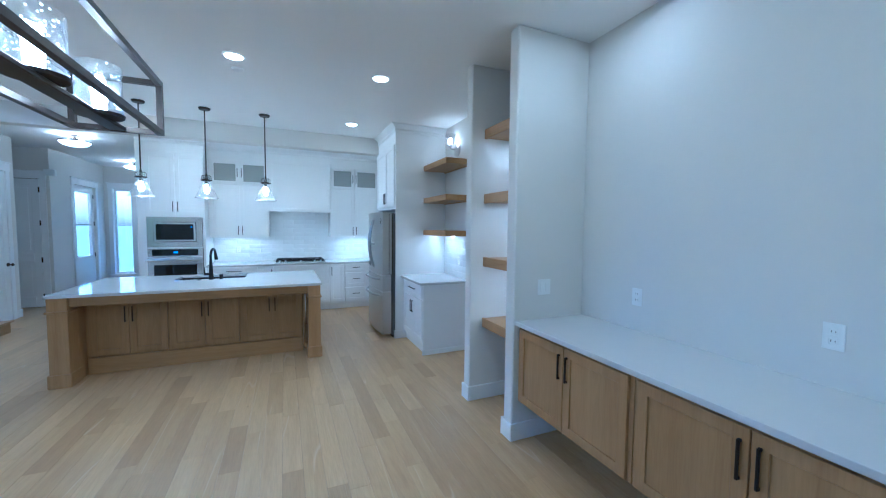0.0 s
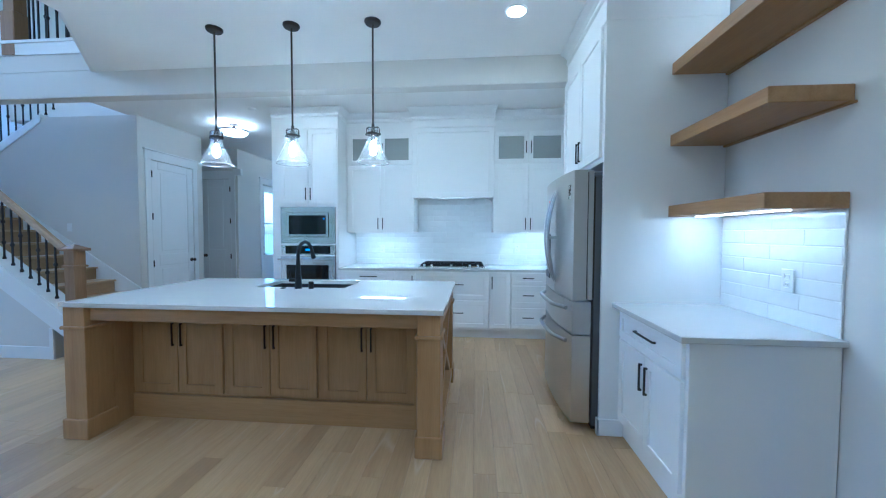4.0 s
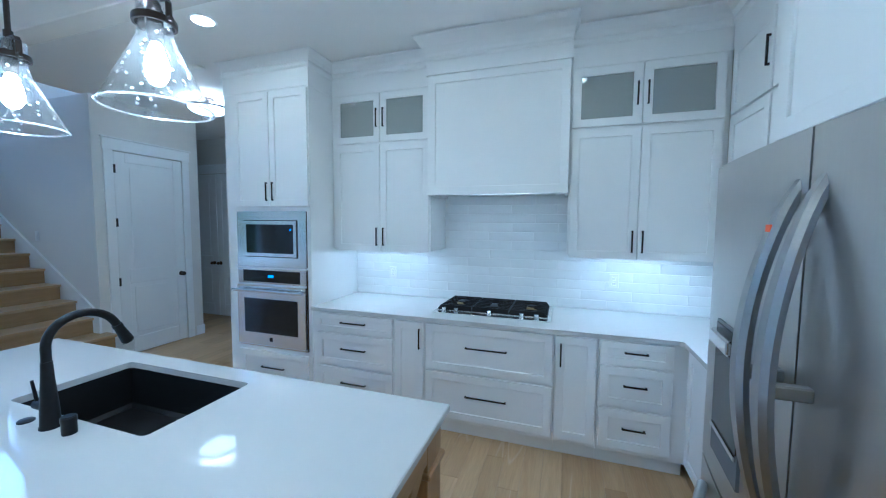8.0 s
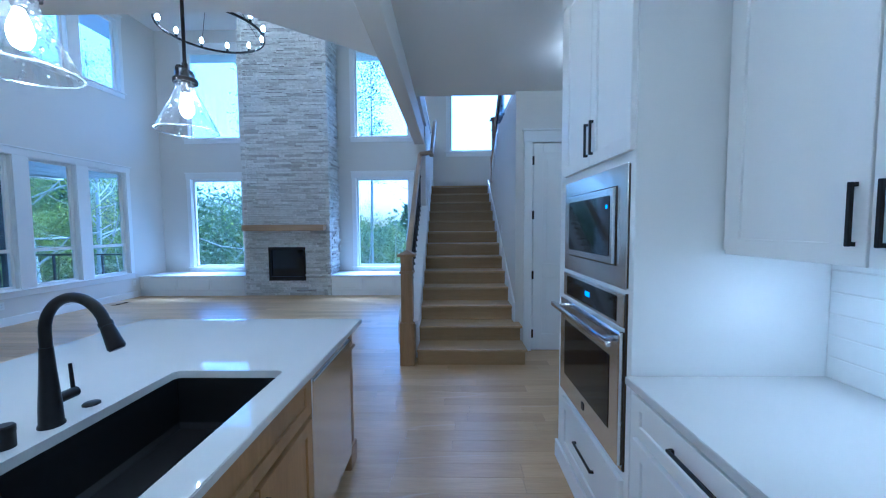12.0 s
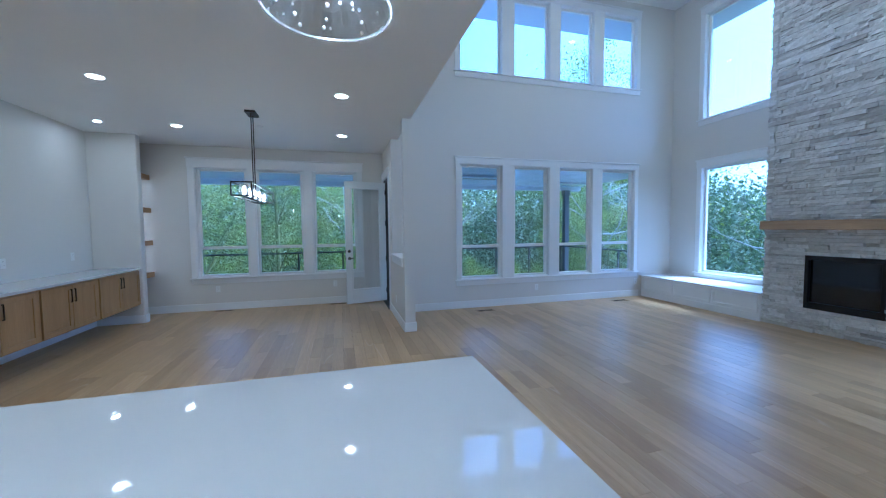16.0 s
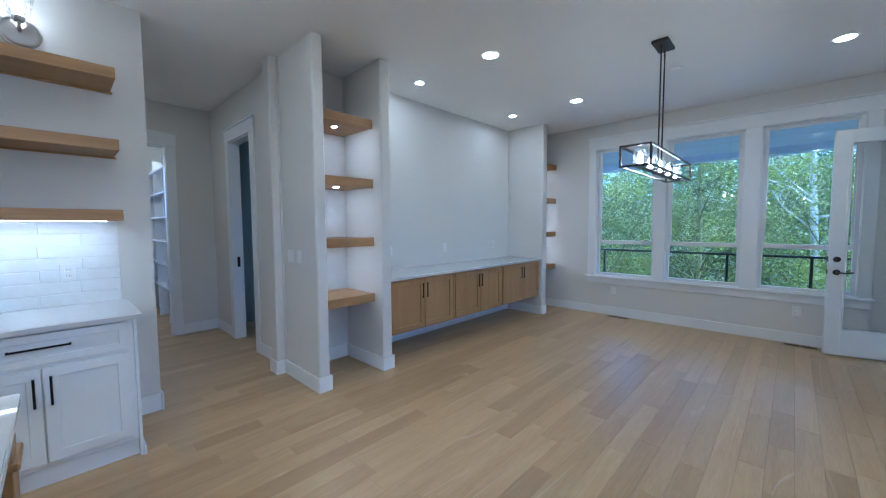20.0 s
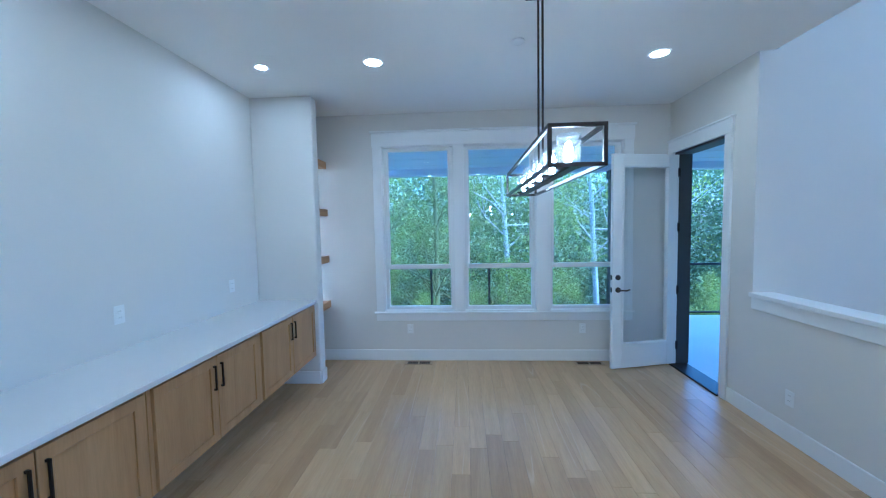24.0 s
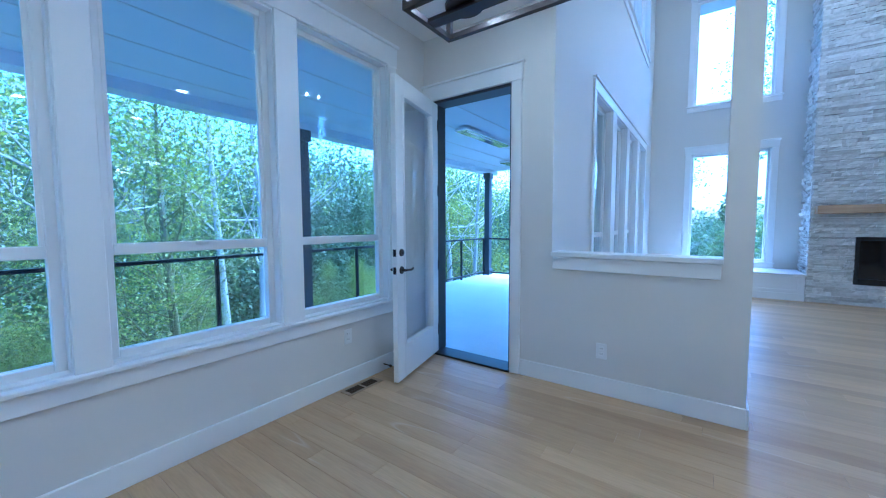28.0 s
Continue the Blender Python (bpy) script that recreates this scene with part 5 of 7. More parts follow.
def floor_vent(x, y, w=0.34, d=0.125):
    v = thing("floor_vent", "flush oak floor register with dark slots", "vent", (x, y, 0), "floor vents")
    boxes("frame", OAK_RAIL, v, (x - w / 2, x + w / 2, y - d / 2, y - d / 2 + 0.02, 0.0005, 0.005), (x - w / 2, x + w / 2, y + d / 2 - 0.02, y + d / 2, 0.0005, 0.005),
          (x - w / 2, x - w / 2 + 0.03, y - d / 2 + 0.02, y + d / 2, 0.0005, 0.005), (x + w / 2 - 0.03, x + w / 2, y - d / 2 + 0.02, y + d / 2, 0.0005, 0.005), (x - 0.008, x + 0.008, y - d / 2, y + d / 2, 0.0005, 0.005))
    # Flat dark sheet stands in for the unlit duct below the slats.
    boxes("duct_shade", DARKGAP, v, (x - w / 2 + 0.01, x + w / 2 - 0.01, y - d / 2 + 0.01, y + d / 2 - 0.01, 0.0004, 0.001))
    n = 14
    for i in range(n):
        xx = x - w / 2 + 0.02 + (w - 0.04) * i / (n - 1)
        boxes("slat", BRONZE, v, (xx - 0.003, xx + 0.003, y - d / 2 + 0.01, y + d / 2 - 0.01, 0.001, 0.0045))


floor_vent(0.76, -1.50)
floor_vent(-1.29, -1.50)
floor_vent(-3.86, 0.0)
floor_vent(-6.78, 0.0)


# ---- island ----
IX0, IX1, IY0, IY1 = -1.928, 0.607, 4.595, 5.985
isl = thing("kitchen_island", "stained maple kitchen island with doors and open X end", "kitchen island", (-0.65, 5.3, 0))
FI = frame_of((0, 4.95, 0), (1, 0, 0), (0, -1, 0))
FN = frame_of((0, 5.915, 0), (-1, 0, 0), (0, 1, 0))
boxes("body", MAPLE, isl, (-1.77, -0.03 - 1.15, 4.95, 5.915, 0.10, 0.70), (-1.18, 0.395, 4.95, 5.915, 0.10, 0.66), (-1.77, -1.15, 4.95, 5.915, 0.70, 0.884), (-0.27, 0.395, 4.95, 5.915, 0.66, 0.884),
      (-1.15, -0.27, 4.95, 5.38, 0.66, 0.884), (-1.15, -0.27, 5.892, 5.915, 0.66, 0.884))
boxes("toe_board", MAPLE_X, isl, (-1.75, 0.395, 4.96, 5.84, 0.0, 0.10))
boxes("base_rail", MAPLE_X, isl, (-1.748, 0.395, 4.928, 4.95, 0.0, 0.175), bev=0.003)
for k in range(3):
    a = -1.738 + k * 0.711
    for s, (p, q, h) in enumerate(((a + 0.010, a + 0.352, "rh"), (a + 0.358, a + 0.700, "lh"))):
        d = shaker("door", FI, p, q, 0.195, 0.80, MAPLE, isl, 0.062)
        pull(FI, (q - 0.03) if h == "rh" else (p + 0.03), 0.63, 0.17, True, d)
boxes("apron", MAPLE_X, isl, (-1.755, 0.445, 4.645, 4.67, 0.79, 0.884), bev=0.002)


def leg(x0, x1, y0, y1, foot=True):
    g = boxes("leg", MAPLE, isl, (x0, x1, y0, y1, 0.0, 0.884), bev=0.003)
    boxes("band", MAPLE, g, (x0 - 0.014, x1 + 0.014, y0 - 0.014, y1 + 0.014, 0.735, 0.757), bev=0.005)
    boxes("plinth_block", MAPLE, g, (x0 - 0.014, x1 + 0.014, y0 - 0.014, y1 + 0.014, 0.001, 0.135), bev=0.005)
    return g


leg(-1.912, -1.757, 4.61, 4.80)
leg(0.447, 0.588, 4.61, 4.80)
leg(0.477, 0.588, 5.78, 5.925)
leg(-1.912, -1.806, 5.78, 5.925)
boxes("end_panel", MAPLE, isl, (-1.90, -1.757, 4.80, 5.78, 0.0, 0.884))
boxes("end_base", MAPLE_Y, isl, (-1.915, -1.90, 4.815, 5.765, 0.0, 0.135), bev=0.003)
boxes("inner_panel", MAPLE, isl, (0.397, 0.415, 4.80, 5.915, 0.10, 0.884))
boxes("end_shelf", MAPLE_Y, isl, (0.415, 0.588, 4.80, 5.78, 0.06, 0.135), bev=0.003)
boxes("end_apron", MAPLE_Y, isl, (0.548, 0.588, 4.80, 5.78, 0.79, 0.884), bev=0.002)
for s in (0, 1):
    bm = bmesh.new()
    za, zb = (0.135, 0.79) if s == 0 else (0.79, 0.135)
    dx = 0.0 if s == 0 else -0.004
    w = 0.028
    dy, dz = 0.98, zb - za
    l = math.hypot(dy, dz)
    ny, nz = -dz / l * w, dy / l * w
    prism(bm, [(4.80 + ny, za + nz), (4.80 - ny, za - nz), (5.78 - ny, zb - nz), (5.78 + ny, zb + nz)], 0, 0.458, 0.573 + dx)
    part("cross_brace", bm, MAPLE_Y, isl)
# north side fronts
for u0, u1, z0, z1, h in ((0.31, 0.75, 0.145, 0.655, "rh"), (0.757, 1.20, 0.145, 0.655, "lh"), (0.31, 1.20, 0.68, 0.872, "")):
    d = shaker("door" if h else "false_front", FN, u0, u1, z0, z1, MAPLE, isl, 0.055)
    if h:
        pull(FN, (u1 - 0.03) if h == "rh" else (u0 + 0.03), z1 - 0.13, 0.16, True, d)
for z0, z1 in ((0.68, 0.872), (0.42, 0.66), (0.145, 0.40)):
    d = shaker("drawer", FN, -0.40, 0.295, z0, z1, MAPLE, isl, 0.045)
    pull(FN, -0.05, (z0 + z1) / 2, 0.2, False, d)
outlet(frame_of((-1.885, 5.90, 0), (-1, 0, 0), (0, 1, 0)), 0.0, 0.82, 0.045, 0.10)

dw = thing("dishwasher", "stainless dishwasher in the island", "dishwasher", (-1.54, 5.9, 0))
boxes("door", STEEL, dw, (1.195, 1.80, 0.001, 0.026, 0.11, 0.862), F=FN, bev=0.004)
boxes("top_strip", DARKGLASS, dw, (1.20, 1.795, 0.0, 0.022, 0.863, 0.878), F=FN)
boxes("handle", CHROME, dw, (1.20, 1.795, 0.0265, 0.036, 0.815, 0.825), F=FN, bev=0.003, label="steel finger ridge")
boxes("kick_plate", GREYBODY, dw, (1.20, 1.795, -0.05, -0.03, 0.02, 0.105), F=FN)

# island top with the sink cut-out
SX0, SX1, SY0, SY1 = -1.085, -0.298, 5.43, 5.872


def slab_hole(bm, x0, x1, y0, y1, hx0, hx1, hy0, hy1, z0, z1, r=0.025):
    """A slab with a rounded rectangular hole."""
    hole = []
    for cx, cy, a0 in ((hx1 - r, hy1 - r, 0), (hx0 + r, hy1 - r, 90), (hx0 + r, hy0 + r, 180), (hx1 - r, hy0 + r, 270)):
        for k in range(6):
            a = radians(a0 + 18 * k)
            hole.append((cx + r * math.cos(a), cy + r * math.sin(a)))
    outer = [(x1, y1), (x0, y1), (x0, y0), (x1, y0)]
    for z, flip in ((z0, True), (z1, False)):
        hv = [bm.verts.new((*p, z)) for p in hole]
        ov_ = [bm.verts.new((*p, z)) for p in outer]
        for q in range(4):
            seq = hv[q * 6:q * 6 + 6]
            nxt = hv[(q * 6 + 6) % 24]
            for k in range(5):
                bm.faces.new((ov_[q], seq[k + 1], seq[k]))
            bm.faces.new((ov_[q], ov_[(q + 1) % 4], nxt, seq[5]))
        if flip:
            lo = (hv, ov_)
        else:
            hi = (hv, ov_)
    for ring in (0, 1):
        n = len(lo[ring])
        for k in range(n):
            bm.faces.new((lo[ring][k], lo[ring][(k + 1) % n], hi[ring][(k + 1) % n], hi[ring][k]))


bm = bmesh.new()
slab_hole(bm, IX0, IX1, IY0, IY1, SX0, SX1, SY0, SY1, 0.885, 0.915)
bmesh.ops.recalc_face_normals(bm, faces=bm.faces[:])
sel = [e for e in bm.edges if all(abs(v.co.x - IX0) < 1e-4 or abs(v.co.x - IX1) < 1e-4 or abs(v.co.y - IY0) < 1e-4 or abs(v.co.y - IY1) < 1e-4 for v in e.verts) and len(e.link_faces) == 2 and e.calc_face_angle(0) > 1]
bmesh.ops.bevel(bm, geom=sel, offset=0.003, segments=2, affect="EDGES")
tagged(part("island_top", bm, QUARTZ), "white quartz island top with a sink cut-out", "worktop")

sk = thing("kitchen_sink", "black undermount granite sink", "sink", (-0.69, 5.65, 0.67))
bm = bmesh.new()


def sink_ring(g, z):
    return [bm.verts.new(p) for p in ((SX0 - g, SY0 - g, z), (SX1 + g, SY0 - g, z), (SX1 + g, SY1 + g, z), (SX0 - g, SY1 + g, z))]


loops = [sink_ring(0.012, 0.884), sink_ring(0.012, 0.67)], [sink_ring(0.012, 0.8841), sink_ring(0.002, 0.884), sink_ring(-0.004, 0.70), sink_ring(-0.02, 0.682)]
loops = [loops[0][1], loops[0][0]] + loops[1][1:]
for p, q in zip(loops, loops[1:]):
    for i in range(4):
        bm.faces.new((p[i], p[(i + 1) % 4], q[(i + 1) % 4], q[i]))
bm.faces.new(loops[0][::-1])
bm.faces.new(loops[-1])
bmesh.ops.delete(bm, geom=[v for v in bm.verts if not v.link_faces], context="VERTS")
part("bowl", bm, BLACKSINK, sk)
bm = bmesh.new()
lathe(bm, [(0.055, 0.0), (0.05, 0.004), (0.03, 0.002), (0.028, 0.001)], (-0.69, 5.65, 0.682), 24)
part("drain", bm, BLACK, sk, smooth=True)

fc = thing("faucet", "matt black gooseneck pull-down faucet", "faucet", (-0.671, 5.368, 0.915))
fx, fy = -0.671, 5.368
bm = bmesh.new()
lathe(bm, [(0.031, 0.0), (0.031, 0.006), (0.028, 0.012), (0.0265, 0.06), (0.023, 0.11), (0.019, 0.17), (0.016, 0.235)], (fx, fy, 0.915), 24)
part("base", bm, BLACK, fc, smooth=True)
bm = bmesh.new()
arc = [(fx, fy, 1.12), (fx, fy, 1.16)] + [(fx + 0.012 * (1 - math.cos(radians(a))), fy + 0.104 * (1 - math.cos(radians(a))), 1.195 + 0.104 * math.sin(radians(a))) for a in range(0, 166, 10)]
pipe(bm, arc, 0.0145, 14)
part("neck", bm, BLACK, fc, smooth=True)
e = Vector(arc[-1])
bm = bmesh.new()
d_ = (Vector(arc[-1]) - Vector(arc[-2])).normalized()
rod(bm, e, e + d_ * 0.012, 0.0175, 0.0175, 18)
rod(bm, e + d_ * 0.012, e + d_ * 0.078, 0.016, 0.0215, 18)
rod(bm, e + d_ * 0.078, e + d_ * 0.085, 0.0215, 0.018, 18)
part("spray_head", bm, BLACK, fc, smooth=True)
bm = bmesh.new()
rod(bm, (fx - 0.015, fy, 0.985), (fx - 0.075, fy, 0.985), 0.016, 0.016, 14)
rod(bm, (fx - 0.068, fy, 0.985), (fx - 0.072, fy - 0.01, 1.075), 0.006, 0.005, 10)
part("lever", bm, BLACK, fc, smooth=True)
bm = bmesh.new()
lathe(bm, [(0.021, 0), (0.021, 0.04), (0.022, 0.042), (0.022, 0.058), (0.018, 0.062)], (-0.56, 5.365, 0.915), 22)
tagged(part("air_gap", bm, BLACK, smooth=True), "matt black cap beside the faucet", "faucet fitting")
bm = bmesh.new()
lathe(bm, [(0.024, 0), (0.024, 0.005), (0.02, 0.008)], (-0.80, 5.36, 0.915), 22)
tagged(part("air_switch", bm, BLACK, smooth=True), "flat black push button beside the faucet", "faucet fitting")

# ---- coffee nook ----
FNK = frame_of((1.775, 0, 0), (0, -1, 0), (-1, 0, 0))
nk = cabinet("white nook cabinet with a drawer over two doors", FNK, -4.984, -4.19, XE - 1.775 + 0.005, 0.11, 0.884, [("drawer", -4.95, -4.215, 0.70, 0.872, "c"), ("door", -4.95, -4.586, 0.145, 0.68, "rh"), ("door", -4.58, -4.215, 0.145, 0.68, "lh")], toe=1, toe_set=0.03)
boxes("end_panel", CABW, nk, (1.765, XE + 0.005, 4.172, 4.189, 0.0, 0.884), bev=0.002)
boxes("end_base", CABW, nk, (1.753, XE, 4.158, 4.172, 0.0, 0.06), bev=0.003)
boxes("nook_top", QUARTZ, None, (1.715, XE + 0.005, 4.145, 4.984, 0.885, 0.915), bev=0.003)
tagged(bpy.data.objects["nook_top"], "white quartz top of the coffee nook", "worktop")
for z in (1.49, 1.95, 2.41):
    s = thing("wall_shelf", "thick stained maple shelf in the coffee nook", "shelf", (2.2, 4.6, z), "coffee nook shelves")
    boxes("board", MAPLE_Y, s, (2.06, XE + 0.008, 4.175, 4.984, z, z + 0.072), bev=0.003)
    if z < 1.6:
        boxes("light_strip", STRIPGLOW, s, (2.20, 2.23, 4.25, 4.93, z - 0.0045, z - 0.001), label="lit strip under the shelf")
    else:
        boxes("cleat", MAPLE_Y, s, (XE - 0.012, XE + 0.008, 4.165, 4.984, z - 0.012, z - 0.0005))

# ---- sideboard and niche shelves ----
FBF = frame_of((1.795, 0, 0), (0, -1, 0), (-1, 0, 0))
for a, b in ((-2.178, -1.192), (-1.188, -0.178), (-0.174, 0.888)):
    m = (a + b) / 2
    cabinet("floating stained maple sideboard unit with two doors", FBF, a, b, XE - 1.795, 0.305, 0.879, [("door", a + 0.025, m - 0.003, 0.318, 0.862, "rh"), ("door", m + 0.003, b - 0.025, 0.318, 0.862, "lh")], MAPLE, group="sideboard units", name="sideboard_cabinet")
boxes("long_worktop", QUARTZ, None, (1.757, XE, -0.889, 2.179, 0.88, 0.912), bev=0.003)
tagged(bpy.data.objects["long_worktop"], "long white quartz top of the sideboard", "worktop")
for y0, y1, g in ((2.291, 2.879, "north niche shelves"), (DS + 0.001, -1.021, "south niche shelves")):
    for z in (0.69, 1.255, 1.83, 2.41):
        s = thing("niche_shelf", "thick stained maple shelf in the wall niche", "shelf", (2.1, y0, z), g)
        boxes("board", MAPLE_Y, s, (1.895, XE, y0, y1, z, z + 0.02), (1.895, XE, y0, y1, z + 0.052, z + 0.072))
        boxes("front_edge", MAPLE_Y, s, (1.87, 1.895, y0, y1, z - 0.008, z + 0.078), bev=0.003)
        if z > 0.8:
            bm = bmesh.new()
            lathe(bm, [(0.034, -0.006), (0.034, -0.001)], (2.08, (y0 + y1) / 2, z), 20)
            pk = part("puck_ring", bm, NICKEL, s, smooth=True)
            bm = bmesh.new()
            lathe(bm, [(0.024, -0.008), (0.024, -0.0062)], (2.08, (y0 + y1) / 2, z), 18)
            part("puck_lens", bm, PUCKGLOW, pk, "lit lens")

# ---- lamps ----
# First three and (3.6, 4.0): unseen lamps added to brighten pantry and hall.
cans_and_fill = [(6.0, 3.95), (5.5, 4.6), (5.6, 3.6), (-1.47, 3.63), (-0.18, 3.6), (1.08, 3.55), (1.09, 5.30), (0.955, 1.59), (-1.415, 1.61), (0.915, -0.21), (-1.435, -0.28), (-1.43, 6.63), (-0.145, 6.60), (1.115, 6.565), (3.6, 4.0)]
can = thing("recessed_light", "round white recessed ceiling light, lit", "ceiling light", (0, 0, 0), "recessed ceiling lights")
bm = bmesh.new()
lathe(bm, [(0.088, 0.0), (0.089, -0.002), (0.086, -0.005), (0.070, -0.005), (0.068, -0.003), (0.068, 0.0)], (0, 0, 0), 36, False)
part("trim_ring", bm, TRIM, can, smooth=True)
bm = bmesh.new()
lathe(bm, [(0.0675, -0.001), (0.0675, -0.0045), (0.064, -0.005)], (0, 0, 0), 32)
lens = part("lens", bm, CANLENS, can)
bm = bmesh.new()
lathe(bm, [(0.032, -0.005), (0.030, -0.0062)], (0, 0, 0), 24)
part("led_core", bm, COREGLOW, lens, "bright middle of the lens")
place(can, [Matrix.Translation((x, y, H)) for x, y in cans_and_fill])
for x, y in ((-5.0, 1.0), (-5.0, 5.0), (-7.0, 1.2), (-7.1, 2.4), (-7.1, 3.6), (-6.9, 4.9)):
    copy_thing(can, Matrix.Translation((x, y, HT)))
spot = thing("small_recessed_light", "small round white recessed light over the sideboard, lit", "ceiling light", (0, 0, 0), "sideboard ceiling lights")
bm = bmesh.new()
lathe(bm, [(0.058, 0.0), (0.061, -0.003), (0.059, -0.006), (0.042, -0.003), (0.038, 0.0)], (0, 0, 0), 28, False)
part("trim_ring", bm, TRIM, spot, smooth=True)
bm = bmesh.new()
lathe(bm, [(0.0385, -0.001), (0.0385, -0.0025)], (0, 0, 0), 24)
part("lens", bm, SPOTLENS, spot)
place(spot, [Matrix.Translation((1.923, 1.60, H)), Matrix.Translation((1.876, -0.21, H))])
for nm, x, y, z in (("smoke_detector", -0.18, 3.87, H), ("smoke_detector", -2.2, 7.2, H), ("smoke_detector", -0.247, 0.035, H)):
    bm = bmesh.new()
    lathe(bm, [(0.05, 0.0), (0.05, -0.012), (0.038, -0.02), (0.015, -0.022)], (x, y, z), 26)
    tagged(part(nm, bm, PLASTIC, smooth=True), "small round white sprinkler cover on the ceiling", "ceiling fitting")

# island pendants
pd = thing("pendant_lamp", "pendant with a seeded glass cone and black stem, lit", "pendant lamp", (0, 0, 0), "island pendants")
bm = bmesh.new()
lathe(bm, [(0.065, 0.0), (0.065, -0.012), (0.055, -0.024), (0.012, -0.028)], (0, 0, 0), 28)
part("canopy", bm, BRONZE, pd, smooth=True)
bm = bmesh.new()
rod(bm, (0, 0, -0.026), (0, 0, -0.828), 0.0075, 0.0075, 12)
rod(bm, (0, 0, -0.800), (0, 0, -0.832), 0.012, 0.012, 14)
part("stem", bm, BRONZE, pd, smooth=True)
bm = bmesh.new()
lathe(bm, [(0.044, -0.872), (0.0495, -0.872), (0.0505, -0.875), (0.0505, -0.887), (0.0495, -0.89), (0.044, -0.89), (0.044, -0.872)], (0, 0, 0), 32, False)
ring_ = part("yoke_ring", bm, BRONZE, pd, "bronze ring round the glass neck", True)
bm = bmesh.new()
for s in (-1, 1):
    box(bm, min(0.0495 * s, 0.0545 * s), max(0.0495 * s, 0.0545 * s), -0.008, 0.008, -0.892, -0.838, None, 0.0015)
    prism(bm, [(0.0495 * s, -0.838), (0.0545 * s, -0.838), (0.042 * s, -0.822), (0.042 * s, -0.828)], 1, -0.008, 0.008)
    box(bm, min(0.042 * s, 0.004 * s), max(0.042 * s, 0.004 * s), -0.008, 0.008, -0.828, -0.822)
part("yoke", bm, BRONZE, pd, "squared bronze yoke")
for s in (-1, 1):
    bm = bmesh.new()
    rod(bm, (0.0545 * s, 0, -0.881), (0.062 * s, 0, -0.881), 0.0075, 0.0065, 12)
    part("knob", bm, BRONZE, ring_, smooth=True)
bm = bmesh.new()
lathe(bm, [(0.040, -0.832), (0.040, -0.905), (0.043, -0.922), (0.052, -0.945), (0.128, -1.104), (0.1255, -1.105), (0.0495, -0.946), (0.0405, -0.923), (0.0375, -0.906), (0.0375, -0.832), (0.040, -0.832)], (0, 0, 0), 44, False)
sh = part("shade", bm, SEEDED, pd, "clear seeded glass cone", True)
sh.visible_shadow = False
bm = bmesh.new()
lathe(bm, [(0.125, -1.1025), (0.1285, -1.1015), (0.1305, -1.104), (0.1295, -1.107), (0.126, -1.1075), (0.1245, -1.105), (0.125, -1.1025)], (0, 0, 0), 44, False)
rm = part("rim", bm, RIMGLASS, sh, "rounded glass rim", True)
rm.visible_shadow = False
bm = bmesh.new()
lathe(bm, [(0.014, -0.832), (0.016, -0.845), (0.019, -0.85), (0.019, -0.915), (0.016, -0.93), (0.012, -0.934)], (0, 0, 0), 18)
part("socket", bm, BRONZE, pd, smooth=True)
bm = bmesh.new()
lathe(bm, [(0.011, -0.934), (0.015, -0.945), (0.024, -0.972), (0.0285, -0.998), (0.026, -1.02), (0.017, -1.038), (0.005, -1.045)], (0, 0, 0), 20)
part("bulb", bm, BULBGLOW, pd, smooth=True)
place(pd, [Matrix.Translation((x, 5.34, H)) for x in (-1.347, -0.69, -0.023)])

# linear lamp over the dining place
ln = thing("linear_chandelier", "bronze open-frame linear lamp with five seeded glass cylinders, lit", "chandelier", (-0.277, 0.785, 1.915))
LX0, LX1, LY0, LY1, LZ0, LZ1 = -0.385, -0.168, -0.03, 1.40, 1.90, 2.055
bm = bmesh.new()
t = 0.008
for z in (LZ0, LZ1):
    for x in (LX0, LX1):
        box(bm, x - t, x + t, LY0 - t, LY1 + t, z - t, z + t)
    for y in (LY0, LY1):
        box(bm, LX0 + t, LX1 - t, y - t, y + t, z - t, z + t)
for x in (LX0, LX1):
    for y in (LY0, LY1):
        box(bm, x - t, x + t, y - t, y + t, LZ0 + t, LZ1 - t)
part("cage", bm, BRONZE, ln)
cx = (LX0 + LX1) / 2
boxes("tray", BRONZE, ln, (cx - 0.022, cx + 0.022, LY0 + t, LY1 - t, LZ0 - 0.006, LZ0 + 0.006), bev=0.002)
boxes("canopy", BRONZE, ln, (cx - 0.065, cx + 0.065, 0.70 - 0.13, 0.70 + 0.13, H - 0.028, H - 0.001), bev=0.004)
for y in (0.64, 0.76):
    bm = bmesh.new()
    rod(bm, (cx, y, H - 0.028), (cx, y, LZ0 + 0.004), 0.0065, 0.0065, 12)
    part("stem", bm, BRONZE, ln, smooth=True)
for k in range(5):
    y = LY0 + 0.125 + k * (LY1 - LY0 - 0.25) / 4
    bm = bmesh.new()
    lathe(bm, [(0.054, 0.0), (0.056, 0.008), (0.02, 0.012)], (cx, y, LZ0 + 0.006), 24)
    cup = part("cup", bm, BRONZE, ln, smooth=True)
    bm = bmesh.new()
    lathe(bm, [(0.052, 0.012), (0.052, 0.138), (0.0505, 0.1405), (0.048, 0.138), (0.048, 0.012)], (cx, y, LZ0 + 0.006), 30, False)
    c_ = part("glass_cylinder", bm, SEEDED_C, cup, "clear seeded glass cylinder", True)
    c_.visible_shadow = False
    bm = bmesh.new()
    lathe(bm, [(0.014, 0.012), (0.015, 0.035), (0.017, 0.06), (0.018, 0.08), (0.014, 0.10), (0.006, 0.11)], (cx, y, LZ0 + 0.006), 18)
    part("bulb", bm, SMALLBULB, cup, smooth=True)

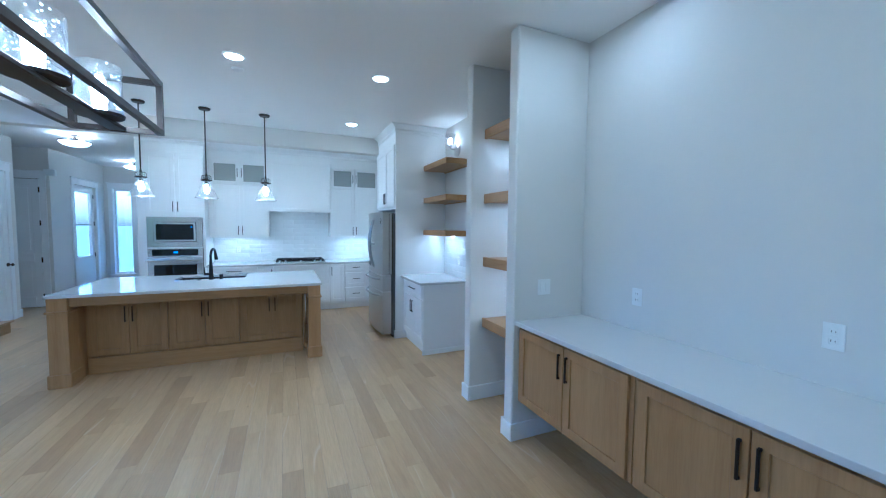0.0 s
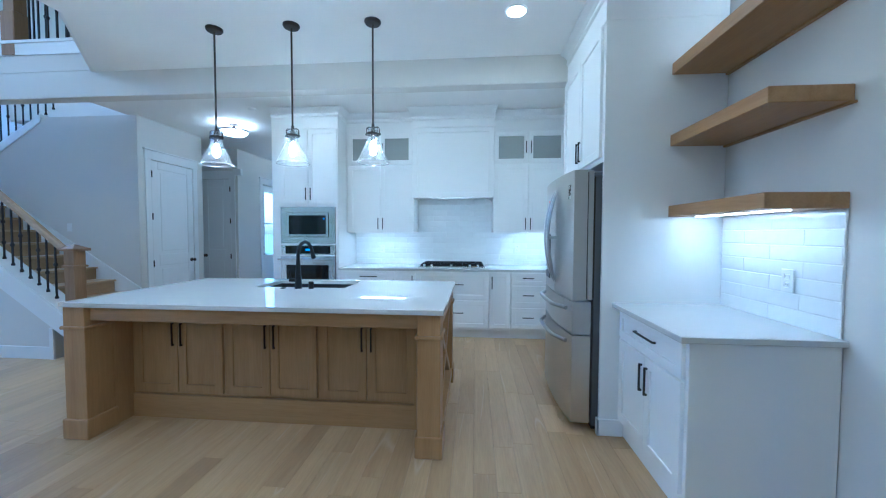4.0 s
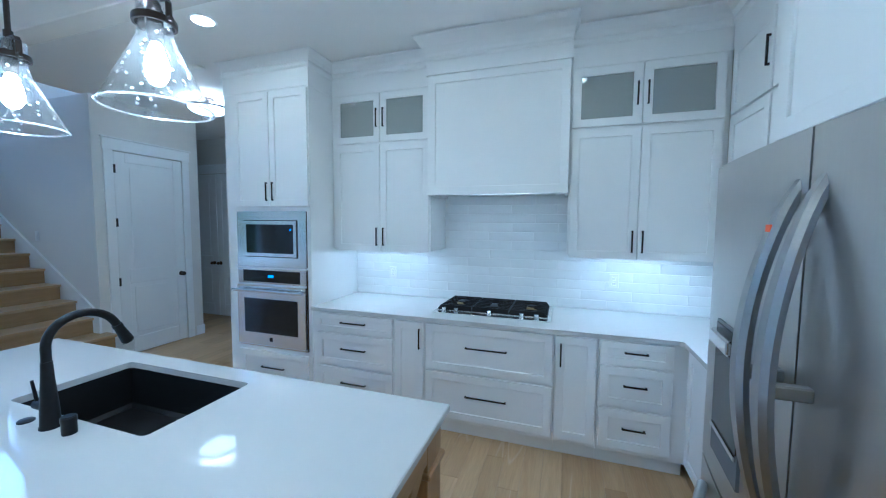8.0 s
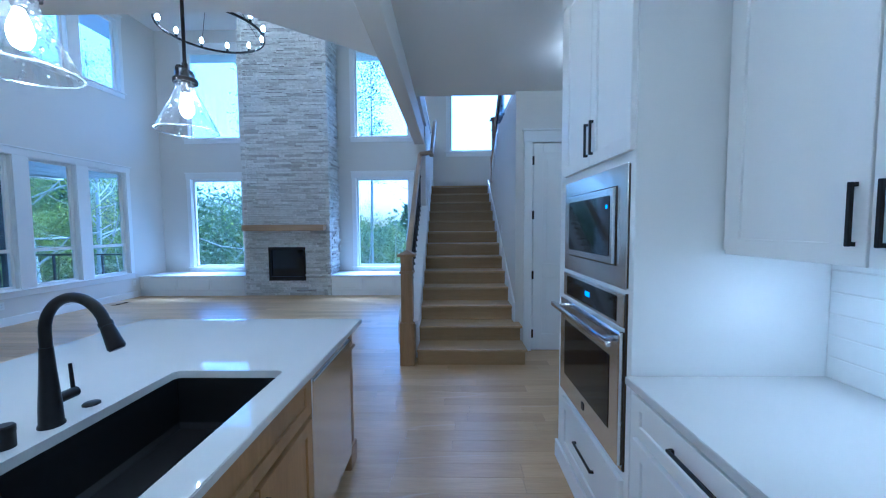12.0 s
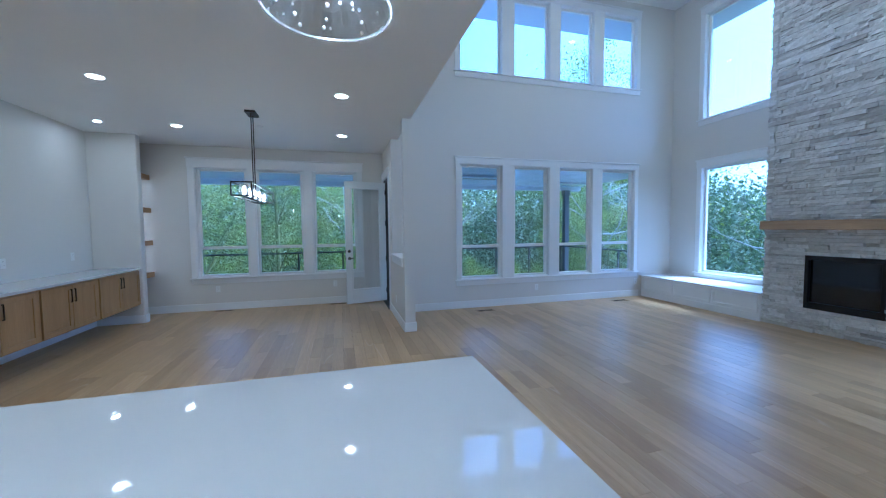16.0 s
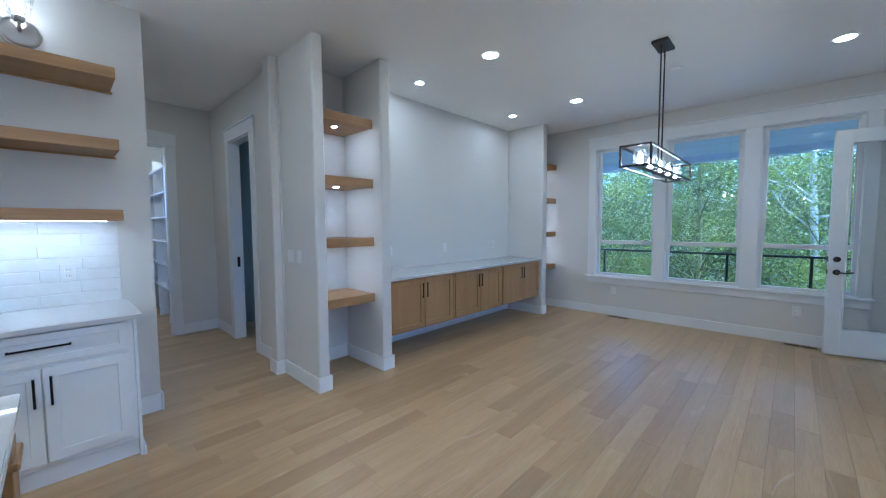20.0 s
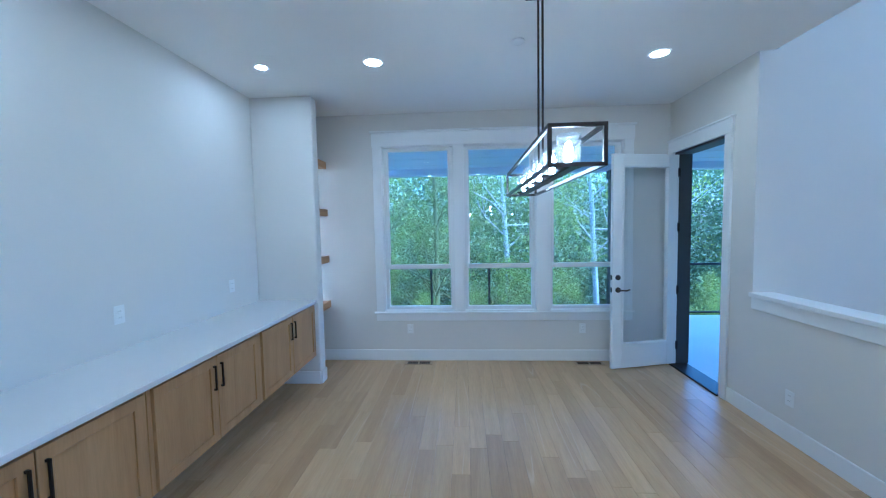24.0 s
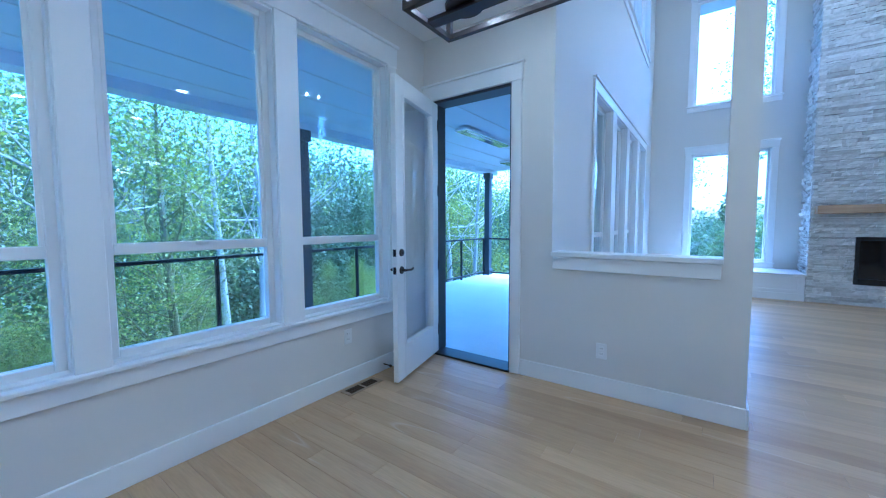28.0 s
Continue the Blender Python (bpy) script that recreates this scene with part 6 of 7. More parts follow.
# ring chandelier of the great room
rg = thing("ring_chandelier", "large black ring chandelier with upright bulbs, lit", "chandelier", (-5.0, 3.18, 4.3))
RC, RR = Vector((-5.0, 3.18, 4.3)), 0.67
bm = bmesh.new()
lathe(bm, [(RR - 0.012, -0.012), (RR + 0.012, -0.012), (RR + 0.012, 0.014), (RR - 0.012, 0.014), (RR - 0.012, -0.012)], RC, 64, False)
part("ring", bm, IRON, rg, smooth=True)
bm = bmesh.new()
lathe(bm, [(0.07, 0), (0.07, -0.02), (0.02, -0.03)], (RC.x, RC.y, HT), 24)
part("canopy", bm, IRON, rg, smooth=True)
bm = bmesh.new()
rod(bm, (RC.x, RC.y, HT - 0.03), (RC.x, RC.y, 5.25), 0.008, 0.008)
rod(bm, (RC.x, RC.y, 5.27), (RC.x, RC.y, 5.23), 0.03, 0.03, 16)
part("stem", bm, IRON, rg, smooth=True)
for k in range(4):
    a = radians(45 + 90 * k)
    bm = bmesh.new()
    rod(bm, (RC.x, RC.y, 5.25), (RC.x + RR * math.cos(a), RC.y + RR * math.sin(a), 4.312), 0.004, 0.004, 8)
    part("stay", bm, IRON, rg, smooth=True)
for k in range(12):
    a = radians(15 + 30 * k)
    p = RC + Vector((RR * math.cos(a), RR * math.sin(a), 0.014))
    bm = bmesh.new()
    lathe(bm, [(0.018, 0.0), (0.018, 0.045), (0.012, 0.048)], p, 14)
    s = part("lamp_holder", bm, IRON, rg, smooth=True)
    bm = bmesh.new()
    lathe(bm, [(0.012, 0.048), (0.024, 0.075), (0.026, 0.095), (0.018, 0.125), (0.005, 0.135)], p, 14)
    part("bulb", bm, BULBGLOW, s, smooth=True)

# ceiling lamps of the entry
cl = thing("ceiling_lamp", "round ceiling lamp with a white glass bowl and dark rim, lit", "ceiling lamp", (0, 0, 0), "entry ceiling lamps")
bm = bmesh.new()
lathe(bm, [(0.07, 0.0), (0.07, -0.02), (0.02, -0.025), (0.02, -0.07)], (0, 0, 0), 26)
part("canopy", bm, BRONZE, cl, smooth=True)
bm = bmesh.new()
lathe(bm, [(0.20, -0.095), (0.208, -0.10), (0.208, -0.115), (0.195, -0.115)], (0, 0, 0), 40, False)
for k in range(3):
    a = radians(120 * k + 20)
    rod(bm, (0.06 * math.cos(a), 0.06 * math.sin(a), -0.02), (0.198 * math.cos(a), 0.198 * math.sin(a), -0.10), 0.006, 0.006, 8)
part("rim", bm, BRONZE, cl, smooth=True)
bm = bmesh.new()
lathe(bm, [(0.196, -0.103), (0.19, -0.125), (0.15, -0.16), (0.08, -0.178), (0.01, -0.182)], (0, 0, 0), 40)
part("bowl", bm, BOWLGLOW, cl, "lit white glass bowl", True)
for s in (-1, 1):
    bm = bmesh.new()
    rod(bm, (0.02 * s, 0, -0.06), (0.055 * s, 0, -0.075), 0.012, 0.014, 12)
    hd = part("lamp_holder", bm, BRONZE, cl, smooth=True)
    bm = bmesh.new()
    rod(bm, (0.055 * s, 0, -0.075), (0.075 * s, 0, -0.083), 0.014, 0.027, 14)
    rod(bm, (0.075 * s, 0, -0.083), (0.11 * s, 0, -0.095), 0.027, 0.016, 14)
    part("bulb", bm, BULBGLOW, hd, smooth=True)
place(cl, [Matrix.Translation((x, y, H)) for x, y in ((-2.91, 7.86), (-2.95, 10.6))])

# sconce over the nook shelves
sc = thing("wall_sconce", "brushed nickel wall lamp with a clear glass bell, lit", "wall lamp", (2.4, 4.585, 2.675))
bm = bmesh.new()
for x0, x1, r0, r1 in ((2.409, 2.398, 0.095, 0.094), (2.398, 2.385, 0.086, 0.070), (2.385, 2.376, 0.070, 0.04)):
    rod(bm, (x0, 4.585, 2.675), (x1, 4.585, 2.675), r0, r1, 36)
part("back_plate", bm, NICKEL, sc, smooth=True)
bm = bmesh.new()
pipe(bm, [(2.38, 4.585, 2.675), (2.34, 4.585, 2.672), (2.305, 4.585, 2.685), (2.30, 4.585, 2.71)], 0.009, 10)
lathe(bm, [(0.02, 0.0), (0.03, 0.02), (0.03, 0.035)], (2.30, 4.585, 2.70), 20)
part("arm", bm, NICKEL, sc, smooth=True)
bm = bmesh.new()
lathe(bm, [(0.03, 0.03), (0.055, 0.05), (0.062, 0.11), (0.075, 0.17), (0.072, 0.17), (0.059, 0.11), (0.052, 0.052), (0.028, 0.032)], (2.30, 4.585, 2.70), 30, False)
q_ = part("shade", bm, SEEDED, sc, "clear glass bell", True)
q_.visible_shadow = False
bm = bmesh.new()
lathe(bm, [(0.012, 0.035), (0.026, 0.07), (0.028, 0.09), (0.018, 0.115), (0.004, 0.122)], (2.30, 4.585, 2.70), 18)
part("bulb", bm, SCONCEGLOW, sc, smooth=True)

# ---- stairs ----
RISE, RUN, SX = HU / 19.0, 0.2867, -3.538
st = thing("staircase", "oak staircase between white skirts", "staircase", (SX, 6.75, 0), kind="structure")
for k in range(13):
    x = SX - k * RUN
    wide = 7.35 if k < 2 else 7.30
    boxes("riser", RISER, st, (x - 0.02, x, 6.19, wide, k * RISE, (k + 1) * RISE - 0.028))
    if k < 12:
        bm = bmesh.new()
        if k == 1:
            box(bm, x - RUN - 0.02, -3.995, 6.19, 7.30, (k + 1) * RISE - 0.028, (k + 1) * RISE)
            box(bm, -3.995, x + 0.034, 6.19, wide + 0.02, (k + 1) * RISE - 0.028, (k + 1) * RISE, None, 0.010, 3)
        else:
            box(bm, x - RUN - 0.02, x + 0.034, 6.19 if k else 6.185, wide + 0.02 * (k == 0), (k + 1) * RISE - 0.028, (k + 1) * RISE, None, 0.010, 3)
        part("tread", bm, TREAD, st)
for a, b, z0, z1 in ((SX - RUN, SX - 0.021, 0.0, RISE - 0.028), (-3.995, SX - RUN - 0.021, 0.0, 2 * RISE - 0.028)):
    boxes("end_board", TRIM, st, (a, b, 7.33, 7.35, z0, z1), label="white board closing the end of the step")
boxes("landing", FLOOR_B, st, (XW, SX - 12 * RUN + 0.028, 6.17, 7.32, 13 * RISE - 0.03, 13 * RISE), (XW, -6.4, 7.32, 8.54, 13 * RISE - 0.03, 13 * RISE))
for k in range(6):
    x = -6.36 + k * RUN
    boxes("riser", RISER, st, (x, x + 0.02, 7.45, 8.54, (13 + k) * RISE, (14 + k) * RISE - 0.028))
    boxes("tread", TREAD, st, (x - 0.028, x + RUN + 0.02, 7.45, 8.54, (14 + k) * RISE - 0.028, (14 + k) * RISE), bev=0.005)
sl = RISE / RUN


def skirt(name, y0, y1, x0, x1, lift, deep):
    bm = bmesh.new()
    z0, z1 = (SX - x0) * sl + lift, (SX - x1) * sl + lift
    prism(bm, [(x0, max(0.0, z0 - deep)), (x0, z0), (x1, z1), (x1, z1 - deep)], 1, y0, y1)
    return tagged(part(name, bm, TRIM), "white stair skirt board", "trim", kind="structure")


skirt("trim_stair_north", 7.30, 7.322, -3.99, -6.96, 0.30, 0.34)
skirt("trim_stair_inner", 6.17, 6.192, -3.66, -6.96, 0.30, 0.34)
bm = bmesh.new()
prism(bm, [(-3.56, 0.44), (-3.56, 0.48), (-5.51, 1.825), (-5.51, 1.785)], 1, 5.985, 6.20)
prism(bm, [(-3.56, 0.22), (-3.56, 0.45), (-5.51, 1.80), (-5.51, 1.57)], 1, 5.982, 6.0)
box(bm, -3.78, -3.735, 5.978, 6.0, 0.0, 0.34)
tagged(part("trim_stair_cap", bm, TRIM), "white sloping cap under the balusters", "trim", kind="structure")
bm = bmesh.new()
prism(bm, [(-6.36, 2.56), (-6.22, 2.66), (-5.50, 3.09), (-5.50, 2.98), (-6.18, 2.55), (-6.25, 2.48), (-6.25, 2.30), (-6.36, 2.30)], 1, 7.305, 7.445)
tagged(part("trim_upper_stringer", bm, TRIM), "white stepped trim of the upper flight", "trim", kind="structure")


def newel(x, y, z0, top, lab, grp="newel posts"):
    n = thing("newel_post", lab, "newel post", (x, y, z0), grp)
    bm = bmesh.new()
    box(bm, x - 0.062, x + 0.062, y - 0.062, y + 0.062, z0, top - 0.05, None, 0.004)
    part("shaft", bm, OAK_POST, n)
    boxes("base_block", OAK_POST, n, (x - 0.08, x + 0.08, y - 0.08, y + 0.08, z0, z0 + 0.47), bev=0.008)
    boxes("band", OAK_POST, n, (x - 0.078, x + 0.078, y - 0.078, y + 0.078, top - 0.23, top - 0.205), bev=0.006)
    bm = bmesh.new()
    c = 0.095
    box(bm, x - c, x + c, y - c, y + c, top - 0.05, top - 0.02, None, 0.005)
    b4 = [bm.verts.new((x + sx * 0.085, y + sy * 0.085, top - 0.021)) for sx, sy in ((-1, -1), (1, -1), (1, 1), (-1, 1))]
    ap = bm.verts.new((x, y, top + 0.025))
    for i in range(4):
        bm.faces.new((b4[i], b4[(i + 1) % 4], ap))
    part("cap", bm, OAK_POST, n)
    return n


newel(-3.565, 6.085, 0.0, 1.225, "square oak newel post at the foot of the stairs")
newel(-4.13, 6.06, 3.24, 4.5, "square oak newel post on the upper floor edge")
newel(-4.20, 7.38, HU, 4.5, "square oak newel post on the upper landing")
newel(-6.42, 7.38, 2.30, 3.45, "square oak newel post on the stair landing")


def baluster(x, y, z0, z1, knuckles, grp):
    b = thing("baluster", "slim black iron baluster with knuckles", "baluster", (x, y, z0), grp)
    bm = bmesh.new()
    box(bm, x - 0.007, x + 0.007, y - 0.007, y + 0.007, z0, z1)
    part("bar", bm, IRON, b)
    bm = bmesh.new()
    lathe(bm, [(0.017, 0.0), (0.017, 0.018), (0.010, 0.034)], (x, y, z0), 8)
    part("shoe", bm, IRON, b)
    for q in knuckles:
        bm = bmesh.new()
        zz = z0 + (z1 - z0) * q
        lathe(bm, [(0.008, -0.025), (0.019, -0.008), (0.019, 0.008), (0.008, 0.025)], (x, y, zz), 10)
        part("knuckle", bm, IRON, b, smooth=True)


cap = lambda x: 0.48 + (-3.56 - x) * (1.825 - 0.48) / 1.95
railz = lambda x: 1.10 + (-3.606 - x) * (2.514 - 1.16) / 1.715
n_b = 17
for k in range(n_b):
    x = -3.80 - k * (5.47 - 3.80) / (n_b - 1)
    baluster(x, 6.085, cap(x), railz(x), ((0.62,), (0.35,), (0.62, 0.28), ())[k % 4], "stair balusters")
rl = thing("handrail", "oak handrail along the open stairs", "handrail", (-4.6, 6.085, 1.8))
bm = bmesh.new()


def rail_piece(bm, a, b, w=0.032, h=0.055):
    a, b = Vector(a), Vector(b)
    d = (b - a).normalized()
    s = d.cross(Z).normalized() * w
    u = s.normalized().cross(d) * h
    prof = [(-1, -0.5), (-0.75, -0.62), (0.75, -0.62), (1, -0.5), (1, 0.2), (0.6, 0.5), (-0.6, 0.5), (-1, 0.2)]
    A = [bm.verts.new(a + s * p + u * q) for p, q in prof]
    B_ = [bm.verts.new(b + s * p + u * q) for p, q in prof]
    for i in range(8):
        bm.faces.new((A[i], A[(i + 1) % 8], B_[(i + 1) % 8], B_[i]))
    bm.faces.new(A)
    bm.faces.new(B_[::-1])


rail_piece(bm, (-3.70, 6.085, railz(-3.70) + 0.03), (-5.50, 6.085, railz(-5.50) + 0.03))
part("rail", bm, OAK_RAIL, rl)
bm = bmesh.new()
rail_piece(bm, (-5.44, 6.085, railz(-5.50) + 0.03), (-5.44, 6.285, railz(-5.50) + 0.05))
part("return", bm, OAK_RAIL, rl)
bm = bmesh.new()
rail_piece(bm, (-5.42, 6.27, railz(-5.45) + 0.05), (-6.9, 6.27, railz(-5.45) + 0.05 + 1.48 * sl))
part("wall_rail", bm, OAK_RAIL, rl)
for x in (-5.8, -6.6):
    bm = bmesh.new()
    z = railz(-5.45) + 0.02 + (-5.42 - x) * sl
    pipe(bm, [(x, 6.19, z - 0.06), (x, 6.25, z - 0.05), (x, 6.27, z)], 0.008, 8)
    part("bracket", bm, NICKEL, rl, smooth=True)
ur = thing("upper_railing_rail", "oak rail of the upper landing", "handrail", (-3.6, 6.06, 4.3))
bm = bmesh.new()
rail_piece(bm, (-4.08, 6.06, 4.32), (-3.17, 6.06, 4.32))
part("rail", bm, OAK_RAIL, ur)
bm = bmesh.new()
rail_piece(bm, (-4.16, 6.12, 4.32), (-4.18, 7.32, 4.32))
part("rail", bm, OAK_RAIL, ur)
bm = bmesh.new()
rail_piece(bm, (-6.36, 7.38, 3.30), (-5.0, 7.38, 4.18))
part("rail", bm, OAK_RAIL, ur)
for k in range(8):
    baluster(-3.98 + k * 0.108, 6.07, 3.39, 4.29, ((0.55,), (), (0.3, 0.7))[k % 3], "upper landing balusters")
for k in range(9):
    baluster(-4.175, 6.26 + k * 0.12, HU, 4.29, ((), (0.55,), (0.3, 0.7))[k % 3], "upper landing balusters")
for k in range(8):
    x = -6.24 + k * 0.125
    baluster(x, 7.38, 2.66 + (x + 6.22) * 0.6, 3.30 + (x + 6.36) * 0.647, ((), (0.5,))[k % 2], "upper flight balusters")

# ---- fireplace ----
CX, CY0, CY1 = -7.61, 2.05, 3.94
FB0, FB1, FZ0, FZ1 = 2.575, 3.385, 0.33, 1.067
core = CX - 0.05
chim = tagged(new("chimney_breast"), "tall chimney breast of pale split ledge stone", "fireplace", kind="structure")
boxes("core", MORTAR, chim, (XW, core, CY0 + 0.05, FB0, 0, HT), (XW, core, FB1, CY1 - 0.05, 0, HT), (XW, core, FB0, FB1, 0, FZ0), (XW, core, FB0, FB1, FZ1, HT), (XW, core - 0.4, FB0, FB1, FZ0, FZ1))
fbx = thing("gas_fireplace", "black framed gas fireplace insert", "fireplace", (core, 2.98, FZ0))
boxes("frame", BLACK, fbx, (core, CX + 0.012, FB0, FB0 + 0.045, FZ0, FZ1), (core, CX + 0.012, FB1 - 0.045, FB1, FZ0, FZ1), (core, CX + 0.012, FB0 + 0.045, FB1 - 0.045, FZ0, FZ0 + 0.09), (core, CX + 0.012, FB0 + 0.045, FB1 - 0.045, FZ1 - 0.06, FZ1), bev=0.003)
boxes("firebox", BLACKSINK, fbx, (core - 0.40, core - 0.38, FB0, FB1, FZ0, FZ1), (core - 0.38, core, FB0, FB0 + 0.02, FZ0, FZ1), (core - 0.38, core, FB1 - 0.02, FB1, FZ0, FZ1), (core - 0.38, core, FB0, FB1, FZ0, FZ0 + 0.03))
boxes("glass_front", DARKGLASS, fbx, (core + 0.005, core + 0.012, FB0 + 0.045, FB1 - 0.045, FZ0 + 0.09, FZ1 - 0.06))
boxes("mantel", wood("rough mantel oak", (0.33, 0.22, 0.12), (0.48, 0.35, 0.20), 1, 0.6, 8), None, (CX - 0.02, -7.42, 2.10, 3.86, 1.425, 1.553), bev=0.006)
tagged(bpy.data.objects["mantel"], "solid oak mantel beam on the stone", "mantel")

# ---- window seats ----
for y0, y1, lab in ((GS, CY0 - 0.01, "white window seat with panelled front"), (CY1 + 0.01, 5.998, "white window seat with panelled front beside the stairs")):
    ws = thing("window_seat", lab, "bench", (-7.95, (y0 + y1) / 2, 0), "window seats")
    boxes("body", TRIM, ws, (XW, -7.60, y0 + 0.001, y1, 0.0, 0.42))
    boxes("top", TRIM, ws, (XW, -7.565, y0 + 0.001, y1, 0.42, 0.448), bev=0.005)
    boxes("base_trim", TRIM, ws, (-7.60, -7.584, y0 + 0.02, y1, 0.0, 0.12), bev=0.003)
    FWS = frame_of((-7.60, 0, 0), (0, 1, 0), (1, 0, 0))
    n = 3
    w = (y1 - y0 - 0.06) / n
    for k in range(n):
        a = y0 + 0.03 + k * w
        shaker("front_panel", FWS, a + 0.004, a + w - 0.004, 0.13, 0.41, TRIM, ws, 0.05)

# ---- pantry shelves ----
ps = thing("pantry_shelving", "white pantry shelving along the side wall", "shelf", (6.0, 3.0, 0))
for z in (0.52, 0.87, 1.22, 1.58, 1.94, 2.30):
    boxes("shelf_board", TRIM, ps, (4.9, 6.998, 2.941, 3.40, z, z + 0.022), bev=0.002)
for x in (5.6, 6.3):
    boxes("upright", TRIM, ps, (x, x + 0.02, 2.941, 3.38, 0.0, 2.5))
pc = thing("pantry_counter", "white low pantry shelf under the window", "shelf", (6.8, 4.4, 0))
for z in (0.60, 0.955):
    boxes("shelf_board", TRIM, pc, (6.6, 6.998, 3.41, 5.49, z, z + 0.025), bev=0.002)
for y in (4.0, 4.8, 5.45):
    boxes("bracket", TRIM, pc, (6.62, 6.998, y, y + 0.02, 0.0, 0.955))

# ---- deck ----
DZ = -0.12
setting("deck", DECKTOP, (-8.6, -2.4, -4.35, GS - 0.16, DZ - 0.25, DZ), (-2.4, 3.4, -4.35, DS - 0.16, DZ - 0.25, DZ), label="grey coated deck outside the windows")
setting("deck_soffit", SOFFIT, (-8.9, 3.6, -4.9, DS - 0.16, 2.78, 2.95), (-8.9, -2.40, DS - 0.16, GS - 0.16, 2.78, 2.95), label="pale painted deck roof underside", category="roof")
setting("deck_beam", SOFFIT, (-8.9, 3.6, -4.45, -4.2, 2.66, 2.78), label="pale deck roof beam", category="roof")
setting("deck_roof", SHINGLE, (-9.0, 3.8, -5.0, DS - 0.16, 2.95, 3.1), (-9.0, -2.40, DS - 0.16, GS - 0.161, 2.95, 3.1), label="shingled deck roof", category="roof")
for k in range(4):
    setting("soffit_batten", SOFFIT_J, (-8.8, 3.5, -1.95 - k * 0.62, -1.935 - k * 0.62, 2.775, 2.7795), label="dark joint in the deck ceiling", category="trim")
for x in (-8.35, -2.62, 2.9):
    p = thing("deck_post", "square charcoal deck post", "post", (x, -4.2, DZ), "deck posts")
    boxes("shaft", CHARCOAL, p, (x - 0.075, x + 0.075, -4.275, -4.125, DZ, 2.66), bev=0.004)
    boxes("foot", CHARCOAL, p, (x - 0.10, x + 0.10, -4.30, -4.10, DZ, DZ + 0.16), bev=0.004)
    boxes("head", CHARCOAL, p, (x - 0.10, x + 0.10, -4.30, -4.10, 2.50, 2.66), bev=0.004)
dr = thing("deck_railing", "black metal deck railing with clear glass", "railing", (-3, -4.25, DZ))
boxes("top_rail", IRON, dr, (-8.3, 3.4, -4.27, -4.23, 0.86, 0.90), (-8.32, -8.28, -4.27, -0.6, 0.86, 0.90), bev=0.003)
boxes("bottom_rail", IRON, dr, (-8.3, 3.4, -4.265, -4.235, DZ + 0.07, DZ + 0.10), (-8.315, -8.285, -4.27, -0.6, DZ + 0.07, DZ + 0.10))
for k in range(11):
    x = -8.2 + k * 1.13
    boxes("post", IRON, dr, (x - 0.02, x + 0.02, -4.27, -4.23, DZ, 0.86))
for y in (-3.0, -1.8, -0.65):
    boxes("post", IRON, dr, (-8.32, -8.28, y - 0.02, y + 0.02, DZ, 0.86))
for x, y in ((-4.9, -2.4), (-8.0, -3.2)):
    hb = thing("patio_heater", "slim steel ceiling heater under the deck roof", "heater", (x, y, 2.72), "patio heaters")
    boxes("case", STEEL, hb, (x - 0.75, x + 0.75, y - 0.11, y + 0.11, 2.70, 2.755), bev=0.01)
    boxes("reflector", CHROME, hb, (x - 0.65, x + 0.65, y - 0.05, y + 0.05, 2.69, 2.70))
    boxes("mount", CHARCOAL, hb, (x - 0.5, x - 0.46, y - 0.03, y + 0.03, 2.755, 2.78), (x + 0.46, x + 0.5, y - 0.03, y + 0.03, 2.755, 2.78))
setting("outer_wall", HOUSEW, (-2.44, -2.392, DS - 0.16, -1.52, DZ, 2.78), (-2.44, -2.392, -0.64, GS - 0.161, DZ, 2.78), (-2.44, -2.392, -1.52, -0.64, 2.48, 2.78), (-2.44, -2.392, -1.52, -0.64, DZ, -0.02), label="blue grey siding beside the patio door", category="wall")

setting("eave", SOFFIT, (XW - 0.9, -2.4, GS - 0.95, GS - 0.161, 5.84, 6.05), (XW - 0.9, XW - 0.161, GS - 0.161, 9.0, 5.72, 6.05), label="pale eave over the high windows", category="roof")
# ---- ground and trees ----
bm = bmesh.new()
n = 60
gv = {}
for i in range(n + 1):
    for j in range(n + 1):
        x, y = (i / n * 2 - 1), (j / n * 2 - 1)
        x, y = math.copysign(abs(x) ** 3, x) * 2500 + x * 40, math.copysign(abs(y) ** 3, y) * 2500 + y * 40
        d = math.hypot(x + 2, y - 4)
        z = -3.6 + (noise.noise((x * 0.05, y * 0.05, 0)) * 1.2 if d > 12 else 0) - (min(3.0, max(0, d - 14) * 0.06))
        gv[i, j] = bm.verts.new((x, y, z))
for i in range(n):
    for j in range(n):
        bm.faces.new((gv[i, j], gv[i + 1, j], gv[i + 1, j + 1], gv[i, j + 1]))
tagged(part("ground", bm, SOIL, smooth=True, fix=False), "overgrown sloping woodland ground", "ground", kind="structure")
setting("foundation", CHARCOAL, (XW - 0.1, 7.1, DS - 0.1, 12.5, -4.2, -0.31), label="house foundation wall", category="wall")
setting("entry_lawn", SOIL, (-30, -4.2, 9.6, 30, -0.6, -0.5), label="front yard seen through the entry", category="ground")


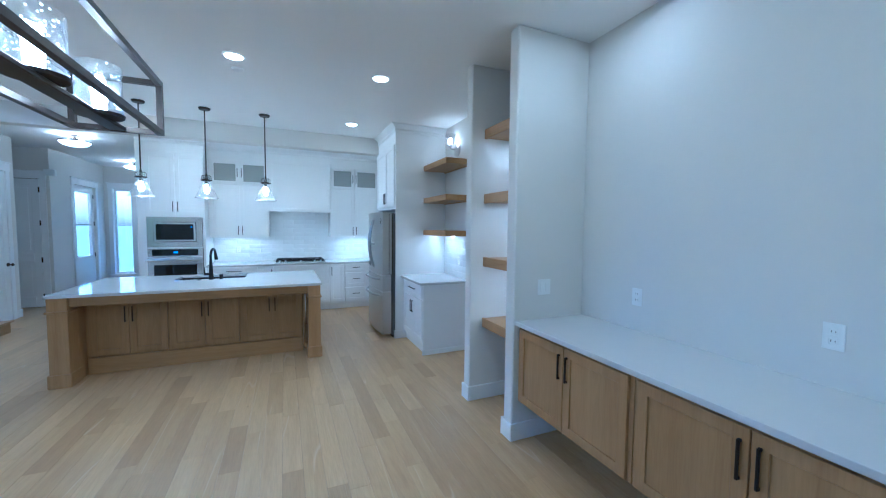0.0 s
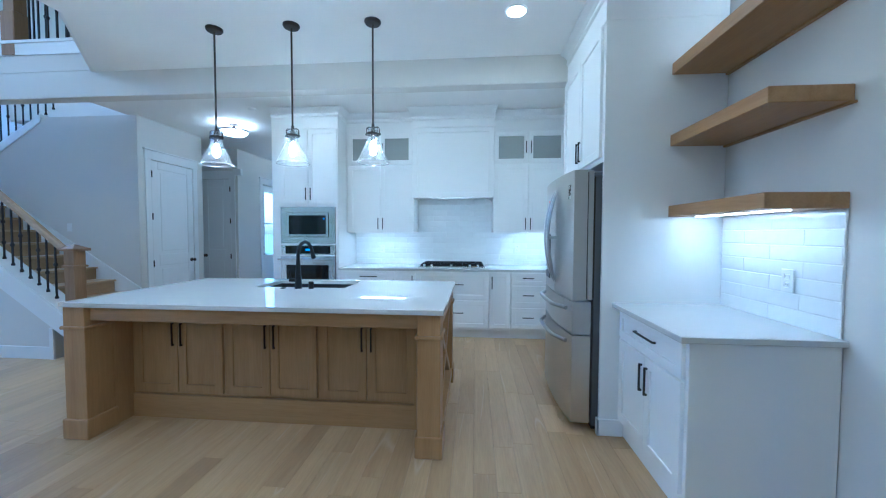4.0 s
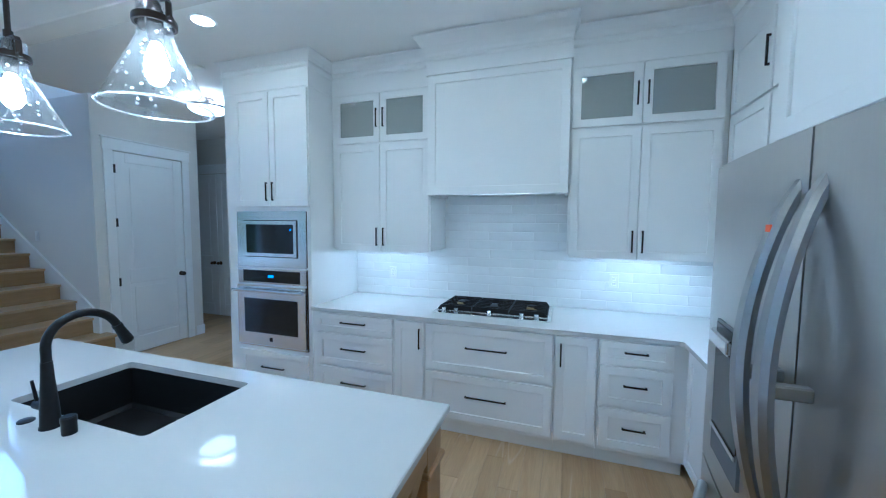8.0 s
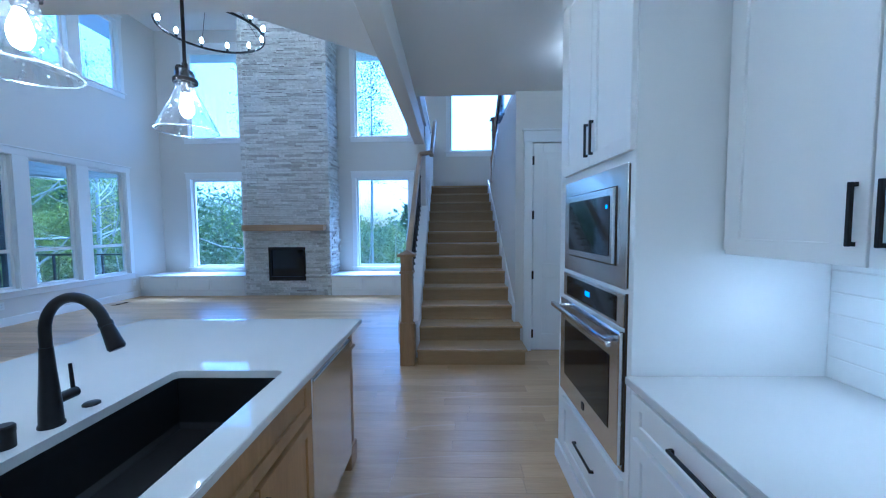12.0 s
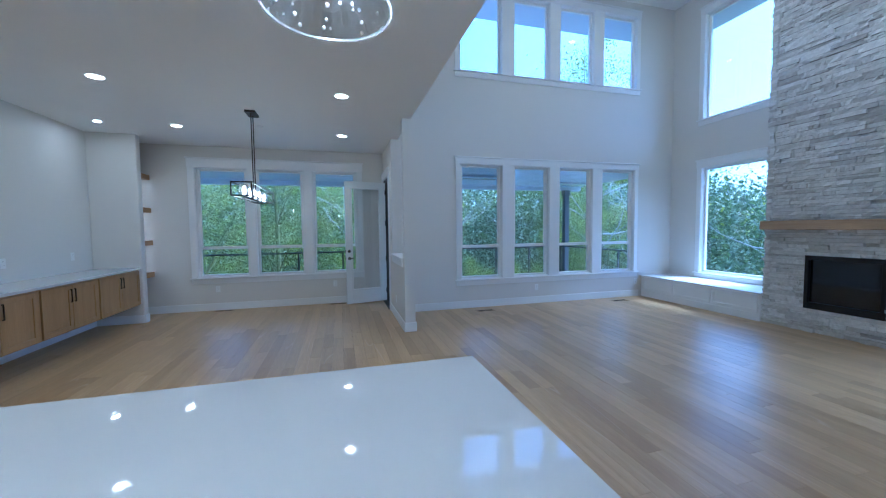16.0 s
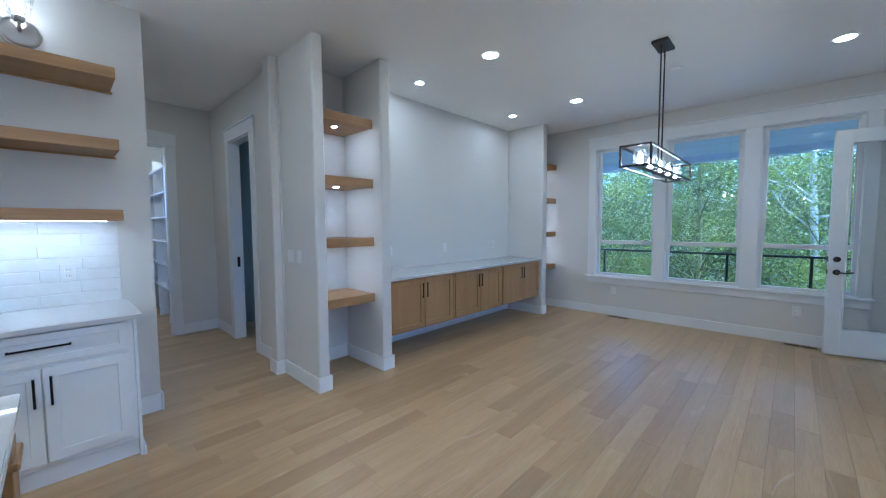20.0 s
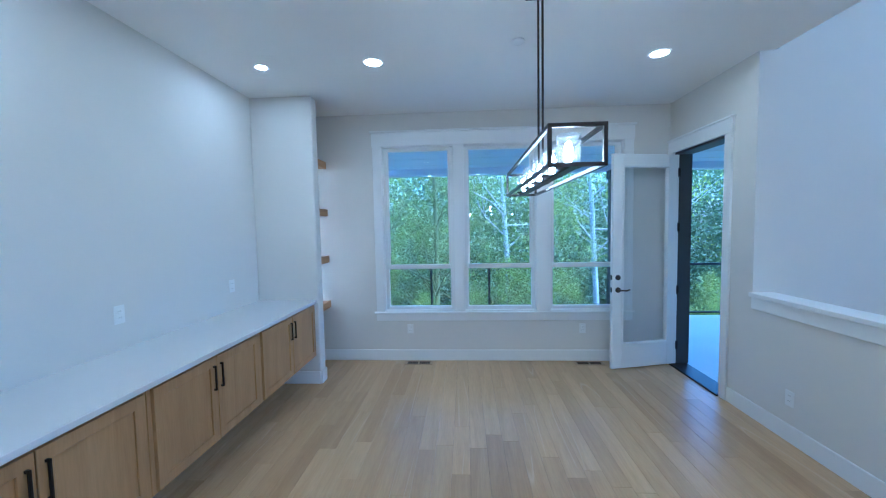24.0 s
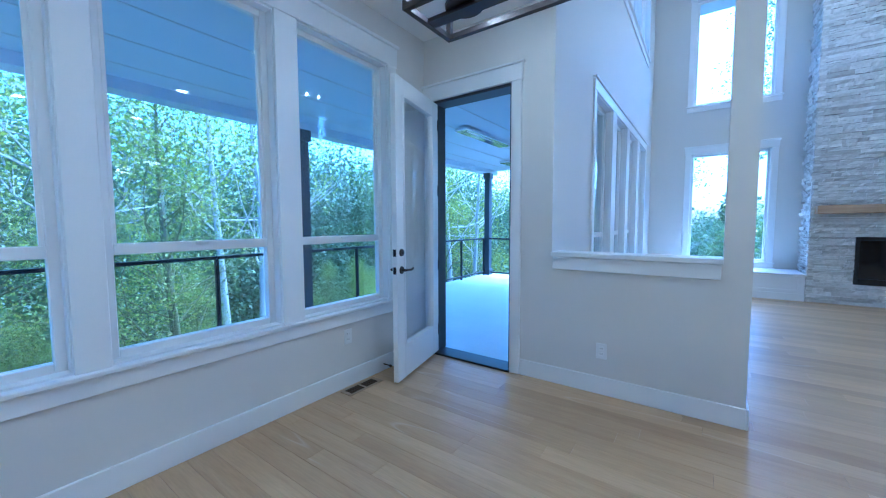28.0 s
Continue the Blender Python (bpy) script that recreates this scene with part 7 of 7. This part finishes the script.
def leaf_cloud(verts, faces, rnd, centre, spread, count, size):
    """Adds small bent leaves, two triangles each, round a centre."""
    for _ in range(count):
        p = Vector(centre) + Vector((rnd.gauss(0, 1) * spread[0], rnd.gauss(0, 1) * spread[1], rnd.gauss(0, 1) * spread[2]))
        a = Vector((rnd.uniform(-1, 1), rnd.uniform(-1, 1), rnd.uniform(-0.9, 0.4))).normalized()
        b = a.cross(Vector((rnd.uniform(-1, 1), rnd.uniform(-1, 1), rnd.uniform(-1, 1)))).normalized()
        s = size * rnd.uniform(0.55, 1.35)
        i = len(verts)
        verts += [p, p + a * s * 0.5 + b * s * 0.33, p + a * s, p + a * s * 0.5 - b * s * 0.33]
        faces.append((i, i + 1, i + 2, i + 3))


def tree(seed, height, r0, limbs, leaves, leaf_size, bark, leafmat, label, low=0.25, lean=0.0, droop=0.0, reach=1.0):
    rnd = random.Random(seed)
    t_ = thing("tree", label, "tree", (0, 0, 0), "woodland trees")
    bm = bmesh.new()
    tips = []
    top = Vector((lean * height, rnd.uniform(-0.05, 0.05) * height, height))
    pts, rad = [], []
    for i in range(9):
        q = i / 8
        pts.append(Vector((top.x * q + math.sin(q * 5 + seed) * 0.15, top.y * q + math.cos(q * 4 + seed) * 0.12, height * q)))
        rad.append(r0 * (1 - q) ** 0.8 + 0.012)
    pipe(bm, pts, r0, 9, rad)
    for k in range(limbs):
        q = low + (0.97 - low) * (k + rnd.random()) / limbs
        i = min(7, int(q * 8))
        o = pts[i].lerp(pts[i + 1], q * 8 - i)
        a = rnd.uniform(0, 2 * math.pi)
        ln_ = height * (0.40 * (1 - q) + 0.10) * rnd.uniform(0.7, 1.25) * reach
        d = Vector((math.cos(a), math.sin(a), rnd.uniform(0.15, 0.9) - droop))
        lp, lr = [o], [max(0.012, r0 * (1 - q) * 0.4)]
        for s in range(1, 5):
            d = (d + Vector((rnd.gauss(0, 0.25), rnd.gauss(0, 0.25), rnd.gauss(0.03, 0.2)))).normalized()
            lp.append(lp[-1] + d * ln_ / 4)
            lr.append(lr[0] * (1 - s / 4.6))
        pipe(bm, lp, 0.02, 6, lr)
        tips += lp[3:]
        for s in range(7):
            j = rnd.randint(1, 4)
            e = lp[j] + Vector((rnd.gauss(0, 0.5), rnd.gauss(0, 0.5), rnd.gauss(0.2, 0.35))) * ln_ * 0.35
            pipe(bm, [lp[j], lp[j].lerp(e, 0.5) + Vector((0, 0, rnd.uniform(-0.08, 0.08))), e], 0.01, 4, [lr[j] * 0.6, lr[j] * 0.4, 0.004])
            tips.append(e)
    part("trunk", bm, bark, t_, smooth=True, fix=False)
    verts, faces = [], []
    each = max(1, leaves // max(1, len(tips)))
    for p in tips:
        leaf_cloud(verts, faces, rnd, p, (0.26, 0.26, 0.2), each, leaf_size)
    me = bpy.data.meshes.new("crown")
    me.from_pydata(verts, [], faces)
    me.materials.append(leafmat)
    cr = new("crown", me)
    cr.parent = t_
    return t_


def conifer(seed, height, label):
    rnd = random.Random(seed)
    t_ = thing("conifer", label, "tree", (0, 0, 0), "woodland trees")
    bm = bmesh.new()
    pipe(bm, [(0, 0, 0), (0.05, 0, height * 0.5), (0, 0.04, height)], 0.1, 8, [0.2, 0.12, 0.015])
    part("trunk", bm, BARK, t_, smooth=True, fix=False)
    verts, faces = [], []
    for k in range(150):
        q = 0.12 + 0.88 * k / 150
        a = rnd.uniform(0, 6.28)
        r = height * 0.2 * (1 - q) ** 0.9 + 0.08
        for s in range(1, 7):
            p = (math.cos(a) * r * s / 6, math.sin(a) * r * s / 6, height * q - r * 0.28 * (s / 6) ** 1.5)
            leaf_cloud(verts, faces, rnd, p, (0.13, 0.13, 0.06), 6, 0.22)
    me = bpy.data.meshes.new("crown")
    me.from_pydata(verts, [], faces)
    me.materials.append(LEAF_D)
    new("crown", me).parent = t_
    return t_


kinds = [tree(3, 9.5, 0.17, 60, 19000, 0.06, BARK, LEAF, "spreading spring tree with mossy limbs", 0.10, 0.05, -0.7),
         tree(8, 9.5, 0.13, 42, 17000, 0.06, BARK, LEAF, "slender spring tree in fresh leaf", 0.2, -0.05, -0.5),
         tree(15, 10.5, 0.12, 26, 5000, 0.09, BIRCH, LEAF, "pale-barked birch with sparse leaves", 0.3, 0.03),
         tree(21, 8.5, 0.18, 66, 19000, 0.06, BARK, LEAF, "many-limbed spring tree with mossy limbs", 0.06, -0.1, -0.7),
         tree(33, 9.5, 0.10, 18, 420, 0.09, BIRCH, LEAF, "tall pale tree, almost bare", 0.3, 0.02),
         tree(40, 17.5, 0.10, 60, 4200, 0.11, BIRCH, LEAF_F, "very tall pale-barked tree, leafy at its top", 0.52, 0.015, 0.0, 0.33)]
rnd = random.Random(77)
spots = []
for row, (yy, gap) in enumerate(((-8.6, 2.1), (-11.2, 2.4), (-14.5, 3.0))):
    x = -19 + row * 0.9
    while x < 12:
        spots.append((x + rnd.uniform(-0.5, 0.5), yy + rnd.uniform(-0.8, 0.8)))
        x += gap
for k in range(10):
    spots.append((-17.5 - rnd.uniform(0, 6), -5.5 + k * 1.25 + rnd.uniform(-0.4, 0.4)))
lists = [[], [], [Matrix.Translation((-17.5, -2.4, -4.6)) @ Matrix.Diagonal((1.0, 1.0, 1.3, 1))], [], [Matrix.Translation((-20.5, -0.6, -5.5)), Matrix.Translation((-19.0, 4.3, -5.8)) @ Matrix.Rotation(1.1, 4, "Z"), Matrix.Translation((-24.0, -3.2, -6.0)) @ Matrix.Rotation(2.4, 4, "Z")],
         [Matrix.Translation((-20.0, 2.35, -5.5))]]
for i, (x, y) in enumerate(spots):
    k = (i * 7 + i // 3) % 4
    if x > -5 and y > -12.5:
        k = (0, 3, 1)[i % 3]
    west = x < -17
    s = rnd.uniform(0.85, 1.15) * (0.45 if west else 0.97 if x < -2 else 1.12)
    lists[k].append(Matrix.Translation((x, y, -4.1)) @ Matrix.Rotation(rnd.uniform(0, 6.28), 4, "Z") @ Matrix.Diagonal((s, s, s, 1)))
for proto, ms in zip(kinds, lists):
    place(proto, ms)
    for o, m in zip([proto], ms[:1]):
        o.matrix_basis = m
cf = conifer(5, 11, "tall dark green conifer on the slope")
place(cf, [Matrix.Translation(p) for p in ((-34, 5, -6), (-30, 8.5, -5.5), (-44, -13, -6), (-27, -8, -4.5), (-21, -16, -4.5), (-33, 14, -6), (-37, 2.2, -7.2))])

# far woods: stuff
def far_woods(name, label, xr, yr, zr, count, size, seed, rise=None):
    rnd = random.Random(seed)
    verts, faces = [], []
    for _ in range(count):
        x, y = rnd.uniform(*xr), rnd.uniform(*yr)
        c = noise.noise((x * 0.13, y * 0.13, seed)) * 0.5 + 0.5
        top = zr[0] + (zr[1] - zr[0]) * (0.55 + 0.45 * c) * (rise(y) if rise else 1.0)
        leaf_cloud(verts, faces, rnd, (x, y, rnd.uniform(zr[0], top)), (0.5, 0.5, 0.45), 5, size)
    me = bpy.data.meshes.new(name)
    me.from_pydata(verts, [], faces)
    me.materials.append(LEAF_F)
    tagged(new(name, me), label, "woods", kind="stuff")


far_woods("woods_south", "dense spring woods beyond the deck", (-34, 22), (-30, -17), (-5, 9.0), 44000, 0.23, 4)
far_woods("woods_west", "thickets and woods down the slope", (-60, -22), (-24, 16), (-7.5, 7.5), 36000, 0.28, 9, lambda y: max(0.72, min(1.02, 0.72 - 0.035 * (y + 1))))
far_woods("bushes", "leafy thicket under the windows", (-17, -12), (-6, 9), (-4.2, 0.4), 7000, 0.17, 12)

# far houses
def far_house(x, y, z, w, d, h):
    hs = thing("house", "blue grey house among trees down the slope", "house", (x, y, z), "far houses")
    boxes("wall", HOUSEW, hs, (x - w / 2, x + w / 2, y - d / 2, y + d / 2, z, z + h))
    bm = bmesh.new()
    prism(bm, [(y - d / 2 - 0.5, z + h), (y + d / 2 + 0.5, z + h), (y, z + h + d * 0.32)], 0, x - w / 2 - 0.5, x + w / 2 + 0.5)
    part("roof", bm, SHINGLE, hs)
    for k in range(3):
        for zz in (1.0, 3.8):
            yy = y - d / 3 + k * d / 3
            wn_ = boxes("window", TRIM, hs, (x + w / 2, x + w / 2 + 0.06, yy - 0.6, yy + 0.6, z + zz, z + zz + 1.5))
            boxes("pane", DARKGLASS, wn_, (x + w / 2 + 0.06, x + w / 2 + 0.08, yy - 0.5, yy + 0.5, z + zz + 0.1, z + zz + 1.4))


far_house(-112, -9, -6, 9, 11, 6)
far_house(-58, 19, -6, 9, 10, 6)
far_house(-108, -27, -6, 9, 11, 6)

nb = thing("neighbour_house", "lap-sided pale blue neighbouring house outside the pantry", "house", (11.5, 4, -0.5), "far houses")
boxes("wall", HOUSEW, nb, (11.0, 12.0, -1.0, 9.0, -3.6, 6.5))
for k in range(34):
    bm = bmesh.new()
    prism(bm, [(10.968, -0.2 + k * 0.15), (10.998, -0.2 + k * 0.15), (10.998, -0.05 + k * 0.15), (10.988, -0.05 + k * 0.15)], 1, -1.0, 9.0)
    part("siding_board", bm, SIDING, nb)

# ---- tiles, stones, boards ----
def tile_wall(name, label, F, u0, u1, rows, seed, skip=None):
    """Glazed tiles 400 x 80 mm in running bond; each one leans a little its own way."""
    rnd = random.Random(seed)
    holder = tagged(new(name), label, "backsplash", kind="structure")
    zlo, zhi = rows
    boxes("grout_bed", GROUT, holder, (u0, u1, 0.0, 0.0088, zlo, zhi), F=F)
    ths, tw, g = 0.0812, 0.40, 0.0026
    meshes = {}
    k, z = 0, zlo
    while z < zhi - 0.02:
        h = min(ths, zhi - z)
        off = (k % 2) * tw / 2 + rnd.uniform(-0.01, 0.01)
        a = u0 - off
        while a < u1:
            p, q = max(a, u0), min(a + tw, u1)
            if q - p > 0.02 and not (skip and skip((p + q) / 2, z + h / 2)):
                key = (round(q - p, 3), round(h, 3))
                if key not in meshes:
                    bm = bmesh.new()
                    box(bm, -(q - p) / 2 + g / 2, (q - p) / 2 - g / 2, -0.004, 0.0045, -h / 2 + g / 2, h / 2 - g / 2, None, 0.0042, 3)
                    bmesh.ops.recalc_face_normals(bm, faces=bm.faces[:])
                    me = bpy.data.meshes.new("tile")
                    bm.to_mesh(me)
                    bm.free()
                    me.materials.append(TILE)
                    me.polygons.foreach_set("use_smooth", [True] * len(me.polygons))
                    meshes[key] = me
                ob = new("tile", meshes[key])
                ob.parent = holder
                c = F[0] + F[1] * ((p + q) / 2) + F[2] * 0.0065 + Z * (z + h / 2)
                ob.matrix_basis = Matrix.Translation(c) @ Matrix.Rotation(math.atan2(F[1].y, F[1].x) + rnd.gauss(0, 0.003), 4, "Z") @ Matrix.Rotation(rnd.gauss(0, 0.007), 4, "X")
            a += tw
        z += ths
        k += 1


tile_wall("backsplash_north", "glossy white tile behind the cooktop", frame_of((0, KN, 0), (1, 0, 0), (0, -1, 0)), -1.033, XE - 0.002, (0.9155, 1.90), 3, lambda u, z: z > 1.42 and (u < -0.27 or u > 1.24))
tile_wall("backsplash_east", "glossy white tile on the side wall", frame_of((XE + 0.008, 0, 0), (0, -1, 0), (-1, 0, 0)), -KN + 0.012, -6.062, (0.9155, 1.40), 4)
tile_wall("backsplash_nook", "glossy white tile in the coffee nook", frame_of((XE + 0.008, 0, 0), (0, -1, 0), (-1, 0, 0)), -4.983, -4.18, (0.9155, 1.488), 5)


def ledge_stones():
    """Split stone courses on the three open faces of the chimney breast."""
    rnd = random.Random(41)
    meshes = []
    for k in range(24):
        bm = bmesh.new()
        l, h = 0.12 + 0.32 * (k % 8) / 7, 0.030 + 0.012 * (k // 8)
        n = 4
        rows = []
        for i in range(n + 1):
            u = -l / 2 + 0.0015 + (l - 0.003) * i / n
            rows.append([bm.verts.new((u, rnd.uniform(0.022, 0.05), -h / 2 + 0.0015)), bm.verts.new((u, rnd.uniform(0.03, 0.058), h / 2 - 0.0015)), bm.verts.new((u, -0.03, h / 2 - 0.0015)), bm.verts.new((u, -0.03, -h / 2 + 0.0015))])
        for a, b in zip(rows, rows[1:]):
            for i in range(3):
                bm.faces.new((a[i], b[i], b[(i + 1) % 4], a[(i + 1) % 4]))
        bm.faces.new([r for r in rows[0]])
        bm.faces.new([r for r in rows[-1]][::-1])
        bmesh.ops.recalc_face_normals(bm, faces=bm.faces[:])
        me = bpy.data.meshes.new("stone")
        bm.to_mesh(me)
        bm.free()
        me.materials.append(STONE_A)
        meshes.append((l, h, me))
    near, verts, faces = 0, [], []
    faces_ = ((frame_of((core, 0, 0), (0, 1, 0), (1, 0, 0)), CY0, CY1, True), (frame_of((0, CY0 + 0.05, 0), (1, 0, 0), (0, -1, 0)), XW, CX, False), (frame_of((0, CY1 - 0.05, 0), (1, 0, 0), (0, 1, 0)), XW, CX, False))
    for F, a0, a1, front in faces_:
        z = 0.0
        while z < HT - 0.02:
            hk = rnd.randrange(3)
            h = 0.030 + 0.012 * hk
            u = a0
            while u < a1 - 0.02:
                l, h_, me = meshes[hk * 8 + rnd.randrange(8)]
                sc = 1.0
                if u + l > a1 - 0.05:
                    sc = (a1 - u) / l
                c = u + l * sc / 2
                inside = front and FZ0 - h / 2 < z + h / 2 < FZ1 + h / 2 and u < FB1 and u + l * sc > FB0
                if inside and not (FZ0 < z + h / 2 < FZ1):
                    inside = False
                if inside:
                    if u < FB0 - 0.04:
                        sc = (FB0 - u) / l
                        c = u + l * sc / 2
                        inside = False
                        nxt = FB1
                    else:
                        u = FB1
                        continue
                else:
                    nxt = None
                M = Matrix.Translation(F[0] + F[1] * c + Z * (z + h / 2)) @ Matrix((( F[1].x, F[2].x, 0, 0), (F[1].y, F[2].y, 0, 0), (0, 0, 1, 0), (0, 0, 0, 1))) @ Matrix.Diagonal((sc, rnd.uniform(0.55, 1.5), 1, 1))
                if front and near < 290 and z < 1.75:
                    ob = new("stone", me)
                    ob.parent = chim
                    ob.matrix_basis = M
                    near += 1
                else:
                    i = len(verts)
                    verts += [M @ v.co for v in me.vertices]
                    faces += [tuple(i + j for j in p.vertices) for p in me.polygons]
                u = nxt if nxt else u + l * sc
            z += h
    me = bpy.data.meshes.new("upper_stones")
    me.from_pydata(verts, [], faces)
    me.materials.append(STONE_B)
    ob = new("upper_stones", me)
    ob.parent = chim
    tagged(ob, "pale split ledge stones", kind="stuff")


ledge_stones()


def boards():
    """Oak boards 127 mm wide, laid north to south in mixed lengths."""
    rnd = random.Random(19)
    fl = tagged(new("floor"), "pale oak plank floor with mixed boards", "floor", kind="structure")
    setting("subfloor", DARKGAP, (XW, -2.39, GS, 11.76, -0.3, -0.006), (-2.39, 7.0, DS, 11.76, -0.3, -0.006), label="dark bed under the floor boards", category="floor")
    w, g = 0.127, 0.0009
    lens = [0.42, 0.6, 0.78, 0.96, 1.14, 1.32, 1.6, 1.9]
    meshes = {}
    near, verts, faces = 0, [], []
    x = XW
    while x < 7.0:
        ylo, yhi = (GS if x + w < -2.3 else DS), 11.76
        if x > XE + 0.1:
            ylo, yhi = 0.6, 5.5
        elif x > -1.9:
            yhi = KN
        y = ylo - rnd.uniform(0, 0.9)
        while y < yhi:
            l = rnd.choice(lens)
            y0, y1 = max(y, ylo), min(y + l, yhi)
            y += l
            if y1 - y0 < 0.03:
                continue
            cx_, cy_ = x + w / 2, (y0 + y1) / 2
            spot = -1.6 < cx_ < 1.75 and 1.0 < cy_ < 4.9
            if spot and near < 300 and abs(y1 - y0 - l) < 1e-6:
                if l not in meshes:
                    bm = bmesh.new()
                    box(bm, -w / 2 + g / 2, w / 2 - g / 2, -l / 2 + g / 2, l / 2 - g / 2, -0.008, 0.0, None, 0.0008)
                    bmesh.ops.recalc_face_normals(bm, faces=bm.faces[:])
                    me = bpy.data.meshes.new("plank")
                    bm.to_mesh(me)
                    bm.free()
                    me.materials.append(FLOOR_A)
                    meshes[l] = me
                ob = new("plank", meshes[l])
                ob.parent = fl
                ob.location = (cx_, cy_, 0)
                near += 1
            else:
                a, b, i, c = x + g / 2, x + w - g / 2, len(verts), 0.0008
                p, q = y0 + g / 2, y1 - g / 2
                verts += [(a, p, -0.006), (b, p, -0.006), (b, q, -0.006), (a, q, -0.006), (a, p, -c), (b, p, -c), (b, q, -c), (a, q, -c), (a + c, p + c, 0), (b - c, p + c, 0), (b - c, q - c, 0), (a + c, q - c, 0)]
                faces += [(i + 8, i + 9, i + 10, i + 11)]
                for k in range(4):
                    n_ = (k + 1) % 4
                    faces += [(i + k, i + n_, i + 4 + n_, i + 4 + k), (i + 4 + k, i + 4 + n_, i + 8 + n_, i + 8 + k)]
        x += w
    me = bpy.data.meshes.new("far_boards")
    me.from_pydata(verts, [], faces)
    me.materials.append(FLOOR_B)
    ob = new("far_boards", me)
    ob.parent = fl
    tagged(ob, "pale oak boards", kind="stuff")


boards()
